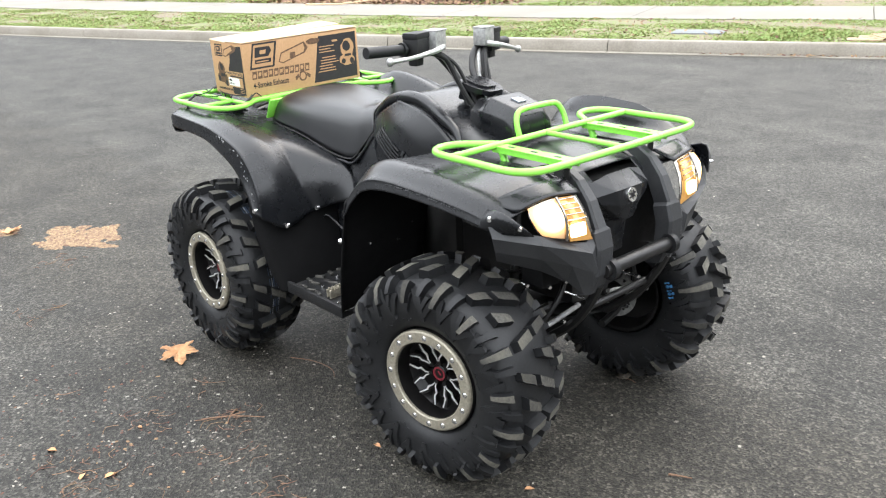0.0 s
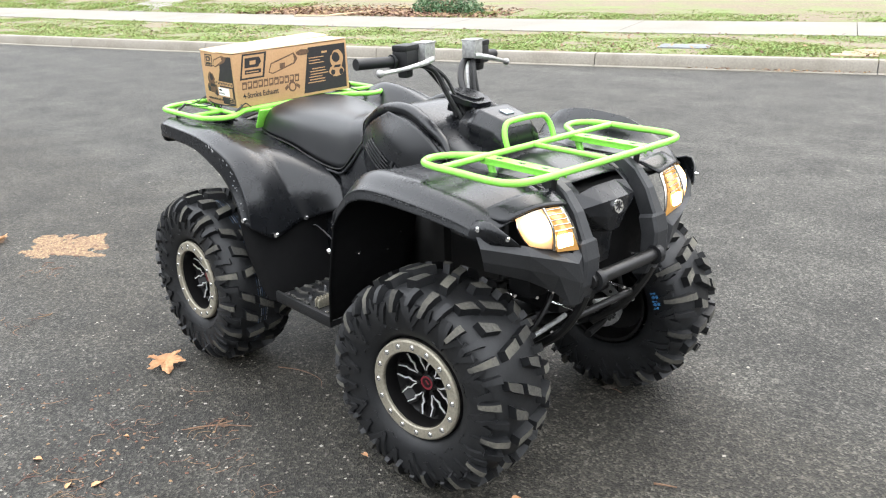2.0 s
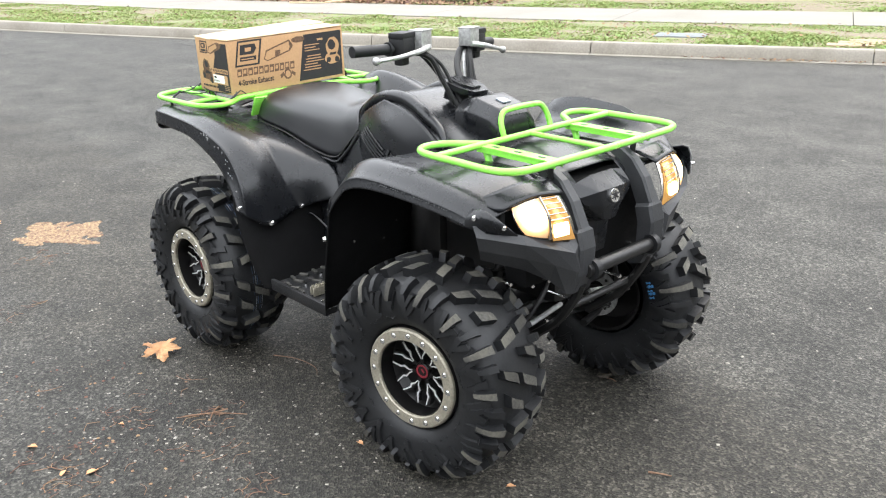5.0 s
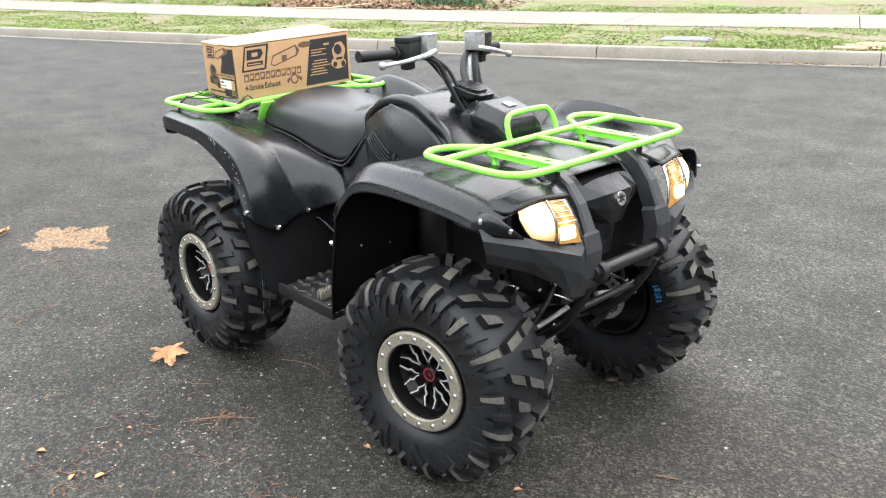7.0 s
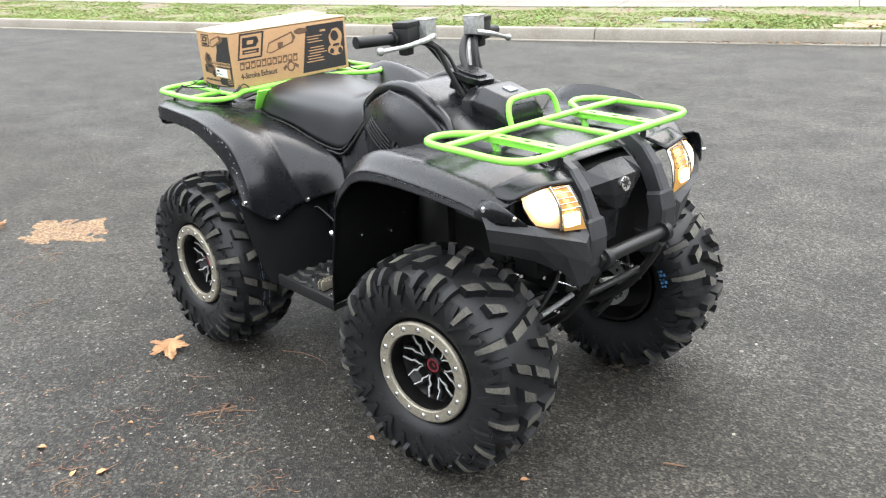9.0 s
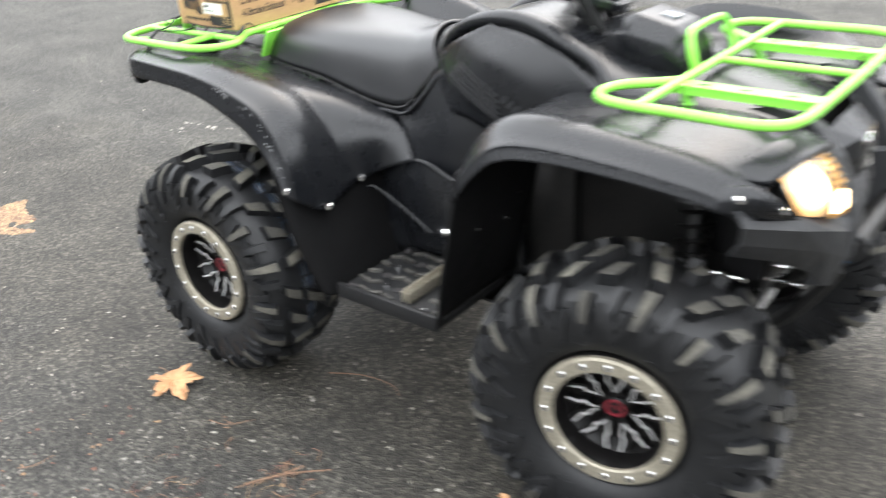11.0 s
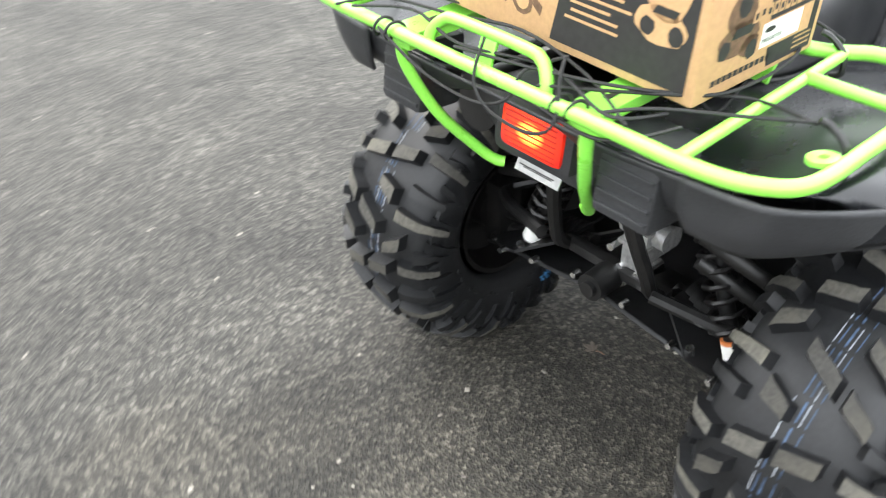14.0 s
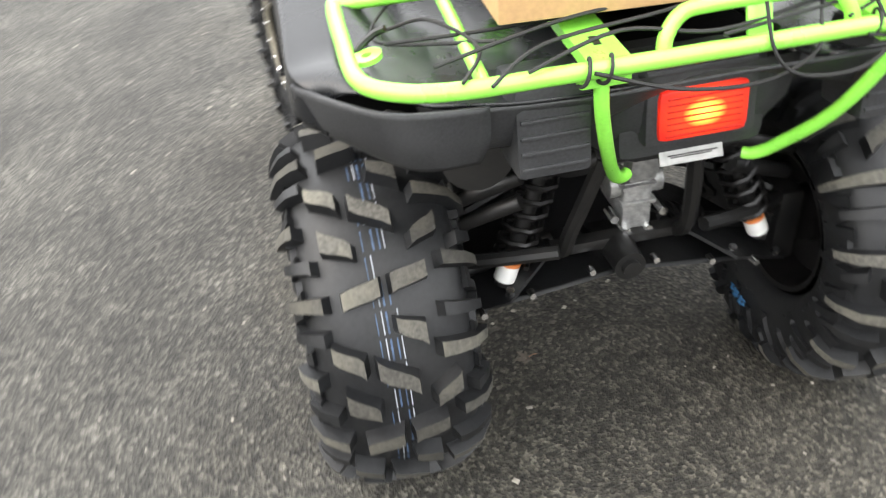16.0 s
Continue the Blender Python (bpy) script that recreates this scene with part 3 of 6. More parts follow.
def lug(bm, side, s0, s1, u0, u1, w0, w1, h, top=0, n=4):
    rings = []
    for k in range(n + 1):
        f = k / n
        s, u, w = s0 + (s1 - s0) * f, u0 + (u1 - u0) * f, w0 + (w1 - w0) * f
        g = 0.006 if k == 0 else -0.006 if k == n else 0
        rings.append([bm.verts.new(tyre_point(*q)) for q in (
            (s - w / 2, side * u, -0.004), (s - w * 0.40, side * (u + g), h), (s + w * 0.40, side * (u + g), h), (s + w / 2, side * u, -0.004))])
    for a, b in zip(rings, rings[1:]):
        for j in range(3):
            face = bm.faces.new((a[j], a[j + 1], b[j + 1], b[j]))
            face.material_index = top if j == 1 else 0
    bm.faces.new(rings[0])
    bm.faces.new(rings[-1])


PITCHES = 8
PITCH = 2 * math.pi * 0.316 / PITCHES
# side, start and end along the tread, start and end across it, widths, height, dusty top
LUGS = (
    # a pair of blocks square across the crown, then a single, then a slanted pair, then singles
    (1, -0.016, -0.003, -0.070, -0.004, 0.031, 0.033, 0.027, 1), (1, -0.001, 0.012, 0.002, 0.066, 0.033, 0.030, 0.027, 1),
    (1, -0.060, -0.080, 0.000, 0.052, 0.026, 0.040, 0.026, 1),
    (1, -0.088, -0.117, -0.094, -0.043, 0.029, 0.035, 0.027, 1), (1, -0.121, -0.157, -0.037, 0.030, 0.035, 0.031, 0.027, 1),
    (1, -0.170, -0.196, -0.086, -0.032, 0.042, 0.026, 0.026, 1), (1, -0.190, -0.166, 0.042, 0.090, 0.026, 0.038, 0.026, 1),
    # long and short lugs over both shoulders
    (-1, -0.016, -0.006, 0.084, 0.160, 0.030, 0.020, 0.024, 1), (-1, -0.068, -0.060, 0.090, 0.143, 0.026, 0.020, 0.022, 0),
    (-1, -0.140, -0.132, 0.108, 0.166, 0.028, 0.019, 0.024, 1), (-1, -0.205, -0.192, 0.092, 0.145, 0.027, 0.020, 0.022, 0),
    (1, 0.024, 0.014, 0.078, 0.158, 0.028, 0.020, 0.024, 1), (1, -0.052, -0.062, 0.070, 0.143, 0.026, 0.020, 0.022, 0),
    (1, -0.110, -0.122, 0.058, 0.166, 0.029, 0.019, 0.024, 1), (1, -0.196, -0.188, 0.104, 0.146, 0.027, 0.020, 0.022, 0),
)


def lug_mesh(side, s0, s1, u0, u1, w0, w1, h, top):
    bm = bmesh.new()
    lug(bm, side, s0, s1, u0, u1, w0, w1, h, top)
    return mesh_of("lug", bm, RUBBER, LUG_TOP)


RIBS = 12
# zigzags on the sidewall: runs of (along, across, width), and the height
RIB_LINES = ((((0.000, 0.132, 0.032), (0.042, 0.202, 0.024), (0.084, 0.132, 0.032)), 0.009), (((0.022, 0.128, 0.020), (0.042, 0.172, 0.016), (0.062, 0.128, 0.020)), 0.015),
             (((0.104, 0.130, 0.030), (0.125, 0.186, 0.020), (0.146, 0.132, 0.030)), 0.009))


def rib_mesh(side, line, h):
    bm = bmesh.new()
    for (s0, u0, w0), (s1, u1, w1) in zip(line, line[1:]):
        lug(bm, side, s0, s1, u0, u1, w0, w1, h, 0, 3)
    return mesh_of("sidewall_rib", bm, RUBBER)


def tyre_mesh():
    bm = bmesh.new()
    lathe(bm, [(r, y) for y, r in ARC], 72)
    return mesh_of("tyre", bm, RUBBER)


def lettering_mesh():
    """Low moulded marks round both sidewalls."""
    bm = bmesh.new()
    for i in range(16):
        for side in (-1, 1):
            if i % 4:
                for q in range(3):
                    s = i * PITCH / 2 + 0.024 * q
                    lug(bm, side, s, s + 0.012, 0.208 + 0.010 * (q % 2), 0.222, 0.009, 0.009, 0.002, 0, 2)
    return mesh_of("moulded_lettering", bm, RUBBER)


def wheel_meshes():
    made = {}
    bm = bmesh.new()
    lathe(bm, [(0.150, 0.10), (0.140, 0.098), (0.128, 0.06), (0.122, -0.03), (0.119, -0.06), (0.118, -0.106), (0.154, -0.106), (0.157, -0.098), (0.156, -0.085)], 48)
    lathe(bm, [(0.118, -0.055), (0.100, -0.030), (0.060, -0.022), (0.036, -0.030), (0.030, -0.046), (0.001, -0.047)], 40)
    lathe(bm, [(0.125, 0.03), (0.06, 0.02), (0.055, 0.055), (0.001, 0.056)], 32)
    made["wheel"] = mesh_of("wheel", bm, GLOSS_BLACK)
    made["tyre"] = tyre_mesh()
    made["lugs"] = [lug_mesh(*q) for q in LUGS]
    made["ribs"] = [rib_mesh(side, *q) for q in RIB_LINES for side in (-1, 1)]
    made["lettering"] = lettering_mesh()
    bm = bmesh.new()
    lathe(bm, [(0.119, -0.106), (0.118, -0.114), (0.121, -0.118), (0.149, -0.118), (0.154, -0.114), (0.155, -0.106)], 64, closed=True)
    made["beadlock_ring"] = mesh_of("beadlock_ring", bm, RING)
    bm = bmesh.new()
    rod(bm, (0, 0.0, 0), (0, -0.005, 0), 0.0062, 0.0056, 6)
    rod(bm, (0, 0.001, 0), (0, -0.0015, 0), 0.0085, 0.0085, 12)
    made["bolt"] = mesh_of("bolt", bm, ALLOY)
    bm = bmesh.new()
    lathe(bm, [(0.024, -0.045), (0.024, -0.056), (0.021, -0.059), (0.001, -0.060)], 28)
    made["hub_cap"] = mesh_of("hub_cap", bm, GLOSS_BLACK)
    bm = bmesh.new()
    lathe(bm, [(0.0205, -0.058), (0.0215, -0.0615), (0.016, -0.0615), (0.0155, -0.0585)], 28, closed=True)
    block(bm, (0.002, -0.0605, 0.002), (0.014, 0.003, 0.005), (0, 35, 0), 0.0008)
    made["cap_ring"] = mesh_of("cap_ring", bm, RED)
    bm = bmesh.new()
    for sgn in (-1, 1):
        ang = [0.0, 0.05 * sgn, 0.16 * sgn, 0.12 * sgn, 0.24 * sgn]
        rad = [0.028, 0.050, 0.068, 0.080, 0.105]
        dep = [-0.058, -0.060, -0.060, -0.062, -0.070]
        wid = [0.008, 0.006, 0.0052, 0.0046, 0.004]
        rows = []
        for a, r, d, w in zip(ang, rad, dep, wid):
            c, s = math.cos(a), math.sin(a)
            rows.append([bm.verts.new((r * c + o * s, d + e, r * s - o * c)) for o, e in ((-w, 0.022), (-w * 0.8, 0), (w * 0.8, 0), (w, 0.022))])
        for a, b in zip(rows, rows[1:]):
            for j in range(3):
                bm.faces.new((a[j], a[j + 1], b[j + 1], b[j]))
        bm.faces.new(rows[0])
        bm.faces.new(rows[-1])
    made["spoke"] = mesh_of("spoke", bm, GLOSS_BLACK)
    bm = bmesh.new()
    for sgn in (-1, 1):
        ang = [0.06 * sgn, 0.11 * sgn, 0.24 * sgn, 0.19 * sgn, 0.30 * sgn]
        rad = [0.040, 0.052, 0.068, 0.078, 0.103]
        dep = [-0.0605, -0.0622, -0.0622, -0.0642, -0.0718]
        wid = [0.0013, 0.0018, 0.0027, 0.0023, 0.0014]
        rows = []
        for a, r, d, w in zip(ang, rad, dep, wid):
            c, s = math.cos(a), math.sin(a)
            rows.append([bm.verts.new((r * c + o * s, d + e, r * s - o * c)) for o, e in ((-w, 0.004), (-w, 0), (w, 0), (w, 0.004))])
        for a, b in zip(rows, rows[1:]):
            for j in range(3):
                bm.faces.new((a[j], a[j + 1], b[j + 1], b[j]))
        bm.faces.new(rows[0])
        bm.faces.new(rows[-1])
    made["spoke_edge"] = mesh_of("spoke_edge", bm, MACHINED)
    bm = bmesh.new()
    for u, w in ((-0.022, 0.0010), (-0.006, 0.0016), (0.004, 0.0012)):
        for k in range(0, 92, 2):
            if noise.noise((k * 0.37, u * 90, 0)) > -0.18:
                a, b = 2 * math.pi * 0.316 * k / 92, 2 * math.pi * 0.316 * (k + 1.6) / 92
                bm.faces.new([bm.verts.new(tyre_point(s, v, 0.0012)) for s, v in ((a, u - w), (b, u - w), (b, u + w), (a, u + w))])
    made["paint_stripe"] = mesh_of("paint_stripe", bm, FADED_BLUE)
    bm = bmesh.new()
    for u, w in ((-0.013, 0.0010), (0.011, 0.0009)):
        for k in range(0, 92, 2):
            if noise.noise((k * 0.31, u * 70, 3)) > -0.15:
                a, b = 2 * math.pi * 0.316 * k / 92, 2 * math.pi * 0.316 * (k + 1.7) / 92
                bm.faces.new([bm.verts.new(tyre_point(s, v, 0.0014)) for s, v in ((a, u - w), (b, u - w), (b, u + w), (a, u + w))])
    made["chalk_stripe"] = mesh_of("chalk_stripe", bm, CHALK)
    bm = bmesh.new()
    for k, (s, w) in enumerate(((0.0, 0.006), (0.013, 0.010), (0.028, 0.005), (0.038, 0.009), (0.052, 0.007))):
        for du in (0.0, 0.010):
            block(bm, (0.205 + 0.026 * (k % 2) * 0.2 + du * 1.2, 0.1395, s - 0.02), (0.007 if k % 2 else 0.004, 0.003, w), (0, 0, 0), 0)
        block(bm, (0.211, 0.1395, s - 0.02), (0.016, 0.003, 0.003), (0, 0, 0), 0)
    made["painted_mark"] = mesh_of("painted_mark", bm, BLUE)
    return made


WHEEL = wheel_meshes()


def crisp(ob):
    """Flat facets, as on folded or sharply moulded plates."""
    ob.data.polygons.foreach_set("use_smooth", [False] * len(ob.data.polygons))
    return ob


def add_wheel(m, spin, mark, striped=True):
    w = part("wheel", WHEEL["wheel"], None, atv, "gloss black alloy wheel with knobbly tyre", m=m @ pose(0, 0, 0, 0, spin, 0))
    part("tyre", WHEEL["tyre"], None, w, "dusty black mud tyre with chunky lugs")
    for k in range(PITCHES):
        for me in WHEEL["lugs"]:
            part("lug", me, None, w, m=pose(0, 0, 0, 0, -360 * k / PITCHES, 0))
    for k in range(RIBS):
        for me in WHEEL["ribs"]:
            part("sidewall_rib", me, None, w, m=pose(0, 0, 0, 0, -360 * k / RIBS, 0))
    tagged(part("moulded_lettering", WHEEL["lettering"], None, w, "low moulded sidewall marks"), kind="stuff")
    part("beadlock_ring", WHEEL["beadlock_ring"], None, w, "dusty metal beadlock ring")
    part("hub_cap", WHEEL["hub_cap"], None, w)
    part("cap_ring", WHEEL["cap_ring"], None, w, "dark red emblem ring")
    for k in range(16):
        a = 2 * math.pi * (k + 0.5) / 16
        part("bolt", WHEEL["bolt"], None, w, m=pose(0.136 * math.cos(a), -0.118, 0.136 * math.sin(a)))
    for k in range(7):
        part("spoke", WHEEL["spoke"], None, w, m=pose(0, 0, 0, 0, 360 * k / 7, 0))
        part("spoke_edge", WHEEL["spoke_edge"], None, w, "machined silver spoke edge", m=pose(0, 0, 0, 0, 360 * k / 7, 0))
    if striped:
        tagged(part("paint_stripe", WHEEL["paint_stripe"], None, w, "faint blue paint line"), kind="stuff")
        tagged(part("chalk_stripe", WHEEL["chalk_stripe"], None, w, "faint pale paint line"), kind="stuff")
    if mark:
        part("painted_mark", WHEEL["painted_mark"], None, w, "blue painted sidewall marks", m=pose(0, 0, 0, 0, mark, 0))
    return w


STEER, FL_MARK = 10, 159
add_wheel(pose(AXLE, -TRACK, HUB, 0, 0, STEER), 11, 0, False)
add_wheel(pose(AXLE, TRACK, HUB, 0, 0, 180 + STEER), 40, FL_MARK, False)
add_wheel(pose(-AXLE, -0.462, HUB), 25, 60)
add_wheel(pose(-AXLE, TRACK, HUB, 0, 0, 180), 3, 115)

# front fenders: rows from the nose back over the arch; each from the inner deck to the rolled lip
for side in (1, -1):
    bm = bmesh.new()
    fender_rows = sharpen([
        [(0.900, -0.20, 0.880), (0.900, -0.30, 0.880), (0.885, -0.385, 0.868), (0.875, -0.430, 0.850), (0.870, -0.450, 0.828), (0.872, -0.455, 0.812)],
        [(0.790, -0.20, 0.922), (0.790, -0.30, 0.925), (0.790, -0.385, 0.912), (0.790, -0.445, 0.898), (0.790, -0.480, 0.868), (0.792, -0.487, 0.845)],
        [(0.640, -0.20, 0.925), (0.640, -0.30, 0.930), (0.640, -0.380, 0.925), (0.640, -0.445, 0.925), (0.640, -0.500, 0.892), (0.642, -0.508, 0.868)],
        [(0.480, -0.20, 0.925), (0.480, -0.30, 0.928), (0.480, -0.380, 0.930), (0.480, -0.445, 0.935), (0.480, -0.505, 0.900), (0.482, -0.515, 0.872)],
        [(0.370, -0.20, 0.915), (0.370, -0.30, 0.915), (0.368, -0.380, 0.922), (0.365, -0.440, 0.925), (0.375, -0.508, 0.885), (0.380, -0.520, 0.855)],
        [(0.300, -0.20, 0.870), (0.300, -0.30, 0.870), (0.292, -0.380, 0.875), (0.290, -0.445, 0.872), (0.305, -0.512, 0.830), (0.318, -0.524, 0.806)],
        [(0.262, -0.20, 0.790), (0.262, -0.30, 0.790), (0.250, -0.380, 0.790), (0.245, -0.450, 0.785), (0.255, -0.514, 0.760), (0.270, -0.524, 0.745)],
    ], 4, 0.25)
    skin(bm, fender_rows, 6, 4, side)
    if side < 0:
        for v in bm.verts:
            v.co.z += 0.062 * min(1, max(0, (v.co.y - 0.375) / 0.07)) * min(1, max(0, (0.90 - v.co.x) / 0.25)) * min(1, max(0, (v.co.z - 0.78) / 0.1))
    fender = part("front_fender", bm, PLASTIC, atv, "satin black plastic front fender", thick=0.004, shift=FRONT)
    if side > 0:
        bm = bmesh.new()
        sheet = sheet_points(fender_rows, 18, 4)
        for a in (22, 24):
            for i in range(sheet.shape[1] - 1):
                p, q = sheet[a, i], sheet[a + 1, i]
                e, f = p + (sheet[a, i + 1] - p) * 0.66, q + (sheet[a + 1, i + 1] - q) * 0.66
                if 0.48 < p[0] < 0.78 and not 0.625 < p[0] < 0.65 and (a == 22 or i % 5):
                    bm.faces.new([bm.verts.new((x, y - 0.0016, z + 0.0008)) for x, y, z in (p, q, f, e)])
        tagged(part("faded_lettering", bm, SCUFFED_LIT, fender, "faint worn lettering bars", thick=0.0004, shift=FRONT), kind="stuff")
    bm = bmesh.new()
    skin(bm, [
        [(0.690, -0.425, 0.835), (0.700, -0.446, 0.822), (0.722, -0.462, 0.812)],
        [(0.795, -0.446, 0.856), (0.800, -0.470, 0.838), (0.804, -0.478, 0.814)],
        [(0.872, -0.462, 0.868), (0.878, -0.470, 0.845), (0.866, -0.458, 0.806)],
        [(0.922, -0.402, 0.802), (0.921, -0.400, 0.799), (0.919, -0.398, 0.796)],
    ], 3, 3, side)
    part("fender_tip", bm, PLASTIC, atv, "pointed black fender tip beside the lamp", thick=0.004)
    bm = bmesh.new()
    skin(bm, [
        [(0.262, -0.18, 0.80), (0.252, -0.36, 0.80), (0.250, -0.49, 0.79), (0.262, -0.522, 0.775)],
        [(0.235, -0.18, 0.66), (0.225, -0.36, 0.66), (0.224, -0.49, 0.66), (0.240, -0.524, 0.655)],
        [(0.200, -0.18, 0.52), (0.190, -0.36, 0.52), (0.190, -0.49, 0.52), (0.204, -0.518, 0.52)],
        [(0.165, -0.18, 0.39), (0.155, -0.36, 0.385), (0.158, -0.48, 0.385), (0.172, -0.504, 0.385)],
    ], 4, 4, side)
    flap = part("mud_flap", bm, SHADED_LINER, atv, "flat black plastic mud guard", thick=0.006)
    bm = bmesh.new()
    rod(bm, (0.232, side * -0.522, 0.652), (0.228, side * -0.530, 0.652), 0.009, 0.007, 10)
    part("bolt", bm, ALLOY, flap, "bright bolt head")
    for bx, by, bz in ((0.236, -0.30, 0.60), (0.240, -0.42, 0.62)):
        bm = bmesh.new()
        rod(bm, (bx - 0.01, side * by, bz), (bx + 0.003, side * by, bz), 0.005, 0.004, 8)
        part("bolt", bm, ALLOY, flap)
    for bx, by, bz in ((0.845, -0.482, 0.848), (0.905, -0.434, 0.824)):
        bm = bmesh.new()
        rod(bm, (bx - 0.004, side * (by + 0.004), bz), (bx + 0.004, side * (by - 0.005), bz), 0.007, 0.005, 10)
        part("bolt", bm, ALLOY, atv, "small bright bolt")

# rear fenders
for side in (1, -1):
    bm = bmesh.new()
    skin(bm, sharpen(sharpen([
        [(-1.008, -0.12, 0.887), (-1.006, -0.25, 0.889), (-0.998, -0.36, 0.899), (-0.955, -0.445, 0.909), (-0.925, -0.478, 0.888), (-0.922, -0.480, 0.842)],
        [(-0.946, -0.12, 0.866), (-0.946, -0.25, 0.868), (-0.936, -0.36, 0.888), (-0.905, -0.450, 0.918), (-0.880, -0.512, 0.908), (-0.884, -0.516, 0.858)],
        [(-0.786, -0.12, 0.857), (-0.786, -0.25, 0.870), (-0.781, -0.36, 0.895), (-0.766, -0.440, 0.914), (-0.760, -0.512, 0.903), (-0.762, -0.520, 0.858)],
        [(-0.626, -0.12, 0.842), (-0.626, -0.25, 0.862), (-0.621, -0.36, 0.894), (-0.616, -0.440, 0.912), (-0.611, -0.510, 0.892), (-0.610, -0.520, 0.846)],
        [(-0.486, -0.13, 0.815), (-0.486, -0.25, 0.842), (-0.484, -0.36, 0.872), (-0.481, -0.440, 0.888), (-0.476, -0.512, 0.868), (-0.488, -0.525, 0.812)],
        [(-0.300, -0.160, 0.775), (-0.320, -0.25, 0.800), (-0.362, -0.345, 0.822), (-0.345, -0.430, 0.838), (-0.352, -0.512, 0.818), (-0.391, -0.528, 0.768)],
        [(-0.185, -0.168, 0.722), (-0.225, -0.235, 0.715), (-0.282, -0.335, 0.712), (-0.272, -0.430, 0.722), (-0.280, -0.512, 0.716), (-0.312, -0.536, 0.700)],
        [(-0.130, -0.205, 0.640), (-0.205, -0.235, 0.616), (-0.248, -0.310, 0.596), (-0.238, -0.434, 0.562), (-0.255, -0.515, 0.610), (-0.272, -0.538, 0.634)],
    ], 4, 0.2), 2, 0.3), 6, 4, side)
    if side < 0:
        for v in bm.verts:
            v.co.z += 0.055 * min(1, max(0, (v.co.y - 0.35) / 0.08)) * min(1, max(0, (v.co.z - 0.72) / 0.1)) * min(1, max(0, (v.co.x + 0.86) / 0.18))
    fender = part("rear_fender", bm, PLASTIC, atv, "satin black plastic rear fender, scuffed", thick=0.004)
    for bx, by, bz in ((-0.272, -0.535, 0.644), (-0.232, -0.434, 0.574), (-0.238, -0.300, 0.606)):
        bm = bmesh.new()
        rod(bm, (bx, side * (by + 0.006), bz), (bx + 0.004, side * (by - 0.004), bz), 0.009, 0.007, 10)
        part("bolt", bm, ALLOY, fender, "bright bolt head")
    # guard between rear wheel and footboard
    bm = bmesh.new()
    skin(bm, [
        [(-0.400, -0.13, 0.770), (-0.420, -0.28, 0.775), (-0.420, -0.38, 0.785), (-0.420, -0.44, 0.790), (-0.430, -0.492, 0.775)],
        [(-0.305, -0.14, 0.710), (-0.315, -0.29, 0.705), (-0.315, -0.40, 0.715), (-0.325, -0.46, 0.715), (-0.345, -0.500, 0.710)],
        [(-0.232, -0.15, 0.640), (-0.240, -0.30, 0.615), (-0.244, -0.42, 0.590), (-0.262, -0.497, 0.625), (-0.288, -0.526, 0.650)],
        [(-0.215, -0.15, 0.52), (-0.220, -0.34, 0.52), (-0.226, -0.42, 0.52), (-0.238, -0.50, 0.53), (-0.262, -0.526, 0.54)],
        [(-0.180, -0.15, 0.38), (-0.182, -0.34, 0.38), (-0.186, -0.42, 0.385), (-0.196, -0.48, 0.39), (-0.220, -0.505, 0.40)],
        [(-0.170, -0.15, 0.33), (-0.172, -0.34, 0.33), (-0.174, -0.42, 0.33), (-0.180, -0.47, 0.335), (-0.196, -0.49, 0.34)],
    ], 4, 4, side)
    part("mud_guard", bm, SHADED_LINER, atv, "textured black plastic mud guard", thick=0.005, shift=(-0.030, 0, 0))
    bm = bmesh.new()
    edge = catmull([(-0.520, -0.515, 0.872), (-0.474, -0.517, 0.863), (-0.368, -0.517, 0.812), (-0.301, -0.518, 0.714), (-0.254, -0.520, 0.622)], 14)
    for k in range(2, len(edge) - 2):
        x, y, z = edge[k]
        for _ in range(2):
            if random.random() < 0.3:
                dy, w, L = random.uniform(-0.012, 0.004), random.uniform(0.0005, 0.0014), random.uniform(0.002, 0.007)
                dx = random.uniform(-0.003, 0.003)
                bm.faces.new([bm.verts.new((x + dx + px, side * (y + dy + py), z + pz + 0.003)) for px, py, pz in ((0, -w, 0), (0.002, w, 0.0), (0.003, w, -L), (0.002, -w, -L))])
    tagged(part("scratch", bm, SCRATCH, fender, "pale scratches along the fender edge", thick=0.0005), kind="stuff")

# tail panel between the fenders; its paler plastic puts rear light into the colour
bm = bmesh.new()
skin(bm, [
    [(-1.015, 0.40, 0.902), (-1.025, 0.20, 0.890), (-1.03, 0.0, 0.890), (-1.025, -0.20, 0.890), (-1.015, -0.40, 0.902)],
    [(-1.012, 0.39, 0.855), (-1.012, 0.20, 0.862), (-1.012, 0.0, 0.884), (-1.012, -0.20, 0.862), (-1.012, -0.39, 0.855)],
    [(-0.996, 0.37, 0.832), (-0.996, 0.20, 0.830), (-0.985, 0.0, 0.872), (-0.996, -0.20, 0.830), (-0.996, -0.37, 0.832)],
], 4, 6)
part("tail_panel", bm, SCUFFED_LIT, atv, thick=0.005, shift=REAR)
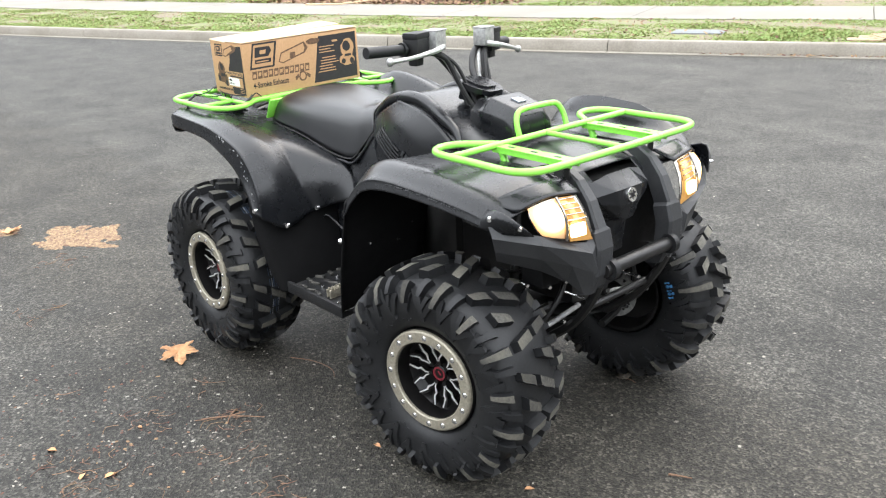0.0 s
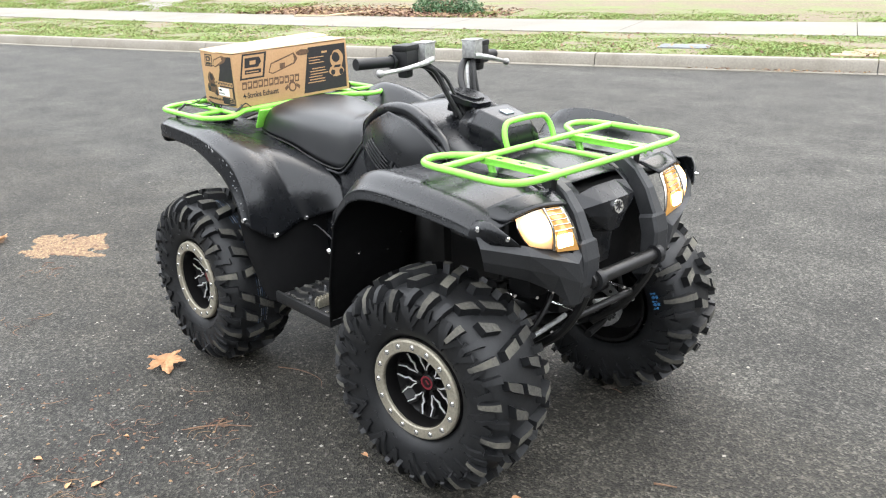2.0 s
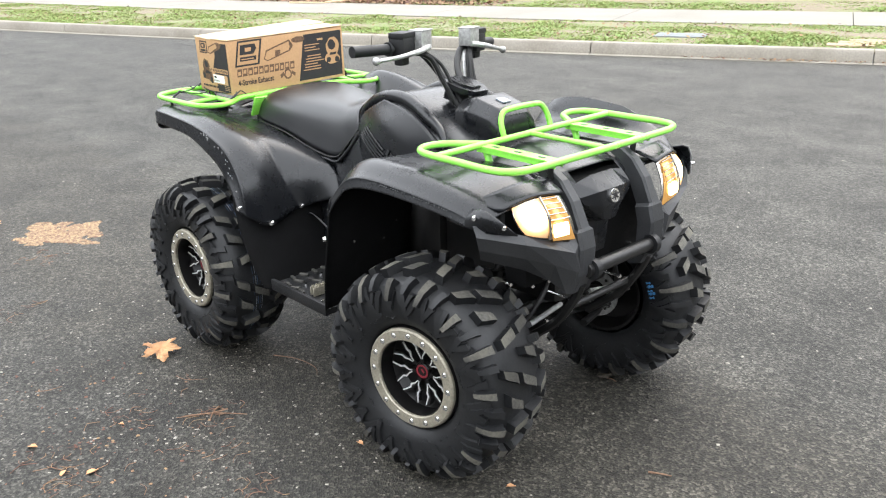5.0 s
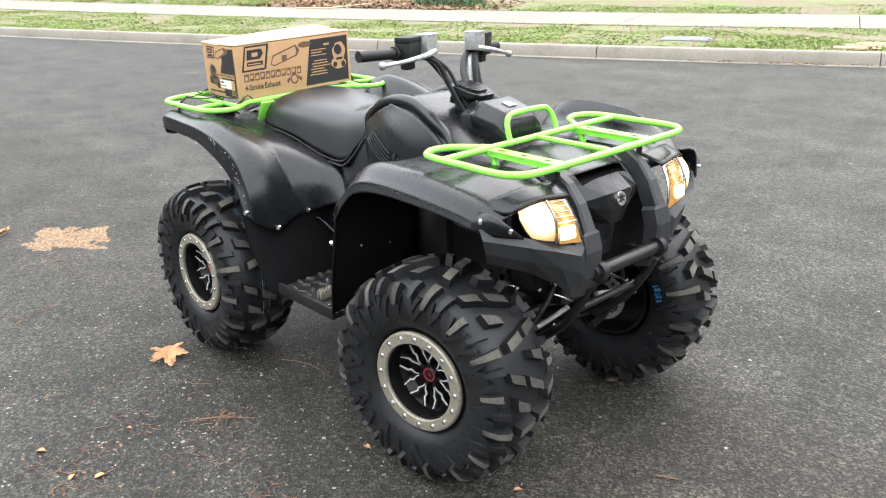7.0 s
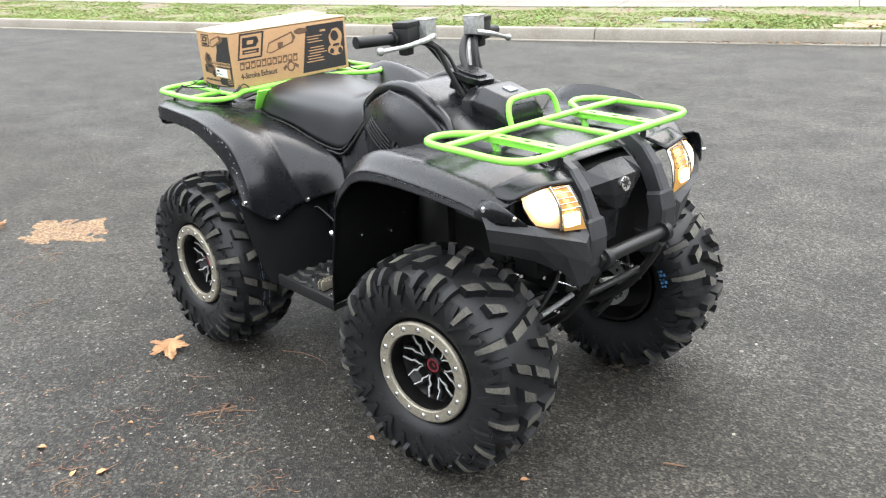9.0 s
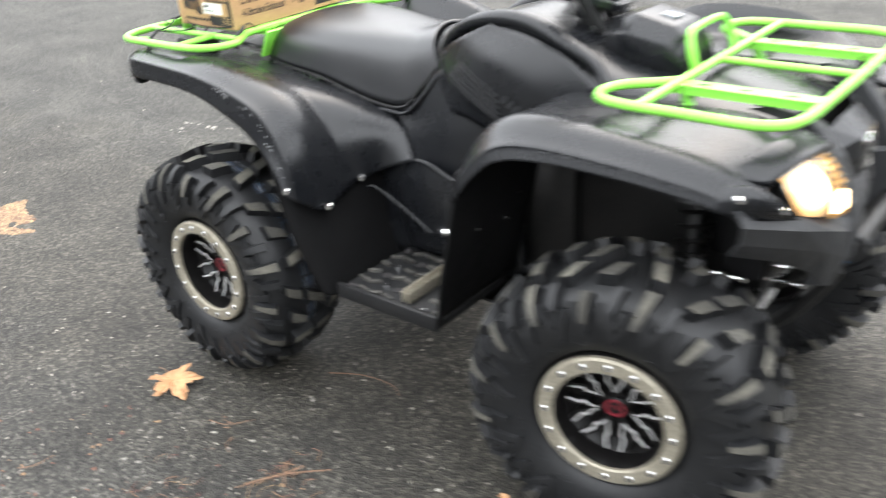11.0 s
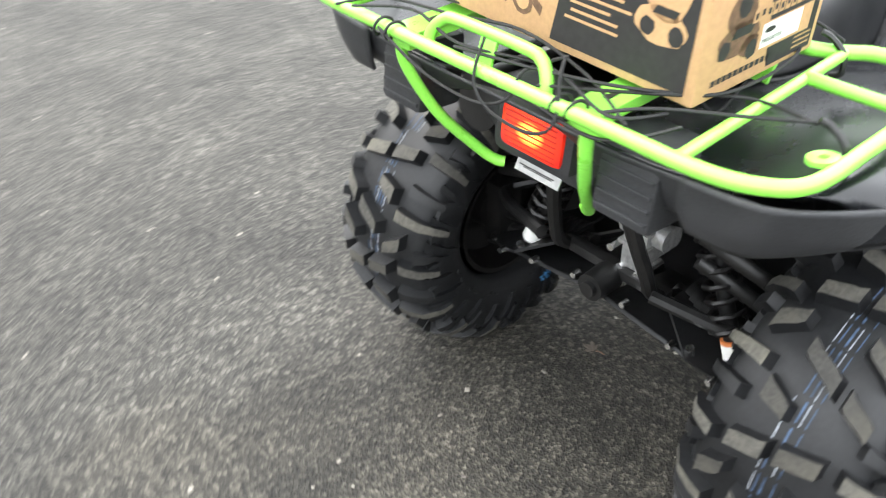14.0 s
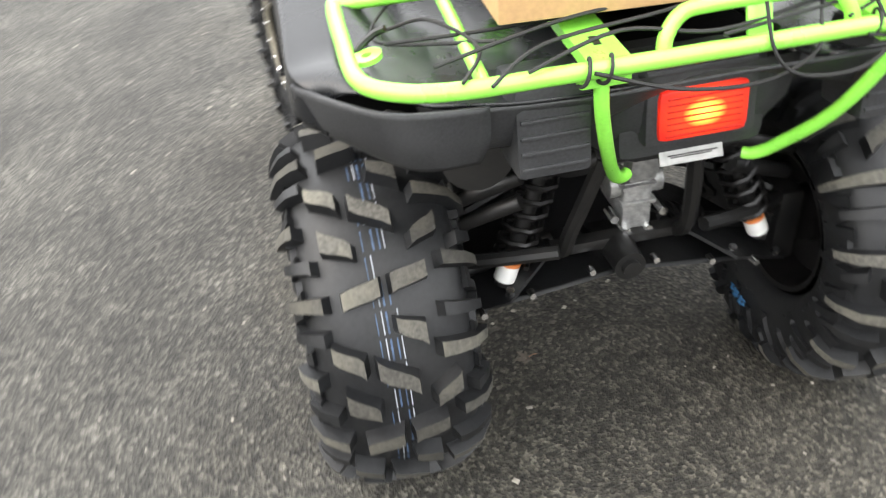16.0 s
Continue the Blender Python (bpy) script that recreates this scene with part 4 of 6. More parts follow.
for side in (1, -1):
    bm = bmesh.new()
    skin(bm, [
        [(-0.900, -0.515, 0.906), (-0.975, -0.462, 0.908), (-1.022, -0.40, 0.906), (-1.030, -0.30, 0.902)],
        [(-0.902, -0.508, 0.852), (-0.972, -0.450, 0.858), (-1.018, -0.39, 0.858), (-1.026, -0.30, 0.858)],
        [(-0.895, -0.492, 0.840), (-0.955, -0.435, 0.824), (-1.004, -0.38, 0.818), (-1.012, -0.31, 0.820)],
    ], 4, 5, side)
    part("fender_corner", bm, SCUFFED_LIT, atv, thick=0.005, shift=REAR)
    bm = bmesh.new()
    block(bm, (-0.965, side * 0.222, 0.842), (0.09, 0.094, 0.120), (0, 6, 0), 0.010)
    cover = part("tail_box", bm, SCUFFED_LIT, atv, "ribbed black plastic tail cover")
    for k in range(4):
        bm = bmesh.new()
        block(bm, (-1.010 - 0.002 * (2 - k), side * 0.222, 0.802 + 0.02 * k), (0.006, 0.084, 0.006), (0, 6, 0), 0.002)
        part("rib", bm, SCUFFED_LIT, cover)

# tail lamp
bm = bmesh.new()
skin(bm, [[(-0.880, -0.175, 0.850), (-0.925, -0.140, 0.852), (-0.935, -0.080, 0.855), (-0.935, 0.080, 0.855), (-0.925, 0.140, 0.852), (-0.880, 0.175, 0.850)],
          [(-0.870, -0.170, 0.790), (-0.922, -0.130, 0.790), (-0.930, -0.080, 0.790), (-0.930, 0.080, 0.790), (-0.922, 0.130, 0.790), (-0.870, 0.170, 0.790)],
          [(-0.850, -0.140, 0.735), (-0.900, -0.105, 0.735), (-0.915, -0.070, 0.735), (-0.915, 0.070, 0.735), (-0.900, 0.105, 0.735), (-0.850, 0.140, 0.735)],
          [(-0.840, -0.100, 0.700), (-0.870, -0.085, 0.700), (-0.880, -0.060, 0.695), (-0.880, 0.060, 0.695), (-0.870, 0.085, 0.700), (-0.840, 0.100, 0.700)]], 1, 1)
block(bm, (-0.880, 0.0, 0.785), (0.08, 0.215, 0.130), (0, 6, 0), 0.022)
block(bm, (-0.890, 0.0, 0.803), (0.10, 0.156, 0.106), (0, 6, 0), 0.010)
housing = part("tail_lamp", bm, SCUFFED_LIT, atv, "black tail lamp housing with a lit red lens")
bm = bmesh.new()
block(bm, (-0.934, 0.0, 0.798), (0.030, 0.128, 0.074), (0, 5, 0), 0.0145)
lens = part("lens", bm, TAIL_RED, housing, "glowing red lens")
for k in range(7):
    bm = bmesh.new()
    block(bm, (-0.9490 + 0.0007 * k, 0.0, 0.772 + 0.0086 * k), (0.005, 0.104, 0.0030), (0, 5, 0), 0.0012)
    part("lens_rib", bm, TAIL_RIB, lens)
bm = bmesh.new()
block(bm, (-0.924, 0.0, 0.722), (0.004, 0.092, 0.020), (0, 25, 0), 0.001)
sticker = part("sticker", bm, STICKER, housing, "weathered white warning sticker")
bm = bmesh.new()
for k in range(3):
    block(bm, (-0.9282 + 0.0024 * k, 0.0, 0.7275 - 0.005 * k), (0.001, 0.072 - 0.012 * k, 0.0016), (0, 25, 0), 0)
part("print_line", bm, INK, sticker)

# seat
bm = bmesh.new()
skin(bm, [
    [(-0.700, -0.12, 0.868), (-0.702, -0.09, 0.893), (-0.704, 0.0, 0.903), (-0.702, 0.09, 0.893), (-0.700, 0.12, 0.868)],
    [(-0.680, -0.175, 0.868), (-0.668, -0.140, 0.930), (-0.665, 0.0, 0.950), (-0.668, 0.140, 0.930), (-0.680, 0.175, 0.868)],
    [(-0.590, -0.205, 0.858), (-0.575, -0.165, 0.955), (-0.570, 0.0, 0.980), (-0.575, 0.165, 0.955), (-0.590, 0.205, 0.858)],
    [(-0.440, -0.200, 0.838), (-0.425, -0.165, 0.948), (-0.420, 0.0, 0.975), (-0.425, 0.165, 0.948), (-0.440, 0.200, 0.838)],
    [(-0.290, -0.172, 0.786), (-0.275, -0.135, 0.932), (-0.270, 0.0, 0.960), (-0.275, 0.135, 0.932), (-0.290, 0.172, 0.786)],
    [(-0.178, -0.158, 0.778), (-0.190, -0.120, 0.930), (-0.205, 0.0, 0.956), (-0.190, 0.120, 0.930), (-0.178, 0.158, 0.778)],
    [(-0.130, -0.142, 0.826), (-0.148, -0.112, 0.938), (-0.168, 0.0, 0.963), (-0.148, 0.112, 0.938), (-0.130, 0.142, 0.826)],
    [(-0.082, -0.122, 0.884), (-0.110, -0.098, 0.950), (-0.138, 0.0, 0.976), (-0.110, 0.098, 0.950), (-0.082, 0.122, 0.884)],
], 6, 6)
seat = part("seat", bm, VINYL, atv, "smooth black vinyl saddle", thick=0.01, shift=SEAT)
# a thin black tube stands for the dark gap under the saddle edge
bm = bmesh.new()
for side in (1, -1):
    tube(bm, [(x, side * y, z) for x, y, z in ((-0.680, -0.178, 0.866), (-0.590, -0.209, 0.856), (-0.440, -0.205, 0.836), (-0.290, -0.177, 0.784), (-0.180, -0.163, 0.775), (-0.128, -0.147, 0.826), (-0.080, -0.127, 0.886))], 0.0032, 6, 4)
part("edge_gap_line", bm, STEEL_BLACK, seat, shift=SEAT)

# side panels below the seat
for side in (1, -1):
    bm = bmesh.new()
    skin(bm, [
        [(-0.30, -0.140, 0.772), (-0.22, -0.148, 0.778), (-0.15, -0.150, 0.800), (-0.08, -0.138, 0.88), (0.04, -0.13, 0.93)],
        [(-0.29, -0.145, 0.740), (-0.21, -0.155, 0.745), (-0.14, -0.160, 0.750), (-0.04, -0.165, 0.80), (0.08, -0.165, 0.84)],
        [(-0.27, -0.175, 0.690), (-0.19, -0.180, 0.685), (-0.12, -0.185, 0.685), (-0.01, -0.190, 0.71), (0.14, -0.185, 0.74)],
        [(-0.25, -0.205, 0.590), (-0.18, -0.210, 0.580), (-0.10, -0.205, 0.575), (0.02, -0.195, 0.59), (0.20, -0.18, 0.62)],
        [(-0.22, -0.215, 0.36), (-0.15, -0.200, 0.36), (-0.08, -0.190, 0.36), (0.04, -0.18, 0.36), (0.20, -0.17, 0.36)],
    ], 5, 5, side)
    panel = part("side_panel", bm, PLASTIC, atv, "satin black side panel", thick=0.004)
    bm = bmesh.new()
    tube(bm, [(x, side * y, z) for x, y, z in ((-0.420, -0.214, 0.812), (-0.300, -0.180, 0.768), (-0.235, -0.170, 0.759), (-0.178, -0.166, 0.759), (-0.126, -0.154, 0.806), (-0.074, -0.142, 0.868))], 0.006, 8, 5)
    part("rolled_edge", bm, PLASTIC, panel)

# tank cover with side knee panels
bm = bmesh.new()
hood_rows = [
    [(-0.095, -0.140, 0.80), (-0.078, -0.125, 0.892), (-0.098, -0.095, 0.952), (-0.124, 0.0, 0.980), (-0.098, 0.095, 0.952), (-0.078, 0.125, 0.892), (-0.095, 0.140, 0.80)],
    [(-0.020, -0.165, 0.80), (-0.010, -0.155, 0.91), (0.000, -0.100, 0.995), (0.005, 0.0, 1.012), (0.000, 0.100, 0.995), (-0.010, 0.155, 0.91), (-0.020, 0.165, 0.80)],
    [(0.060, -0.185, 0.80), (0.060, -0.180, 0.93), (0.065, -0.115, 1.022), (0.070, 0.0, 1.035), (0.065, 0.115, 1.022), (0.060, 0.180, 0.93), (0.060, 0.185, 0.80)],
    [(0.150, -0.200, 0.78), (0.150, -0.200, 0.93), (0.155, -0.140, 1.035), (0.160, 0.0, 1.052), (0.155, 0.140, 1.035), (0.150, 0.200, 0.93), (0.150, 0.200, 0.78)],
    [(0.250, -0.205, 0.78), (0.250, -0.205, 0.92), (0.255, -0.150, 1.015), (0.260, 0.0, 1.030), (0.255, 0.150, 1.015), (0.250, 0.205, 0.92), (0.250, 0.205, 0.78)],
    [(0.370, -0.210, 0.80), (0.370, -0.205, 0.91), (0.370, -0.160, 0.975), (0.370, 0.0, 1.000), (0.370, 0.160, 0.975), (0.370, 0.205, 0.91), (0.370, 0.210, 0.80)],
    [(0.520, -0.215, 0.82), (0.520, -0.210, 0.90), (0.520, -0.165, 0.945), (0.520, 0.0, 0.965), (0.520, 0.165, 0.945), (0.520, 0.210, 0.90), (0.520, 0.215, 0.82)],
    [(0.700, -0.215, 0.84), (0.700, -0.205, 0.900), (0.700, -0.150, 0.925), (0.700, 0.0, 0.935), (0.700, 0.150, 0.925), (0.700, 0.205, 0.900), (0.700, 0.215, 0.84)],
    [(0.830, -0.190, 0.83), (0.830, -0.170, 0.880), (0.835, -0.120, 0.900), (0.840, 0.0, 0.905), (0.835, 0.120, 0.900), (0.830, 0.170, 0.880), (0.830, 0.190, 0.83)],
]
skin(bm, hood_rows, 6, 5)
hood = part("tank_cover", bm, PLASTIC, atv, "satin black tank and front cover", thick=0.004, shift=FRONT)
hood_sheet = sheet_points(hood_rows, 6, 5)
for column in (7, 23):
    bm = bmesh.new()
    tube(bm, hood_sheet[column, 30:49], 0.0035, 6, 0)
    part("panel_seam", bm, STEEL_BLACK, hood, "dark seam between cover panels", shift=FRONT)
for side in (1, -1):
    bm = bmesh.new()
    knee_rows = [
        [(-0.082, -0.138, 0.898), (0.010, -0.190, 0.858), (0.100, -0.216, 0.822), (0.190, -0.226, 0.790)],
        [(-0.050, -0.140, 0.940), (0.065, -0.194, 0.905), (0.170, -0.220, 0.862), (0.260, -0.226, 0.824)],
        [(0.015, -0.152, 0.978), (0.140, -0.200, 0.950), (0.245, -0.219, 0.908), (0.330, -0.221, 0.862)],
        [(0.098, -0.156, 1.016), (0.222, -0.179, 1.003), (0.330, -0.194, 0.970), (0.425, -0.207, 0.912)],
    ]
    skin(bm, knee_rows, 6, 6, side)
    knee = part("knee_panel", bm, PLASTIC, atv, "satin black leaf-shaped knee panel", thick=0.012)
    sheet = sheet_points(knee_rows, 12, 12)
    for k in range(5):
        bm = bmesh.new()
        tube(bm, [(x, side * (y - 0.0035), z) for x, y, z in sheet[8:32 - 2 * k, 4 + 2 * k]], 0.0030, 6, 0)
        part("grip_rib", bm, ROUGH_PLASTIC, knee, "worn grey grip rib")
    bm = bmesh.new()
    for k in range(5):
        block(bm, (0.205 + 0.016 * k, side * -0.2265, 0.880 - 0.010 * k), (0.010, 0.003, 0.020), (0, 32, 0), 0)
    part("faded_lettering", bm, SCUFFED_LIT, knee, "faint worn emblem bars", shift=FRONT)
    bm = bmesh.new()
    tube(bm, [(x, side * y, z) for x, y, z in ((-0.066, -0.128, 0.905), (-0.048, -0.122, 0.955), (0.002, -0.122, 0.994), (0.070, -0.130, 1.020), (0.145, -0.136, 1.030), (0.226, -0.142, 1.022), (0.330, -0.164, 0.990), (0.405, -0.182, 0.962), (0.448, -0.201, 0.918))], [0.008, 0.014, 0.018, 0.020, 0.022, 0.022, 0.019, 0.014, 0.008], 12, 6)
    part("panel_edge", bm, PLASTIC, atv, "rolled black panel edge", shift=(-0.006, 0, -0.003))

# instrument pod: flat faces with a sloping top
bm = bmesh.new()
skin(bm, [
    [(0.385, -0.095, 0.955), (0.385, -0.088, 1.020), (0.390, -0.055, 1.052), (0.390, 0.055, 1.052), (0.385, 0.088, 1.020), (0.385, 0.095, 0.955)],
    [(0.450, -0.108, 0.945), (0.450, -0.098, 1.030), (0.452, -0.062, 1.066), (0.452, 0.062, 1.066), (0.450, 0.098, 1.030), (0.450, 0.108, 0.945)],
    [(0.540, -0.102, 0.935), (0.538, -0.090, 1.012), (0.540, -0.058, 1.044), (0.540, 0.058, 1.044), (0.538, 0.090, 1.012), (0.540, 0.102, 0.935)],
    [(0.566, -0.095, 0.930), (0.565, -0.082, 0.990), (0.566, -0.052, 1.018), (0.566, 0.052, 1.018), (0.565, 0.082, 0.990), (0.566, 0.095, 0.930)],
    [(0.592, -0.080, 0.925), (0.592, -0.070, 0.935), (0.592, -0.045, 0.940), (0.592, 0.045, 0.940), (0.592, 0.070, 0.935), (0.592, 0.080, 0.925)],
], 1, 1)
bmesh.ops.bevel(bm, geom=[e for e in bm.edges if len(e.link_faces) == 2], offset=0.004, segments=2, affect="EDGES", profile=0.6)
pod = part("instrument_pod", bm, PLASTIC, atv, "faceted black instrument pod", thick=0.004, shift=FRONT)
bm = bmesh.new()
block(bm, (0.505, 0.005, 1.0545), (0.034, 0.036, 0.006), (0, 14, 0), 0.002)
part("gauge", bm, GAUGE, pod, "small pale gauge face", shift=FRONT)

# nose between the bumper uprights: flat facets round an open intake slot
bm = bmesh.new()
half = [
    [(0.852, 0.0, 0.903), (0.850, 0.050, 0.903), (0.846, 0.105, 0.899), (0.838, 0.140, 0.890)],
    [(0.886, 0.0, 0.884), (0.884, 0.050, 0.883), (0.880, 0.104, 0.872), (0.868, 0.140, 0.860)],
    [(0.931, 0.0, 0.846), (0.926, 0.058, 0.844), (0.903, 0.118, 0.834), (0.872, 0.135, 0.828)],
    [(0.936, 0.0, 0.797), (0.931, 0.046, 0.801), (0.910, 0.102, 0.812), (0.872, 0.118, 0.806)],
    [(0.926, 0.0, 0.752), (0.922, 0.026, 0.753), (0.880, 0.080, 0.772), (0.850, 0.100, 0.770)],
    [(0.905, 0.0, 0.745), (0.900, 0.024, 0.745), (0.860, 0.080, 0.740), (0.840, 0.100, 0.740)],
    [(0.878, 0.0, 0.640), (0.876, 0.040, 0.640), (0.852, 0.080, 0.640), (0.835, 0.100, 0.640)],
]
grid = [[bm.verts.new((x, -y, z)) for x, y, z in row[::-1]] + [bm.verts.new(q) for q in row[1:]] for row in half]
for i, (a, b) in enumerate(zip(grid, grid[1:])):
    for j in range(6):
        if not (i == 0 and 1 <= j <= 4):
            bm.faces.new((a[j], a[j + 1], b[j + 1], b[j]))
nose = part("nose_cover", bm, PLASTIC, atv, "sharp-edged black nose cover with an intake slot", thick=0.004, shift=(0, -0.012, 0))
crisp(nose)
bm = bmesh.new()
rod(bm, (0.941, -0.014, 0.840), (0.957, -0.014, 0.843), 0.021, 0.020, 24)
badge = part("badge", bm, ALLOY, nose, "round silver badge", shift=FRONT)
bm = bmesh.new()
for k in range(3):
    block(bm, (0.9585, -0.014, 0.843), (0.002, 0.004, 0.030), (60 * k, 0, 0), 0)
part("badge_rib", bm, INK, badge, shift=FRONT)

# fills the gap behind the nose; its black carries the recess's shade
bm = bmesh.new()
block(bm, (0.790, 0, 0.720), (0.09, 0.54, 0.28), (0, 0, 0), 0.02)
block(bm, (0.740, 0, 0.640), (0.16, 0.30, 0.16), (0, 0, 0), 0.02)
part("front_shroud", bm, SHADED_LINER, atv, "dark plastic shroud behind the nose")

# headlamps
for side in (1, -1):
    bm = bmesh.new()
    skin(bm, [
        [(0.895, -0.375, 0.880), (0.915, -0.315, 0.897), (0.925, -0.225, 0.890)],
        [(0.912, -0.385, 0.852), (0.942, -0.315, 0.855), (0.955, -0.215, 0.842)],
        [(0.925, -0.375, 0.822), (0.952, -0.315, 0.812), (0.968, -0.205, 0.790)],
        [(0.930, -0.365, 0.805), (0.950, -0.315, 0.788), (0.965, -0.200, 0.762)],
    ], 5, 6, side)
    lamp = part("headlamp", bm, CHROME, atv, "lit headlamp with a smoky chrome reflector", thick=0.004, shift=FRONT)
    bm = bmesh.new()
    skin(bm, [
        [(0.926, -0.300, 0.893), (0.930, -0.245, 0.888)],
        [(0.946, -0.290, 0.866), (0.952, -0.236, 0.862)],
        [(0.945, -0.290, 0.863), (0.950, -0.236, 0.858)],
        [(0.960, -0.288, 0.836), (0.966, -0.226, 0.832)],
        [(0.957, -0.288, 0.833), (0.962, -0.226, 0.828)],
        [(0.966, -0.288, 0.780), (0.972, -0.206, 0.766)],
    ], 1, 2, side)
    panel = part("amber_panel", bm, AMBER, lamp, "warm amber inner panel", thick=0.004, shift=FRONT)
    for k in range(5):
        bm = bmesh.new()
        rod(bm, (0.931 + 0.0075 * k, side * -0.297, 0.889 - 0.0125 * k), (0.936 + 0.0078 * k, side * (-0.240 + 0.003 * k), 0.885 - 0.0130 * k), 0.0022, 0.0022, 6)
        part("reflector_rib", bm, CHROME, panel, shift=FRONT)
    bm = bmesh.new()
    skin(bm, [
        [(0.897, -0.378, 0.877), (0.916, -0.342, 0.888), (0.925, -0.306, 0.894)],
        [(0.916, -0.384, 0.852), (0.938, -0.345, 0.856), (0.950, -0.304, 0.856)],
        [(0.928, -0.376, 0.826), (0.948, -0.340, 0.822), (0.960, -0.302, 0.815)],
        [(0.934, -0.364, 0.808), (0.948, -0.338, 0.799), (0.958, -0.304, 0.790)],
    ], 5, 6, side)
    part("main_beam", bm, LENS_GLOW, lamp, "glowing white main beam lens", thick=0.006, shift=FRONT)
    bm = bmesh.new()
    tube(bm, [(0.926, side * -0.303, 0.896), (0.953, side * -0.301, 0.857), (0.963, side * -0.299, 0.815), (0.962, side * -0.300, 0.786)], 0.0045, 8, 4)
    part("lens_divider", bm, CHROME, lamp, shift=FRONT)
    bm = bmesh.new()
    block(bm, (0.968, side * -0.262, 0.806), (0.012, 0.050, 0.036), (0, -8, side * -10), 0.0055)
    part("side_beam", bm, LENS_WARM, lamp, "glowing warm low beam", shift=FRONT)
    # brow over the lamp and plastic bumper wing under it
    bm = bmesh.new()
    skin(bm, [
        [(0.800, -0.435, 0.885), (0.860, -0.330, 0.925), (0.865, -0.200, 0.918)],
        [(0.885, -0.405, 0.872), (0.922, -0.325, 0.902), (0.934, -0.215, 0.892)],
    ], 4, 5, side)
    part("lamp_brow", bm, PLASTIC, atv, thick=0.006, shift=FRONT)
    bm = bmesh.new()
    skin(bm, [
        [(0.840, -0.482, 0.828), (0.915, -0.375, 0.792), (0.930, -0.300, 0.765), (0.948, -0.225, 0.742), (0.938, -0.195, 0.770)],
        [(0.858, -0.486, 0.800), (0.930, -0.375, 0.768), (0.955, -0.295, 0.742), (0.968, -0.222, 0.715), (0.958, -0.195, 0.735)],
        [(0.848, -0.468, 0.758), (0.915, -0.360, 0.722), (0.948, -0.280, 0.690), (0.964, -0.210, 0.655), (0.966, -0.195, 0.655)],
        [(0.820, -0.435, 0.715), (0.880, -0.335, 0.675), (0.912, -0.260, 0.630), (0.932, -0.210, 0.580), (0.942, -0.192, 0.578)],
    ], 1, 1, side)
    crisp(part("bumper_wing", bm, SCUFFED_LIT, atv, "faceted black bumper wing", thick=0.006))
    bm = bmesh.new()
    line = [(0.790, 0.922, 0.014), (0.840, 0.914, 0.015), (0.880, 0.890, 0.016), (0.922, 0.840, 0.018), (0.948, 0.785, 0.020), (0.955, 0.770, 0.020), (0.960, 0.762, 0.030), (0.972, 0.715, 0.030), (0.968, 0.640, 0.029), (0.940, 0.578, 0.026)]
    skin(bm, [[(x - 0.050, -0.165 - w * 1.25, z - 0.012), (x - 0.006, -0.165 - w * 1.15, z - 0.002), (x, -0.165 - w * 0.8, z), (x, -0.165 + w * 0.8, z), (x - 0.006, -0.165 + w * 1.15, z - 0.002), (x - 0.050, -0.165 + w * 1.25, z - 0.012)] for x, z, w in line], 1, 1, side)
    crisp(part("bumper_upright", bm, SCUFFED_LIT, atv, "broad faceted black bumper upright", thick=0.006))
    bm = bmesh.new()
    tube(bm, [(0.945, side * -0.160, 0.600), (0.915, side * -0.155, 0.540), (0.850, side * -0.150, 0.450), (0.74, side * -0.14, 0.36)], 0.014, 8, 4)
    part("frame_tube", bm, STEEL_BLACK, atv, "black steel frame tube")
    bm = bmesh.new()
    rod(bm, (0.965, side * -0.130, 0.646), (0.965, side * -0.150, 0.646), 0.030, 0.030, 16)
    part("bar_collar", bm, ROUGH_PLASTIC, atv, "black collar round the crossbar")
    # brake disc, tie rod and its bolts behind the bumper
    bm = bmesh.new()
    lathe(bm, [(0.045, -0.004), (0.088, -0.004), (0.088, 0.0), (0.045, 0.0)], 32, closed=True)
    bmesh.ops.transform(bm, matrix=pose(AXLE + 0.01, side * -0.318, HUB, 0, 0, STEER), verts=bm.verts)
    disc = part("brake_disc", bm, CAST, atv, "drilled grey brake disc")
    for k in range(14):
        a = 2 * math.pi * k / 14
        bm = bmesh.new()
        rod(bm, (0.067 * math.cos(a), -0.003, 0.067 * math.sin(a)), (0.067 * math.cos(a), 0.0012, 0.067 * math.sin(a)), 0.006, 0.006, 8)
        if side < 0:
            bmesh.ops.translate(bm, vec=(0, -0.0022, 0), verts=bm.verts)
        bmesh.ops.transform(bm, matrix=pose(AXLE + 0.01, side * -0.318, HUB, 0, 0, STEER), verts=bm.verts)
        part("drill_hole", bm, INK, disc)
    bm = bmesh.new()
    tube(bm, [(0.800, side * -0.07, 0.465), (0.790, side * -0.18, 0.440), (0.765, side * -0.315, 0.405)], 0.008, 8, 4)
    rod(bm, (0.764, side * -0.315, 0.385), (0.764, side * -0.315, 0.425), 0.014, 0.014, 10)
    part("tie_rod", bm, CAST, atv, "grey metal tie rod")
    bm = bmesh.new()
    tube(bm, [(0.800, side * -0.13, 0.60), (0.815, side * -0.165, 0.545), (0.800, side * -0.205, 0.48), (0.770, side * -0.25, 0.42)], 0.008, 8, 4)
    part("brake_hose", bm, STEEL_BLACK, atv, "black brake hose")
    for bx, by, bz in ((0.83, -0.24, 0.585), (0.86, -0.205, 0.60), (0.87, -0.12, 0.52), (0.845, -0.09, 0.56), (0.80, -0.30, 0.60)):
        bm = bmesh.new()
        rod(bm, (bx, side * by, bz), (bx + 0.008, side * by - 0.003, bz), 0.006, 0.005, 8)
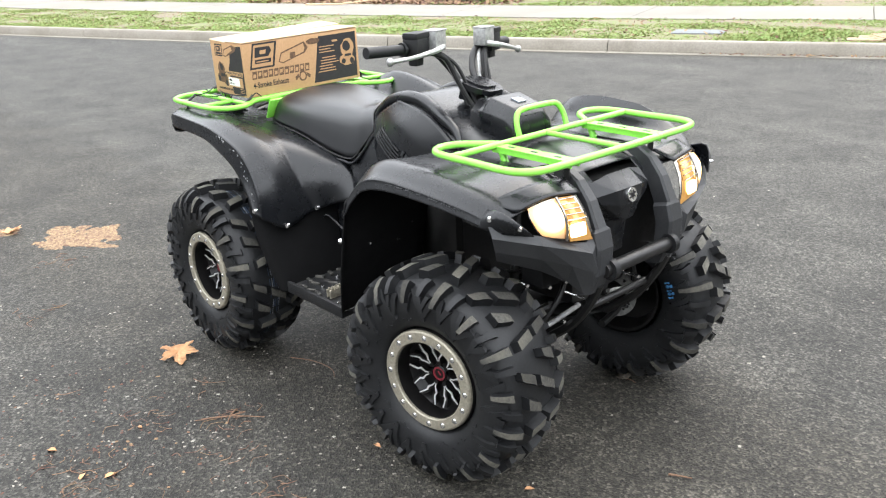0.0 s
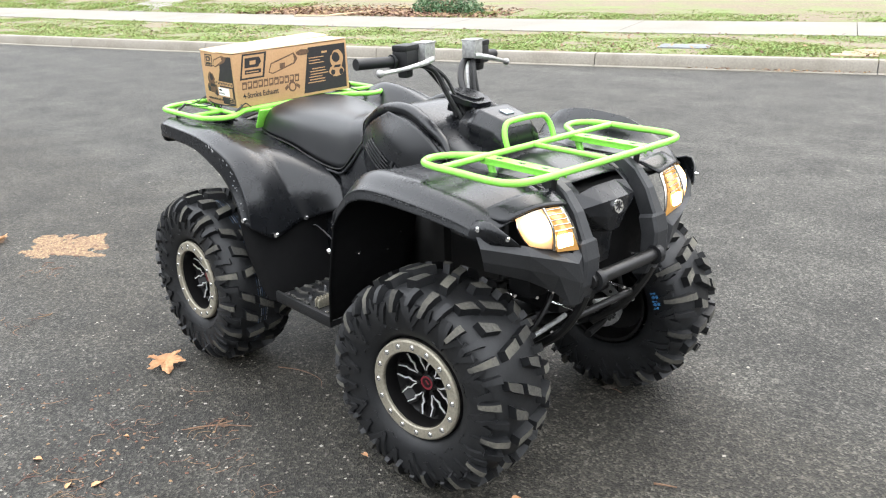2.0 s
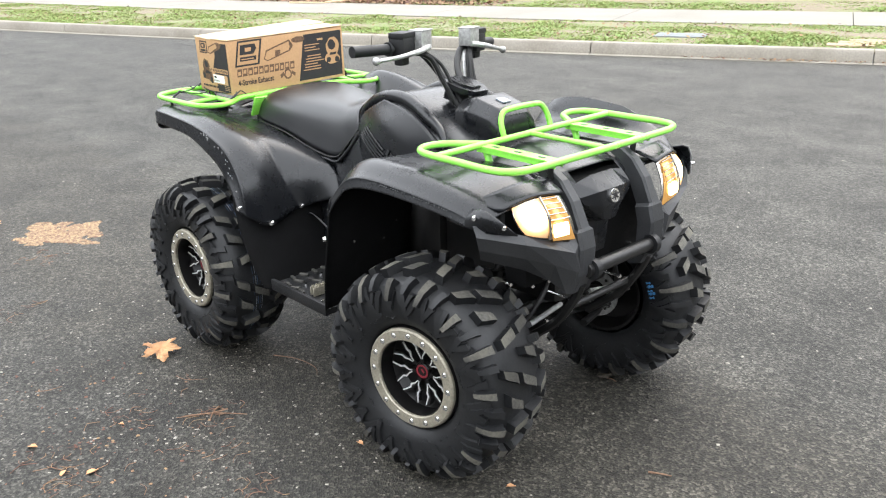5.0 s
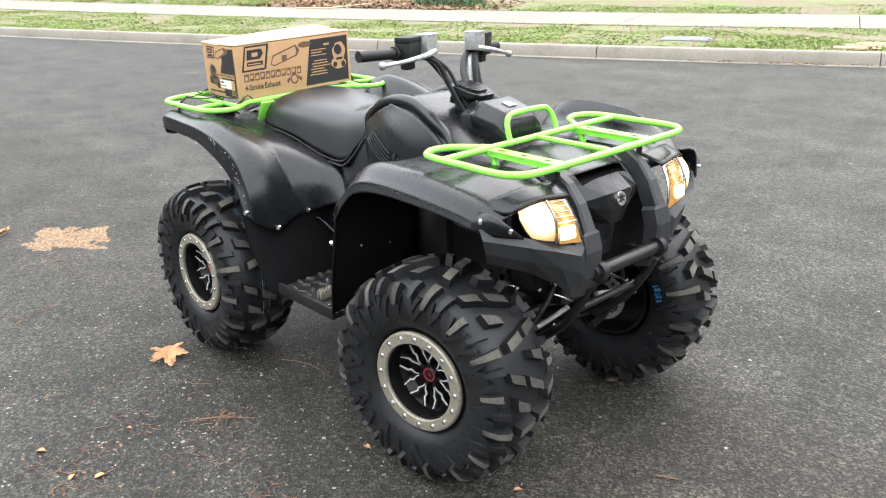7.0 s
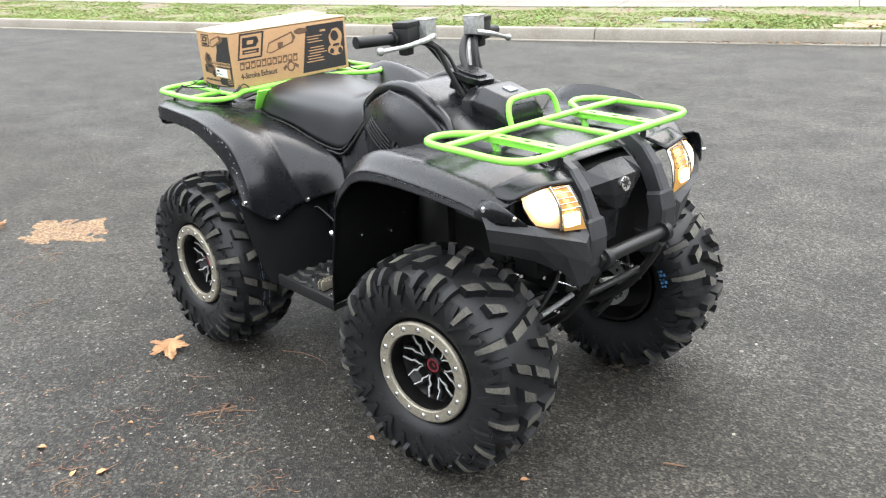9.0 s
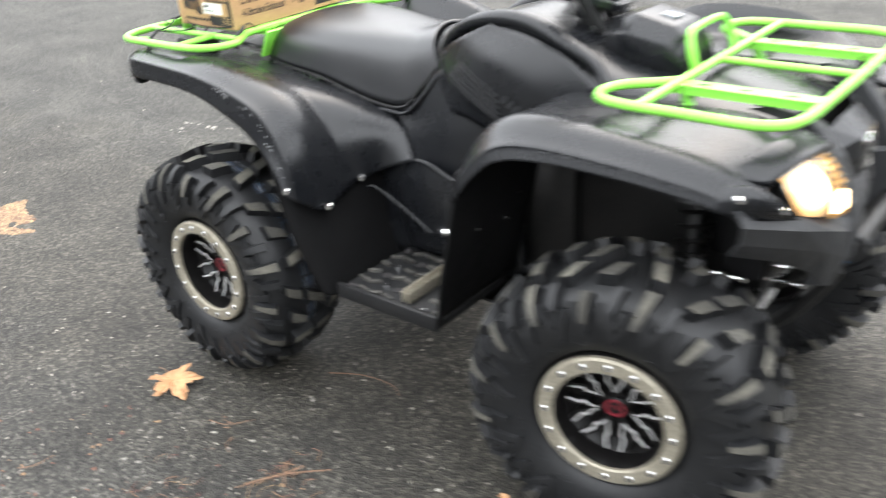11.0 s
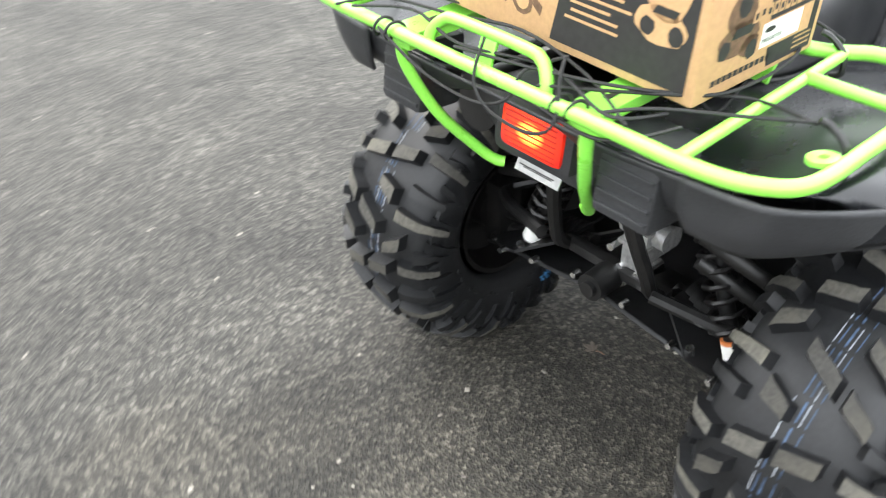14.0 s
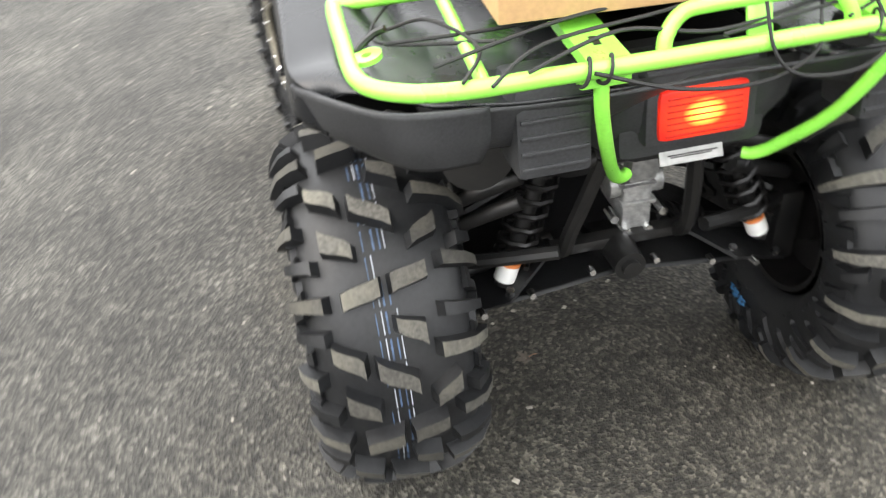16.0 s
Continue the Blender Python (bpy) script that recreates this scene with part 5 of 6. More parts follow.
        rod(bm, (bx - 0.08, side * by, bz), (bx, side * by, bz), 0.004, 0.004, 6)
        part("bolt", bm, ALLOY, atv)
bm = bmesh.new()
rod(bm, (0.962, -0.165, 0.646), (0.962, 0.165, 0.646), 0.020)
part("bumper_bar", bm, STEEL_BLACK, atv, "black steel bumper crossbar")
bm = bmesh.new()
rod(bm, (0.900, -0.155, 0.520), (0.900, 0.155, 0.520), 0.011)
part("bumper_bar", bm, STEEL_BLACK, atv, shift=FRONT)


# racks
def green_plate(p0, p1, w, parent, holes=3):
    """A folded sheet strap with slots, from p0 to p1."""
    a, b = Vector(p0), Vector(p1)
    d = b - a
    m = Matrix.Translation(a) @ d.to_track_quat("X", "Z").to_matrix().to_4x4()
    bm = bmesh.new()
    L = d.length
    plate(bm, [(0, -w / 2), (L, -w / 2), (L, w / 2), (0, w / 2)], m, 0.004)
    plate(bm, [(0, 0), (L, 0), (L, -0.018), (0, -0.018)], m @ pose(0, w / 2 - 0.003, 0.003, 90, 0, 0), 0.004)
    plate(bm, [(0, 0), (L, 0), (L, -0.018), (0, -0.018)], m @ pose(0, -w / 2 + 0.007, 0.003, 90, 0, 0), 0.004)
    strap = part("strap", bm, GREEN, parent, "folded lime green steel strap")
    for k in range(holes):
        bm = bmesh.new()
        x = L * (k + 0.7) / (holes + 0.4)
        block(bm, (0, 0, 0), (0.022, 0.009, 0.002), (0, 0, 0), 0)
        bmesh.ops.transform(bm, matrix=m @ pose(x, 0, 0.0042), verts=bm.verts)
        part("slot", bm, STEEL_BLACK, strap)
    return strap


RT = 0.0105
FZ = 0.951
bm = bmesh.new()
right = [(0.892, -0.20, FZ), (0.888, -0.315, FZ), (0.865, -0.370, FZ), (0.810, -0.392, FZ), (0.690, -0.390, FZ), (0.580, -0.388, FZ), (0.520, -0.372, FZ), (0.494, -0.325, FZ), (0.510, -0.270, FZ), (0.560, -0.228, FZ), (0.600, -0.195, FZ)]
tube(bm, right[::-1] + [(0.894, 0, FZ)] + [(x, -y, z) for x, y, z in right], RT, 10, 6)
front_rack = part("front_rack", bm, GREEN, atv, "lime green tubular front rack")
bm = bmesh.new()
rod(bm, (0.602, -0.388, FZ), (0.602, 0.388, FZ), RT * 0.95)
part("rack_bar", bm, GREEN, front_rack)
bm = bmesh.new()
rod(bm, (0.602, 0.0, FZ), (0.892, 0.0, FZ), RT * 0.8)
part("rack_bar", bm, GREEN, front_rack)
for y in (-0.20, 0.20):
    green_plate((0.592, y, FZ - 0.004), (0.886, y, FZ - 0.004), 0.042, front_rack)
    bm = bmesh.new()
    rod(bm, (0.605, y, FZ), (0.630, y, FZ - 0.055), 0.011)
    part("rack_foot", bm, GREEN, front_rack)
    bm = bmesh.new()
    rod(bm, (0.850, y * 0.95, FZ - 0.01), (0.845, y * 0.95, FZ - 0.075), 0.009)
    part("rack_foot", bm, STEEL_BLACK, front_rack)
bm = bmesh.new()
tube(bm, [(0.596, -0.105, FZ), (0.582, -0.104, 0.992), (0.572, -0.088, 1.020), (0.569, -0.055, 1.028), (0.569, 0.055, 1.028), (0.572, 0.088, 1.020), (0.582, 0.104, 0.992), (0.596, 0.105, FZ)], RT * 0.85, 10, 6)
part("rack_hoop", bm, GREEN, front_rack)

RZ = 0.938
bm = bmesh.new()
right = [(-1.052, -0.22, RZ), (-1.050, -0.34, RZ), (-1.030, -0.405, RZ), (-0.985, -0.440, RZ), (-0.880, -0.444, RZ), (-0.750, -0.442, RZ), (-0.680, -0.428, RZ), (-0.634, -0.385, RZ), (-0.632, -0.330, RZ), (-0.665, -0.285, RZ), (-0.690, -0.225, RZ + 0.004)]
tube(bm, [(-1.053, 0, RZ)] + right + [(-0.692, 0, RZ + 0.006)] + [(x, -y, z) for x, y, z in right[::-1]], RT, 10, 6, closed=True)
rear_rack = part("rear_rack", bm, GREEN, atv, "lime green tubular rear rack")
for side in (1, -1):
    bm = bmesh.new()
    rod(bm, (-1.048, side * 0.312, RZ), (-0.660, side * 0.300, RZ), RT * 0.8)
    part("rack_bar", bm, GREEN, rear_rack)
    bm = bmesh.new()
    rod(bm, (-0.765, side * 0.304, RZ + 0.002), (-0.757, side * 0.442, RZ), RT * 0.85)
    part("rack_bar", bm, GREEN, rear_rack)
    green_plate((-1.048, side * 0.170, RZ - 0.002), (-0.67, side * 0.165, RZ + 0.002), 0.050, rear_rack, 4)
    bm = bmesh.new()
    block(bm, (-0.660, side * 0.175, 0.905), (0.010, 0.075, 0.085), (0, 28, 0), 0.003)
    part("rack_foot", bm, GREEN, rear_rack, "lime green bent bracket")
    bm = bmesh.new()
    tube(bm, [(-1.042, side * 0.180, RZ - 0.012), (-1.036, side * 0.176, 0.880), (-0.996, side * 0.150, 0.795), (-0.938, side * 0.116, 0.722), (-0.920, side * 0.098, 0.703), (-0.910, side * 0.086, 0.700)], RT * 0.88, 10, 6)
    part("rack_stay", bm, GREEN, rear_rack, "lime green bent rack stay")
    bm = bmesh.new()
    block(bm, (-1.042, side * 0.178, RZ - 0.014), (0.018, 0.060, 0.020), (0, 0, 0), 0.004)
    part("rack_tab", bm, GREEN, rear_rack)
    bm = bmesh.new()
    lathe(bm, [(0.006, -0.003), (0.018, -0.003), (0.018, 0.003), (0.006, 0.003)], 18, closed=True)
    bmesh.ops.transform(bm, matrix=pose(-0.935, side * 0.422, RZ + 0.002, 80, 0, 0), verts=bm.verts)
    part("tie_loop", bm, GREEN, rear_rack)
bm = bmesh.new()
tube(bm, [(-1.046, 0.112, RZ), (-1.040, 0.108, 0.958), (-1.032, 0.090, 0.976), (-1.030, 0.06, 0.981), (-1.030, -0.06, 0.981), (-1.032, -0.090, 0.976), (-1.040, -0.108, 0.958), (-1.046, -0.112, RZ)], RT * 0.85, 10, 6)
part("rack_hoop", bm, GREEN, rear_rack)
bm = bmesh.new()
block(bm, (-1.039, 0.0, 0.960), (0.006, 0.030, 0.046), (0, 20, 0), 0.002)
part("rack_tab", bm, GREEN, rear_rack)

# handlebar, turned with the wheels
BAR = pose(0.225, 0.01, 0, 0, 0, 12) @ pose(0, 0, 1.06) @ pose(0, 0, 0, -4) @ pose(0, 0, -1.080)
bm = bmesh.new()
for side in (1, -1):
    tube(bm, [BAR @ Vector(p) for p in ((0.05, side * 0.030, 1.06), (0.00, side * 0.060, 1.13), (-0.025, side * 0.115, 1.185), (-0.035, side * 0.20, 1.200), (-0.075, side * 0.375, 1.195))], 0.0115, 10, 6)
rod(bm, BAR @ Vector((0.05, -0.035, 1.06)), BAR @ Vector((0.05, 0.035, 1.06)), 0.0115)
bar = part("handlebar", bm, STEEL_BLACK, atv, "black bent handlebar")
for side in (1, -1):
    bm = bmesh.new()
    a, b = BAR @ Vector((-0.048, side * 0.255, 1.200)), BAR @ Vector((-0.078, side * 0.385, 1.196))
    rod(bm, a, b, 0.0165, 0.0175, 16)
    rod(bm, a, a + (a - b).normalized() * 0.008, 0.022, 0.022, 16)
    part("grip", bm, RUBBER, bar, "ribbed black rubber grip")
    bm = bmesh.new()
    block(bm, BAR @ Vector((-0.03, side * 0.205, 1.205)), (0.060, 0.066, 0.062), (0, 0, 16), 0.010)
    block(bm, BAR @ Vector((-0.03, side * 0.205, 1.242)), (0.056, 0.074, 0.020), (0, 0, 16), 0.006)
    block(bm, BAR @ Vector((-0.03, side * 0.205, 1.165)), (0.034, 0.040, 0.030), (0, 0, 16), 0.008)
    part("switch_box", bm, ROUGH_PLASTIC, bar, "black control box")
    bm = bmesh.new()
    block(bm, BAR @ Vector((-0.008, side * 0.138, 1.226)), (0.048, 0.060, 0.056), (0, 0, 16), 0.004)
    block(bm, BAR @ Vector((-0.008, side * 0.138, 1.256)), (0.052, 0.064, 0.006), (0, 0, 16), 0.002)
    part("brake_reservoir", bm, CAST, bar, "grey metal brake reservoir")
    bm = bmesh.new()
    tube(bm, [BAR @ Vector(p) for p in ((0.012, side * 0.120, 1.205), (0.030, side * 0.190, 1.196), (0.020, side * 0.280, 1.182), (-0.005, side * 0.355, 1.172))], [0.010, 0.009, 0.0065, 0.007], 8, 5)
    bmesh.ops.create_uvsphere(bm, u_segments=12, v_segments=8, radius=0.0125, matrix=Matrix.Translation(BAR @ Vector((-0.006, side * 0.360, 1.172))))
    part("brake_lever", bm, CAST, bar, "silver brake lever")
    bm = bmesh.new()
    tube(bm, [BAR @ Vector(p) for p in ((0.00, side * 0.13, 1.19), (0.035, side * 0.085, 1.15), (0.060, side * 0.060, 1.09), (0.10, side * 0.05, 1.02))], 0.006, 6, 5)
    tube(bm, [BAR @ Vector(p) for p in ((-0.02, side * 0.17, 1.19), (0.02, side * 0.10, 1.16), (0.035, side * 0.075, 1.10), (0.07, side * 0.06, 1.02))], 0.005, 6, 5)
    part("cable", bm, CORD, bar)
    for k in range(3):
        bm = bmesh.new()
        tube(bm, [BAR @ Vector(p) for p in ((-0.030 + 0.012 * k, side * 0.150, 1.185), (0.000 + 0.010 * k, side * (0.098 + 0.006 * k), 1.165), (0.030 + 0.012 * k, side * (0.066 + 0.010 * k), 1.090), (0.075 + 0.012 * k, side * (0.040 + 0.012 * k), 1.010))], 0.0065, 7, 5)
        part("cable", bm, CORD if k else CAST, bar)
bm = bmesh.new()
plate(bm, [(-0.058, -0.045), (-0.030, -0.078), (0.030, -0.072), (0.066, -0.040), (0.066, 0.040), (0.030, 0.072), (-0.030, 0.078), (-0.058, 0.045)], BAR @ pose(0.070, 0, 1.072, 0, 18, 0), 0.016)
plate(bm, [(-0.040, -0.030), (-0.020, -0.055), (0.020, -0.050), (0.046, -0.026), (0.046, 0.026), (0.020, 0.050), (-0.020, 0.055), (-0.040, 0.030)], BAR @ pose(0.072, 0, 1.086, 0, 18, 0), 0.009)
block(bm, BAR @ Vector((0.045, 0, 1.05)), (0.05, 0.10, 0.03), (0, 12, 16), 0.006)
part("bar_cover", bm, PLASTIC, bar, "black handlebar pad")
bm = bmesh.new()
rod(bm, (0.27, 0, 0.98), (0.28, 0, 1.07), 0.020)
part("steering_stem", bm, STEEL_BLACK, atv)

# footboards
for side in (1, -1):
    bm = bmesh.new()
    block(bm, (-0.005, side * -0.345, 0.368), (0.33, 0.29, 0.022), (0, 0, 0), 0.005)
    block(bm, (-0.005, side * -0.488, 0.375), (0.33, 0.014, 0.040), (0, 0, 0), 0.004)
    board = part("footboard", bm, ROUGH_PLASTIC, atv, "dusty black footboard")
    for i in range(8):
        for j in range(6):
            x, y = -0.148 + 0.041 * i, side * (-0.232 - 0.046 * j)
            if 0.005 < x < 0.065 and j > 0:
                continue
            bm = bmesh.new()
            if (2 * i + j) % 5 == 0:
                # a flat black disc gives the dark of an open hole
                rod(bm, (x, y, 0.3785), (x, y, 0.3805), 0.013, 0.013, 14)
                part("drain_hole", bm, INK, board)
            elif (i + 3 * j) % 7 == 0:
                rod(bm, (x, y, 0.376), (x, y, 0.386), 0.0075, 0.0065, 10)
                part("bolt", bm, ALLOY, board)
            else:
                block(bm, (x, y, 0.381), (0.037, 0.013, 0.011), (0, 0, side * (26 if (i + j) % 2 else -12)), 0.003)
                part("tread_rib", bm, BOARD, board)
    bm = bmesh.new()
    for dx in (-0.009, 0.009):
        block(bm, (0.035 + dx, side * -0.36, 0.396), (0.006, 0.20, 0.030), (0, 0, 0), 0.0015)
        for k in range(14):
            block(bm, (0.035 + dx, side * (-0.270 - 0.0138 * k), 0.412), (0.0035, 0.007, 0.008), (0, 0, 0), 0)
    part("foot_peg", bm, RING, board, "toothed bare metal foot peg")

# engine and covers
bm = bmesh.new()
block(bm, (0.05, 0, 0.56), (0.55, 0.26, 0.36), (0, 0, 0), 0.05)
part("engine", bm, STEEL_BLACK, atv, "dark engine block")
bm = bmesh.new()
block(bm, (0.55, 0, 0.60), (0.50, 0.20, 0.28), (0, 0, 0), 0.04)
part("radiator_box", bm, STEEL_BLACK, atv, "dark box behind the nose")
bm = bmesh.new()
block(bm, (-0.40, 0, 0.64), (0.48, 0.22, 0.26), (0, 0, 0), 0.04)
part("air_box", bm, STEEL_BLACK, atv, "dark box under the saddle")
for side in (1, -1):
    bm = bmesh.new()
    lathe(bm, [(0.001, -0.055), (0.070, -0.052), (0.092, -0.040), (0.100, -0.015), (0.102, 0.05)], 32)
    bmesh.ops.transform(bm, matrix=pose(0.100, side * -0.225, 0.545, 0, 0, 0 if side > 0 else 180), verts=bm.verts)
    block(bm, (0.090, side * -0.277, 0.585), (0.060, 0.012, 0.012), (0, 6, 0), 0.003)
    cover = part("clutch_cover", bm, ROUGH_PLASTIC, atv, "round black plastic engine cover")
    for bx, bz in ((-0.006, 0.545), (-0.020, 0.478)):
        bm = bmesh.new()
        rod(bm, (bx, side * -0.205, bz), (bx, side * -0.240, bz), 0.007, 0.006, 8)
        part("bolt", bm, ALLOY, cover)
    bm = bmesh.new()
    skin(bm, [
        [(-0.165, -0.205, 0.600), (-0.130, -0.214, 0.648), (-0.06, -0.222, 0.655), (0.03, -0.222, 0.622), (0.10, -0.205, 0.612)],
        [(-0.170, -0.225, 0.56), (-0.120, -0.235, 0.58), (-0.03, -0.235, 0.58), (0.04, -0.228, 0.56), (0.10, -0.210, 0.55)],
        [(-0.168, -0.222, 0.47), (-0.120, -0.232, 0.47), (-0.03, -0.232, 0.47), (0.03, -0.226, 0.47), (0.10, -0.208, 0.47)],
        [(-0.160, -0.205, 0.385), (-0.120, -0.212, 0.385), (-0.03, -0.212, 0.385), (0.03, -0.210, 0.385), (0.10, -0.20, 0.385)],
    ], 5, 5, side)
    drive = part("drive_cover", bm, PLASTIC, atv, "smooth black drive cover", thick=0.01)
    bm = bmesh.new()
    tube(bm, [(x, side * y, z) for x, y, z in ((-0.166, -0.216, 0.560), (-0.160, -0.212, 0.605), (-0.130, -0.219, 0.648), (-0.06, -0.227, 0.655), (0.03, -0.227, 0.622), (0.095, -0.212, 0.612))], 0.0055, 8, 6)
    part("rolled_edge", bm, PLASTIC, drive)
    bm = bmesh.new()
    tube(bm, [(x, side * y, z) for x, y, z in ((-0.262, -0.268, 0.545), (-0.250, -0.262, 0.566), (-0.225, -0.252, 0.562), (-0.140, -0.240, 0.512), (-0.055, -0.238, 0.462))], 0.0035, 8, 6)
    part("rolled_edge", bm, PLASTIC, drive)
    bm = bmesh.new()
    rod(bm, (0.14, side * -0.20, 0.69), (0.235, side * -0.24, 0.645), 0.004)
    part("frame_rod", bm, STEEL_BLACK, atv)

# running gear, front and rear
for end in (1, -1):
    x0 = end * AXLE
    for side in (1, -1):
        for dz, zi in ((0.29, 0.31), (0.40, 0.46)):
            bm = bmesh.new()
            for dx in (-0.11, 0.09) if end > 0 or dz > 0.35 else (0.02, 0.09):
                tube(bm, [(x0 + dx * 1.2, side * 0.13, zi), (x0 + dx * 0.7, side * 0.27, (zi + dz) / 2), (x0 + dx * 0.15, side * 0.345, dz)], 0.013, 8, 4)
            part("control_arm", bm, STEEL_BLACK, atv, "black tubular control arm")
        bm = bmesh.new()
        block(bm, (x0, side * 0.365, HUB), (0.07, 0.05, 0.16), (0, 0, STEER if end > 0 else 0), 0.012)
        part("knuckle", bm, STEEL_BLACK, atv)
        bm = bmesh.new()
        rod(bm, (x0, side * 0.10, 0.385), (x0, side * 0.36, HUB), 0.016)
        for k in range(5):
            rod(bm, (x0, side * (0.13 + 0.013 * k), 0.383), (x0, side * (0.141 + 0.013 * k), 0.382), 0.034 - 0.002 * k, 0.028 - 0.002 * k)
        part("axle_shaft", bm, STEEL_BLACK, atv)
        top = Vector((x0 + (0.02 if end > 0 else -0.055), (0.102 if side > 0 else -0.146) if end < 0 else side * 0.145, 0.690 if end < 0 else 0.74))
        foot = Vector((x0 + (0.03 if end > 0 else -0.070), (0.215 if side > 0 else -0.282) if end < 0 else side * 0.24, 0.362 if end < 0 else 0.36))
        d = (foot - top).normalized()
        bm = bmesh.new()
        rod(bm, top, foot, 0.015)
        rod(bm, top, top + d * 0.12, 0.024)
        damper = part("shock_absorber", bm, STEEL_BLACK, atv, "black coil-over shock absorber")
        bm = bmesh.new()
        u = d.orthogonal().normalized()
        v = d.cross(u)
        L = (foot - top).length - 0.07
        turns = 10
        tube(bm, [top + d * (0.02 + L * k / (turns * 8)) + 0.033 * (math.cos(k * math.pi / 4) * u + math.sin(k * math.pi / 4) * v) for k in range(turns * 8 + 1)], 0.0055, 6, 0)
        part("coil_spring", bm, GLOSS_BLACK, damper)
        if end < 0:
            bm = bmesh.new()
            rod(bm, foot - d * 0.045, foot - d * 0.012, 0.020, 0.020, 18)
            part("spring_label", bm, PAPER, damper, "white spring collar")
            bm = bmesh.new()
            rod(bm, foot - d * 0.052, foot - d * 0.045, 0.0203, 0.0203, 18)
            part("collar_band", bm, ORANGE, damper, "orange collar band")
            bm = bmesh.new()
            plate(bm, [(-0.07, 0.0), (-0.12, 0.10), (-0.05, 0.27), (0.05, 0.27), (0.12, 0.12), (0.12, 0.0)], Matrix.Diagonal((1, side, 1, 1)) @ pose(x0, 0.125, 0.405, -30, 0, 0), 0.006)
            guard = part("arm_guard", bm, ROUGH_PLASTIC, atv, "black plastic arm guard")
            for bx, by in ((-0.065, 0.135), (-0.10, 0.21), (-0.05, 0.335)):
                bm = bmesh.new()
                rod(bm, (x0 + bx, side * by, 0.478 - 0.577 * by), (x0 + bx - 0.006, side * by, 0.496 - 0.577 * by), 0.009, 0.008, 10)
                part("bolt", bm, ALLOY, guard)
for end in (1, -1):
    for side in (1, -1):
        bm = bmesh.new()
        skin(bm, [[(end * x, side * y, z) for x, y, z in row] for row in (
            [(0.735, 0.01, 0.385), (0.725, 0.12, 0.362), (0.70, 0.29, 0.318)],
            [(0.725, 0.01, 0.372), (0.715, 0.12, 0.348), (0.69, 0.29, 0.305)],
            [(0.50, 0.01, 0.305), (0.50, 0.12, 0.300), (0.54, 0.29, 0.285)])], 3, 3)
        guard = part("skid_guard", bm, ROUGH_PLASTIC, atv, "black plastic guard under the arms", thick=0.006)
        for by, bz in ((0.06, 0.380), (0.17, 0.352), (0.26, 0.328)):
            bm = bmesh.new()
            rod(bm, (end * 0.720, side * by, bz), (end * 0.738, side * by, bz + 0.002), 0.008, 0.006, 10)
            part("bolt", bm, ALLOY, guard)
bm = bmesh.new()
block(bm, (0.0, 0, 0.296), (1.10, 0.44, 0.010), (0, 0, 0), 0.004)
part("skid_plate", bm, ROUGH_PLASTIC, atv, "black skid plate under the frame")
bm = bmesh.new()
for y in (-0.075, 0.075):
    tube(bm, [(-0.80, y, 0.66), (-0.75, y * 1.4, 0.50), (-0.70, y * 1.5, 0.415), (-0.5, y * 1.6, 0.33)], 0.014, 8, 4)
    rod(bm, (-0.80, y, 0.66), (-0.35, y * 1.5, 0.72), 0.014)
rod(bm, (-0.79, -0.16, 0.655), (-0.79, 0.16, 0.655), 0.014)
block(bm, (-0.690, 0, 0.415), (0.03, 0.25, 0.022), (0, 0, 0), 0.005)
part("rear_frame", bm, STEEL_BLACK, atv, "black tubular rear frame")
bm = bmesh.new()
block(bm, (-0.670, 0.0, 0.515), (0.10, 0.062, 0.13), (0, 0, 0), 0.014)
block(bm, (-0.710, 0.0, 0.480), (0.05, 0.056, 0.10), (0, 0, 0), 0.010)
for k in range(3):
    block(bm, (-0.727, 0.0, 0.555 - 0.033 * k), (0.030, 0.064, 0.008), (0, 0, 0), 0.002)
rod(bm, (-0.70, -0.052, 0.51), (-0.70, 0.046, 0.51), 0.024)
diff = part("differential", bm, CAST, atv, "grey cast differential housing", shift=GEAR)
bm = bmesh.new()
block(bm, (-0.740, 0.0, 0.605), (0.040, 0.052, 0.13), (0, -8, 0), 0.010)
part("gear_case", bm, CAST, atv, "grey ribbed gear case", shift=GEAR)
for by, bz in ((0.045, 0.465), (-0.045, 0.465), (-0.020, 0.432), (0.020, 0.432)):
    bm = bmesh.new()
    rod(bm, (-0.71, by, bz), (-0.745, by, bz), 0.008, 0.008, 8)
    part("bolt", bm, ALLOY, diff, shift=GEAR)
bm = bmesh.new()
rod(bm, (-0.70, 0.0, 0.400), (-0.76, 0.0, 0.400), 0.030, 0.028, 18)
rod(bm, (-0.69, 0.0, 0.400), (-0.77, 0.0, 0.400), 0.016, 0.016, 14)
part("hitch", bm, STEEL_BLACK, atv, "dusty black tow hitch")
for side in (1, -1):
    bm = bmesh.new()
    for dz in (0.0, 0.05):
        rod(bm, (-0.72, side * 0.185, 0.60 - dz), (-0.66, side * 0.335, 0.52 - dz), 0.014, 0.014, 10)
        rod(bm, (-0.665, side * 0.325, 0.525 - dz), (-0.655, side * 0.345, 0.515 - dz), 0.009, 0.009, 8)
    part("sway_link", bm, STEEL_BLACK, atv)
# exhaust can on the left
bm = bmesh.new()
rod(bm, (-0.35, 0.255, 0.66), (-0.80, 0.270, 0.70), 0.058, 0.056, 20)
part("exhaust_can", bm, STEEL_BLACK, atv, "dark exhaust silencer")

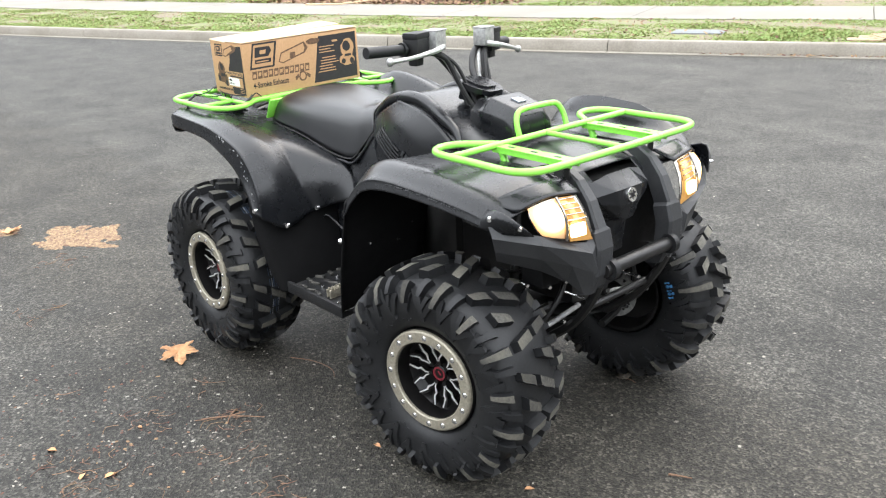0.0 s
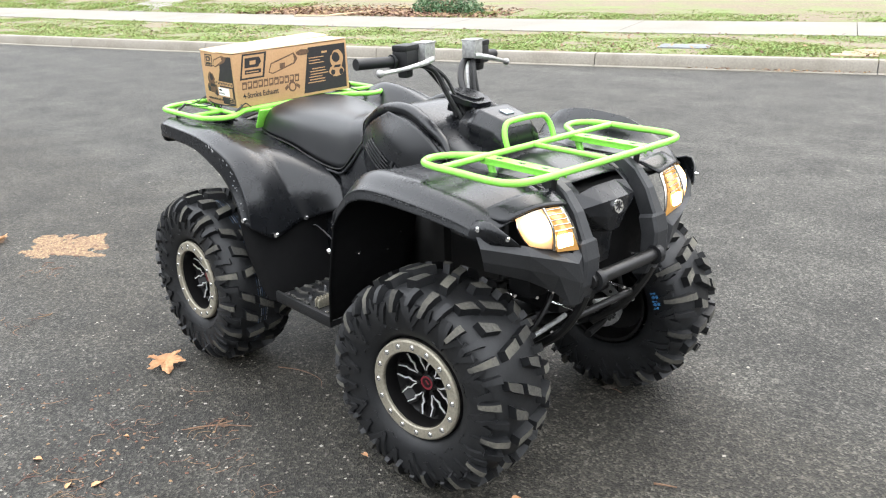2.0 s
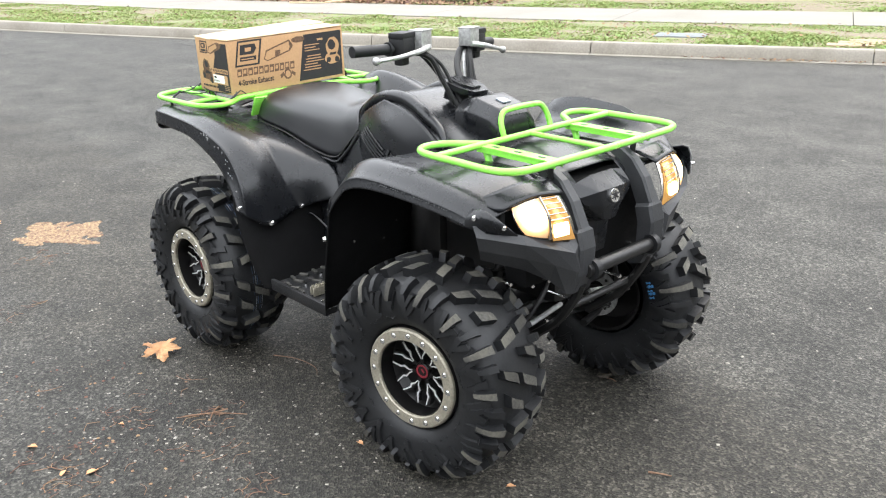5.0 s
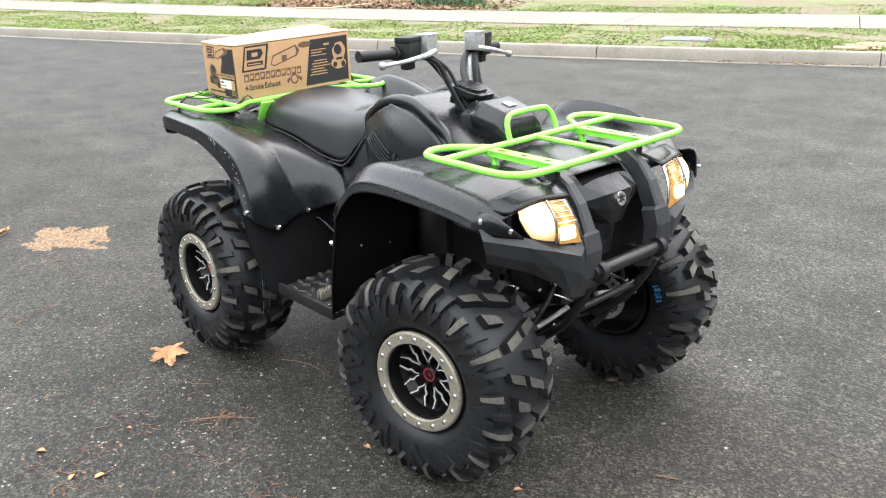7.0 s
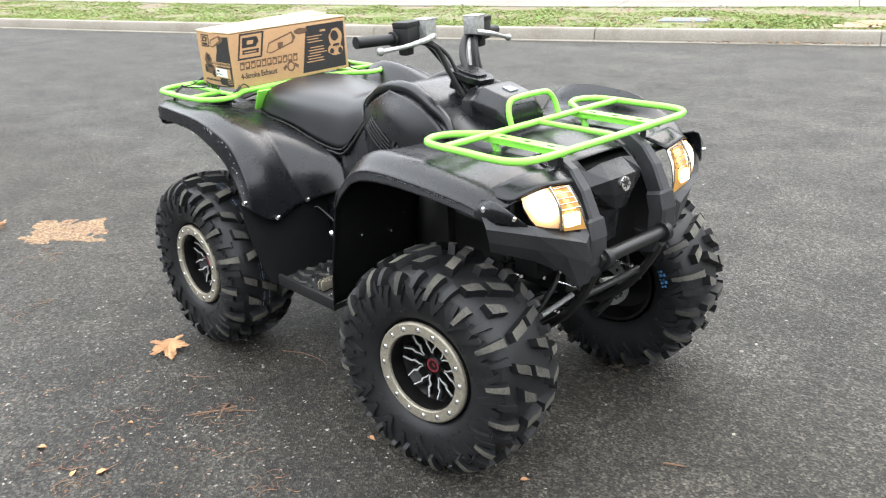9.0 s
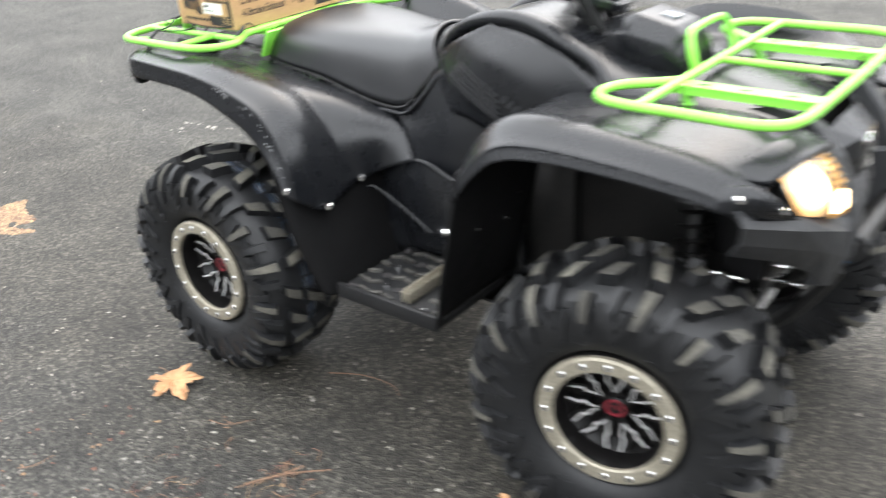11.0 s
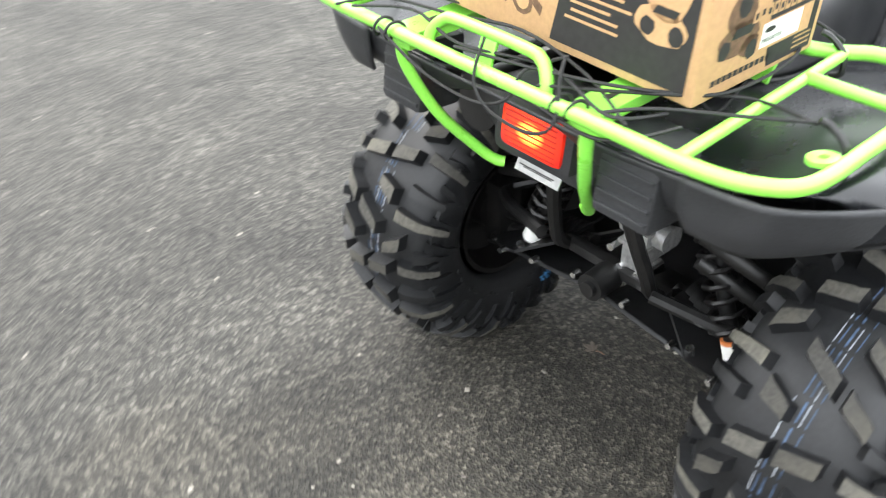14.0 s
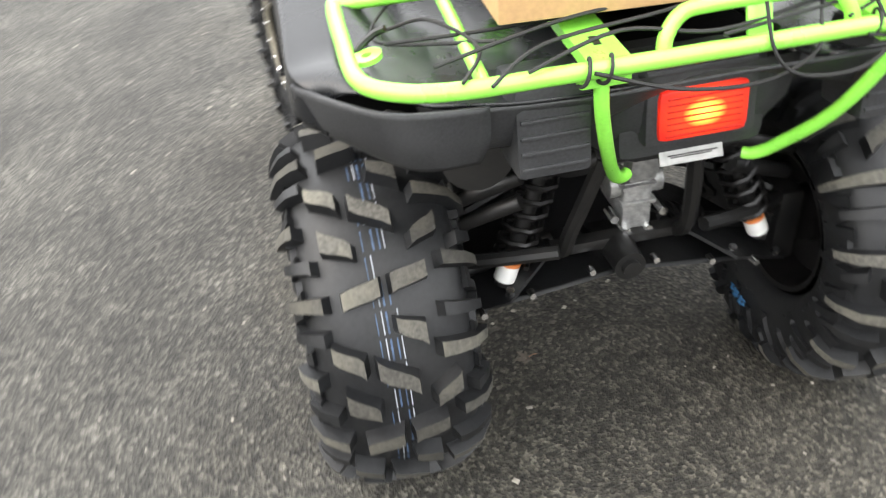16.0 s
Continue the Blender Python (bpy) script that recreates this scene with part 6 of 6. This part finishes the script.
# ---- carton on the rear rack ----
BOXM = pose(-0.828, 0.020, 0.9555, 1.2, 0, -2)
BX, BY, BZ = 0.262, 0.540, 0.208
carton = thing("cardboard_box", "brown printed cardboard exhaust carton lying on the rear rack", "cardboard box")
carton.matrix_world = BOXM
bm = bmesh.new()
block(bm, (0, 0, BZ / 2), (BX, BY, BZ), (0, 0, 0), 0.004)
part("carton_body", bm, CARD, carton)
bm = bmesh.new()
block(bm, (-BX / 4, 0, BZ + 0.0060), (BX / 2 - 0.001, BY + 0.004, 0.004), (1.0, 2.2, 0), 0.0012)
block(bm, (BX / 4, 0, BZ + 0.0035), (BX / 2 + 0.002, BY + 0.004, 0.004), (0, -0.6, 0), 0.0012)
part("lid_flap", bm, CARD_TOP, carton, "pale glossy top flaps")


def face_print(face, polys, material, name, label="", lift=0.0006):
    """Flat ink on a face of the carton. Each poly is in that face's own metres, from its lower left corner."""
    bm = bmesh.new()
    m = {"end": pose(-BX / 2, -BY / 2 - lift, 0, 90, 0, 0), "front": pose(BX / 2 + lift, -BY / 2, 0, 90, 0, 90), "rear": pose(-BX / 2 - lift, BY / 2, 0, 90, 0, -90)}[face]
    for poly in polys:
        bm.faces.new([bm.verts.new(m @ Vector((x if face == "end" else x * BY / 0.585, y, 0))) for x, y in poly])
    ob = part(name, bm, material, carton, label)
    return tagged(ob, kind="stuff") if len(polys) > 5 else ob


def rect(x, y, w, h, skew=0.0):
    return [(x, y), (x + w, y), (x + w + skew, y + h), (x + skew, y + h)]


def blob(x, y, rx, ry, n=14, seed=0):
    return [(x + rx * math.cos(a) * (1 + 0.25 * noise.noise((math.cos(a) * 2 + seed, math.sin(a) * 2, seed))), y + ry * math.sin(a) * (1 + 0.25 * noise.noise((math.cos(a) * 2, math.sin(a) * 2 + seed, 1)))) for a in np.linspace(0, 2 * math.pi, n, endpoint=False)]


def words(text, face, x, y, size, material, name, lift=0.0009, shear=0.0):
    cu = bpy.data.curves.new(name, "FONT")
    cu.body, cu.size, cu.shear = text, size, shear
    cu.offset = size * 0.02
    ob = new(name, cu)
    me = bpy.data.meshes.new_from_object(ob.evaluated_get(bpy.context.evaluated_depsgraph_get()))
    bpy.data.objects.remove(ob)
    me.materials.append(material)
    m = {"end": pose(-BX / 2, -BY / 2 - lift, 0, 90, 0, 0), "front": pose(BX / 2 + lift, -BY / 2, 0, 90, 0, 90), "rear": pose(-BX / 2 - lift, BY / 2, 0, 90, 0, -90)}[face]
    return part(name, me, None, carton, m=m @ pose(x, y, 0) @ Matrix.Diagonal((0.80, 1.05, 1, 1)))


for face in ("front", "rear"):
    # dark slanted panel, emblem, product picture, lettering blocks, seal
    face_print(face, [[(0.335, 0.012), (0.570, 0.012), (0.575, 0.195), (0.375, 0.195)]], INK, "dark_panel", "black slanted print panel")
    face_print(face, [rect(0.024, 0.106, 0.118, 0.098, 0.024)], INK, "emblem_frame", lift=0.0005)
    face_print(face, [rect(0.034, 0.113, 0.100, 0.084, 0.020)], CARD, "emblem_field", lift=0.0008)
    face_print(face, [[(0.052, 0.150), (0.118, 0.150), (0.135, 0.170), (0.128, 0.188), (0.058, 0.188)], rect(0.050, 0.126, 0.078, 0.016, 0.003)], INK, "emblem_shape", "plain emblem shape", 0.0011)
    face_print(face, [[(0.078, 0.161), (0.106, 0.161), (0.110, 0.176), (0.080, 0.176)], rect(0.058, 0.131, 0.060, 0.004)], CARD, "emblem_gap", lift=0.0014)
    face_print(face, [[(0.165, 0.120), (0.180, 0.155), (0.300, 0.185), (0.318, 0.160), (0.300, 0.140), (0.185, 0.112)]], INK_SOFT, "product_picture", lift=0.0006)
    face_print(face, [[(0.170, 0.122), (0.184, 0.150), (0.296, 0.178), (0.300, 0.158), (0.294, 0.145), (0.187, 0.117)]], CARD, "product_fill", lift=0.0009)
    face_print(face, [blob(0.345, 0.180, 0.035, 0.012, seed=3)], INK_SOFT, "product_end", lift=0.0011)
    face_print(face, [rect(0.222, 0.128, 0.026, 0.022, 0.003)], INK_SOFT, "product_clamp", lift=0.0011)
    face_print(face, [rect(0.030 + 0.0262 * k, 0.068, 0.022, 0.030, 0.003) for k in range(11)], INK_SOFT, "title_block", "outlined product title as plain blocks", 0.0006)
    face_print(face, [rect(0.034 + 0.0262 * k, 0.074 + 0.004 * (k % 2), 0.013, 0.014, 0.002) for k in range(11)], CARD, "title_gap", lift=0.0009)
    words("4-Stroke Exhaust", face, 0.028, 0.034, 0.029, INK, "lettering")
    face_print(face, [blob(0.278, 0.050, 0.020, 0.021, 18, 1), [(0.238, 0.050), (0.258, 0.062), (0.258, 0.048), (0.242, 0.036)], [(0.318, 0.050), (0.298, 0.062), (0.298, 0.048), (0.314, 0.036)]], INK_SOFT, "seal", "round seal with ribbons", 0.0006)
    face_print(face, [blob(0.278, 0.050, 0.013, 0.014, 18, 1)], CARD, "seal_field", lift=0.0009)
    face_print(face, [rect(0.360 + 0.006 * (k % 2) + 0.004 * k, 0.050 + 0.011 * k, 0.095 - 0.012 * (k % 3), 0.004, 0.001) for k in range(6)] + [rect(0.375, 0.128 + 0.011 * k, 0.08 - 0.02 * (k % 2), 0.0035) for k in range(3)] + [rect(0.445, 0.165, 0.03, 0.008)], CARD, "print_line", "pale lines of small print", 0.0010)
    face_print(face, [blob(0.525, 0.130, 0.036, 0.040, 16, 5), blob(0.520, 0.085, 0.042, 0.024, 16, 7)], CARD, "vehicle_picture", lift=0.0010)
    face_print(face, [blob(0.520, 0.140, 0.022, 0.022, 12, 2), blob(0.500, 0.080, 0.012, 0.012, 10, 4), blob(0.545, 0.078, 0.012, 0.013, 10, 6), rect(0.505, 0.098, 0.035, 0.010, 0.006)], INK, "vehicle_detail", lift=0.0013)

# end panel
face_print("end", [[(0.150, 0.008), (0.250, 0.008), (0.250, 0.198), (0.158, 0.192), (0.150, 0.140), (0.130, 0.100)]], INK, "dark_panel", "black print panel")
face_print("end", [rect(0.030, 0.150, 0.062, 0.048, 0.006)], INK, "emblem_frame", lift=0.0005)
face_print("end", [rect(0.035, 0.155, 0.052, 0.038, 0.005)], CARD, "emblem_field", lift=0.0008)
face_print("end", [[(0.044, 0.170), (0.076, 0.170), (0.084, 0.180), (0.080, 0.190), (0.046, 0.190)], rect(0.040, 0.157, 0.042, 0.009, 0.002)], INK, "emblem_shape", lift=0.0011)
face_print("end", [rect(0.054, 0.175, 0.016, 0.009, 0.001)], CARD, "emblem_gap", lift=0.0014)
face_print("end", [[(0.095, 0.155), (0.110, 0.180), (0.180, 0.200), (0.215, 0.192), (0.200, 0.176), (0.120, 0.150)]], INK_SOFT, "product_picture", lift=0.0009)
face_print("end", [[(0.102, 0.158), (0.114, 0.176), (0.172, 0.193), (0.180, 0.180), (0.120, 0.155)]], CARD, "product_fill", lift=0.0012)
face_print("end", [blob(0.070, 0.100, 0.030, 0.028, 14, 2), blob(0.072, 0.068, 0.042, 0.022, 16, 3), blob(0.100, 0.052, 0.022, 0.014, 12, 8)], INK_SOFT, "vehicle_picture", lift=0.0006)
face_print("end", [blob(0.045, 0.060, 0.012, 0.013, 10, 4), blob(0.105, 0.046, 0.013, 0.013, 10, 6), rect(0.055, 0.070, 0.04, 0.012, 0.008), blob(0.072, 0.108, 0.014, 0.014, 10, 9)], INK, "vehicle_detail", lift=0.0009)
face_print("end", [rect(0.095 + 0.0135 * k, 0.080, 0.0115, 0.017, 0.001) for k in range(11)], CARD, "title_block", "outlined product title as plain blocks", 0.0012)
face_print("end", [rect(0.098 + 0.0135 * k, 0.084 + 0.002 * (k % 2), 0.006, 0.008) for k in range(11)], INK, "title_gap", lift=0.0015)
face_print("end", [rect(0.115, 0.036, 0.120, 0.038)], CARD, "plain_field", lift=0.0011)
face_print("end", [rect(0.122, 0.040, 0.088, 0.032)], PAPER, "shipping_label", "white shipping label", 0.0014)
face_print("end", [blob(0.139, 0.062, 0.012, 0.004, 12, 1)] + [rect(0.125 + 0.005 * k, 0.046, 0.0025, 0.006) for k in range(9)], INK, "label_print", lift=0.0017)
face_print("end", [rect(0.030 + 0.0115 * k, 0.018, 0.009, 0.008) for k in range(11)], INK, "web_line", "web address as plain bars", 0.0006)
face_print("end", [rect(0.205, 0.016 + 0.007 * k, 0.04, 0.002) for k in range(3)], CARD, "print_line", lift=0.0010)

# elastic net over the rack
net = thing("bungee_net", "black elastic cargo net hooked loosely to the rear rack", "cargo net", at=(0.055, 0.022, 0))


def cord(pts, r=0.0023):
    bm = bmesh.new()
    tube(bm, pts, r, 6, 6)
    part("cord", bm, CORD, net)


z0 = RZ + 0.014
cord([(-1.108, -0.20, z0), (-1.07, -0.25, z0 + 0.01), (-1.00, -0.33, z0 + 0.004), (-0.965, -0.392, z0 + 0.008)])
cord([(-1.108, -0.10, z0), (-1.05, -0.22, z0 + 0.012), (-0.97, -0.28, z0 + 0.006), (-0.83, -0.285, z0 + 0.004), (-0.76, -0.262, z0 + 0.012)])
cord([(-1.108, 0.05, z0 + 0.004), (-1.095, -0.08, z0 + 0.012), (-1.075, -0.19, z0 + 0.02), (-1.02, -0.245, z0 + 0.01), (-0.94, -0.30, z0 - 0.006), (-0.965, -0.392, z0 + 0.006)])
cord([(-1.110, 0.27, z0), (-1.085, 0.16, z0 + 0.018), (-1.100, 0.05, z0 + 0.006), (-1.085, -0.10, z0 + 0.016), (-1.108, -0.21, z0), (-1.06, -0.26, z0 + 0.004)])
cord([(-1.112, 0.31, z0 - 0.008), (-1.070, 0.24, z0 + 0.01), (-1.060, 0.10, z0 + 0.02), (-1.050, -0.02, z0 + 0.03), (-1.06, -0.14, z0 + 0.01), (-1.112, -0.24, z0)])
cord([(-1.118, 0.20, z0 - 0.01), (-1.122, 0.10, z0 - 0.045), (-1.120, 0.00, z0 - 0.055), (-1.118, -0.06, z0 - 0.03), (-1.100, -0.07, z0 + 0.006), (-1.05, -0.10, z0 + 0.02)])
cord([(-1.120, -0.12, z0 - 0.02), (-1.116, -0.19, z0 - 0.032), (-1.112, -0.245, z0 - 0.016), (-1.075, -0.29, z0 + 0.004)])
cord([(-1.108, 0.34, z0), (-1.02, 0.30, z0 - 0.004), (-0.94, 0.34, z0 + 0.004), (-0.955, 0.392, z0 + 0.006)])
cord([(-1.02, 0.28, z0), (-0.90, 0.40, z0 - 0.03), (-0.80, 0.36, z0 - 0.02), (-0.76, 0.275, z0 + 0.008)])
cord([(-0.99, -0.255, z0 - 0.002), (-0.95, -0.262, z0 - 0.035), (-0.90, -0.268, z0 - 0.002)])
cord([(-0.715, -0.30, z0), (-0.73, -0.262, z0 + 0.02), (-0.725, -0.24, z0 + 0.004)])
cord([(-1.100, 0.000, z0 + 0.030), (-1.125, -0.005, z0 - 0.020), (-1.130, -0.040, z0 - 0.050), (-1.130, -0.110, z0 - 0.055), (-1.125, -0.145, z0 - 0.030), (-1.100, -0.130, z0 + 0.020), (-1.080, -0.120, z0 + 0.036)])
cord([(-1.060, 0.36, z0), (-1.020, 0.20, z0 + 0.012), (-0.990, 0.05, z0 + 0.006), (-0.985, -0.10, z0 + 0.004)])
cord([(-0.980, 0.40, z0), (-0.970, 0.25, z0 - 0.008), (-0.985, 0.05, z0 + 0.004)])
for x, y in ((-1.105, -0.17), (-1.105, 0.17)):
    a = 0.0145
    cord([(x + a * math.cos(k), y + 0.004 * k, RZ + a * math.sin(k)) for k in np.linspace(0, 11, 18)])
for x, y, s in ((-0.965, -0.395, 1), (-0.965, 0.395, -1), (-0.735, -0.275, 1)):
    bm = bmesh.new()
    tube(bm, [(x, y, z0 + 0.012), (x + 0.006, y - 0.012 * s, z0 + 0.006), (x + 0.004, y - 0.034 * s, z0 - 0.01), (x, y - 0.040 * s, z0 - 0.035), (x - 0.004, y - 0.026 * s, z0 - 0.042)], 0.0045, 7, 5)
    part("hook", bm, STEEL_BLACK, net, "black wire hook")

# ---- litter on the road ----
def maple_leaf(name, x, y, size, turn, label, material=LEAF, lean=0):
    outline, n = [], 5
    for k in range(-2, 3):
        a = radians(90 + 52 * k)
        r = size * (1.0, 0.85, 0.6)[abs(k)]
        for da, f in ((-22, 0.52), (-15, 0.74), (-10, 0.70), (-5, 0.88), (0, 1.0), (6, 0.84), (10, 0.72), (16, 0.70), (23, 0.50)):
            outline.append((r * f * math.cos(a + radians(da)), r * f * math.sin(a + radians(da))))
    outline.append((-0.04 * size, -0.2 * size))
    outline = outline[::-1]
    bm = bmesh.new()
    c = bm.verts.new((0, 0, 0.006))
    vs = [bm.verts.new((px, py, 0.008 + 0.02 * size / 0.07 * abs(noise.noise((px * 30, py * 30, size))) + 0.10 * abs(px + 0.3 * py) + 0.14 * math.hypot(px, py))) for px, py in outline]
    for i in range(len(vs)):
        bm.faces.new((c, vs[i], vs[(i + 1) % len(vs)]))
    bmesh.ops.transform(bm, matrix=pose(x, y, 0) @ pose(0, 0, 0, lean, lean, 0) @ pose(0, 0, 0, 4, -5, turn), verts=bm.verts)
    drop = min(v.co.z for v in bm.verts) - 0.003
    bmesh.ops.translate(bm, vec=(0, 0, -drop), verts=bm.verts)
    ob = thing(name, label, "leaf", "fallen leaves")
    part("blade", bm, material, ob, thick=0.0012)
    bm = bmesh.new()
    m = pose(x, y, 0, 0, 0, turn)
    tube(bm, [m @ Vector((0, 0, 0.006 - drop)), m @ Vector((0.01 * size, -0.5 * size, 0.010)), m @ Vector((0.12 * size, -0.95 * size, 0.004))], 0.0014, 5, 4)
    part("stalk", bm, TWIG, ob)
    return ob


maple_leaf("maple_leaf", -0.715, -0.695, 0.112, 250, "curled orange-brown maple leaf lying on the asphalt", LEAF, 16)
maple_leaf("maple_leaf", 0.692, 0.325, 0.045, 80, "small dull brown leaf on the asphalt", DULL_LEAF)
maple_leaf("maple_leaf", -0.54, 0.143, 0.030, 10, "small dull brown leaf on the asphalt", DULL_LEAF)
maple_leaf("maple_leaf", -2.86, -0.66, 0.09, 20, "pale brown leaf beside the crumbs")


def twig(pts, r, label="thin brown dry twig lying on the asphalt"):
    bm = bmesh.new()
    tube(bm, [(x, y, max(r * 0.8, z)) for x, y, z in pts], [r, r * 0.5], 6, 4)
    solid("twig", bm, TWIG, label, "twig", "fallen twigs")


twig([(-0.19, -0.88, 0.004), (-0.13, -0.80, 0.008), (-0.045, -0.72, 0.004)], 0.003)
twig([(-0.16, -0.76, 0.004), (-0.13, -0.80, 0.012), (-0.10, -0.83, 0.004)], 0.0035)
twig([(-0.10, -0.76, 0.02), (-0.13, -0.80, 0.010), (-0.17, -0.85, 0.004), (-0.20, -0.90, 0.004)], 0.0025)
twig([(-0.35, -0.41, 0.003), (-0.25, -0.37, 0.008), (-0.15, -0.36, 0.006), (-0.10, -0.385, 0.003)], 0.002)
twig([(1.12, -0.06, 0.003), (1.15, -0.05, 0.007), (1.18, -0.03, 0.003)], 0.0035)
for k in range(9):
    x, y, a, L = rng.uniform(-0.75, 0.15), rng.uniform(-1.25, -0.72), rng.uniform(0, 6.28), rng.uniform(0.02, 0.07)
    twig([(x, y, 0.003), (x + L * math.cos(a), y + L * math.sin(a), 0.006), (x + 2 * L * math.cos(a + 0.4), y + 2 * L * math.sin(a + 0.4), 0.003)], rng.uniform(0.0009, 0.0016))


def scrap(x, y, size, turn):
    bm = bmesh.new()
    skin(bm, [[(-size, -0.35 * size, 0.004), (-size * 0.9, 0.1 * size, 0.002), (-0.8 * size, 0.4 * size, 0.006)],
              [(0, -0.6 * size, 0.010), (0.1 * size, 0, 0.003), (0, 0.55 * size, 0.009)],
              [(size, -0.2 * size, 0.012), (1.1 * size, 0.1 * size, 0.006), (0.9 * size, 0.25 * size, 0.004)]], 4, 4)
    bmesh.ops.transform(bm, matrix=pose(x, y, 0, 0, 0, turn), verts=bm.verts)
    ob = solid("leaf_scrap", bm, LEAF, "small curled orange-brown scrap of leaf on asphalt", "leaf", "leaf scraps")
    s = ob.modifiers.new("thickness", "SOLIDIFY")
    s.thickness = 0.001


for x, y, size, turn in ((-0.379, -1.312, 0.018, 20), (-0.103, -1.235, 0.018, 70), (0.374, -0.563, 0.016, -10), (0.872, -0.399, 0.014, 30), (-0.30, -1.05, 0.012, 10), (-0.16, -1.30, 0.014, 120)):
    scrap(x, y, size, turn)


def needles(x, y, spread, n):
    bm = bmesh.new()
    for _ in range(n):
        a, L = rng.uniform(0, 6.28), rng.uniform(0.015, 0.05)
        px, py = x + rng.normal(0, spread), y + rng.normal(0, spread)
        z = rng.uniform(0.002, 0.008)
        tube(bm, [(px, py, 0.002), (px + L * math.cos(a), py + L * math.sin(a), z), (px + 1.6 * L * math.cos(a + 0.5), py + 1.6 * L * math.sin(a + 0.5), 0.002)], rng.uniform(0.0006, 0.0013), 4, 2)
    tagged(new("dry_needles", mesh_of("dry_needles", bm, NEEDLE)), "tangle of reddish dry needles on the asphalt", "needles", kind="stuff")


for x, y, spread, n in ((-0.249, -1.292, 0.05, 16), (-0.095, -1.275, 0.04, 16), (-0.321, -1.044, 0.05, 9), (0.329, -0.908, 0.035, 14), (-0.13, -0.80, 0.03, 14), (-2.20, -0.60, 0.08, 16), (-1.6, -0.95, 0.05, 10), (0.02, -1.0, 0.10, 8), (-0.34, -0.92, 0.06, 6)):
    needles(x, y, spread, n)


def crumbs(name, centre, rx, ry, n, size, material, label, category, turn=0.0, square=False):
    verts, faces = [], []
    for _ in range(n):
        a, r = rng.uniform(0, 6.28), rng.uniform(0, 1) ** 0.7
        px, py = rx * r * math.cos(a), ry * r * math.sin(a)
        if square:
            px, py = rng.uniform(-1, 1), rng.uniform(-1, 1)
            if max(abs(px), abs(py)) > 0.86 + 0.5 * noise.noise((px * 2.6, py * 2.6, 5)) or noise.noise((px * 4, py * 4, 1)) < -0.42:
                continue
            px, py = rx * px + 0.05 * py, ry * py
        x = centre[0] + px * math.cos(turn) - py * math.sin(turn)
        y = centre[1] + px * math.sin(turn) + py * math.cos(turn)
        s = size * rng.uniform(0.35, 1.3)
        m = pose(x, y, 0, 0, 0, rng.uniform(0, 360)) @ Matrix.Diagonal((s, s * rng.uniform(0.4, 0.9), s * rng.uniform(0.2, 0.5), 1))
        k = len(verts)
        verts += [tuple(m @ Vector(p)) for p in ((-1, -0.8, 0), (1, -1, 0), (0.9, 0.8, 0), (-0.8, 1, 0), (-0.6, -0.5, 1), (0.6, -0.6, 0.9), (0.5, 0.5, 1.1), (-0.5, 0.6, 0.8))]
        faces += [(k + 4, k + 5, k + 6, k + 7), (k, k + 1, k + 5, k + 4), (k + 1, k + 2, k + 6, k + 5), (k + 2, k + 3, k + 7, k + 6), (k + 3, k, k + 4, k + 7)]
    me = bpy.data.meshes.new(name)
    me.from_pydata(verts, [], faces)
    me.materials.append(material)
    return tagged(new(name, me), label, category, kind="stuff")


crumbs("wood_crumbs", (-2.49, -0.40), 0.20, 0.235, 5200, 0.0085, CRUMB, "patch of tan crumbled wood on the asphalt", "crumbs", -0.55, True)
crumbs("leaf_crumbs", (-2.95, -0.74), 0.16, 0.08, 300, 0.012, CRUMB, "tan crumbs beside a leaf on the asphalt", "crumbs", 1.0)
crumbs("pale_crumbs", (-2.30, 1.13), 0.62, 0.16, 75, 0.013, CHIP, "trail of pale crumbs on the asphalt", "crumbs", 0.45)
crumbs("tan_crumbs", (-1.95, 1.28), 0.34, 0.12, 45, 0.012, CRUMB, "tan wood crumbs at the end of the pale trail", "crumbs", 0.45)
crumbs("road_pebbles", (-0.2, 0.2), 4.5, 4.0, 700, 0.006, PEBBLE, "loose pale pebbles scattered on the road", "pebbles")
crumbs("near_grit", (-0.1, -0.9), 1.4, 0.8, 700, 0.0045, PEBBLE, "fine grit and small stones on the road", "pebbles")
crumbs("gravel_chips", (-0.5, -0.9), 1.8, 0.9, 36, 0.0065, CHIP, "white stone chips scattered on the road", "pebbles")
crumbs("leaf_dust", (-0.25, -1.15), 0.75, 0.45, 220, 0.005, NEEDLE, "fine brown leaf crumbs on the road", "leaf crumbs")
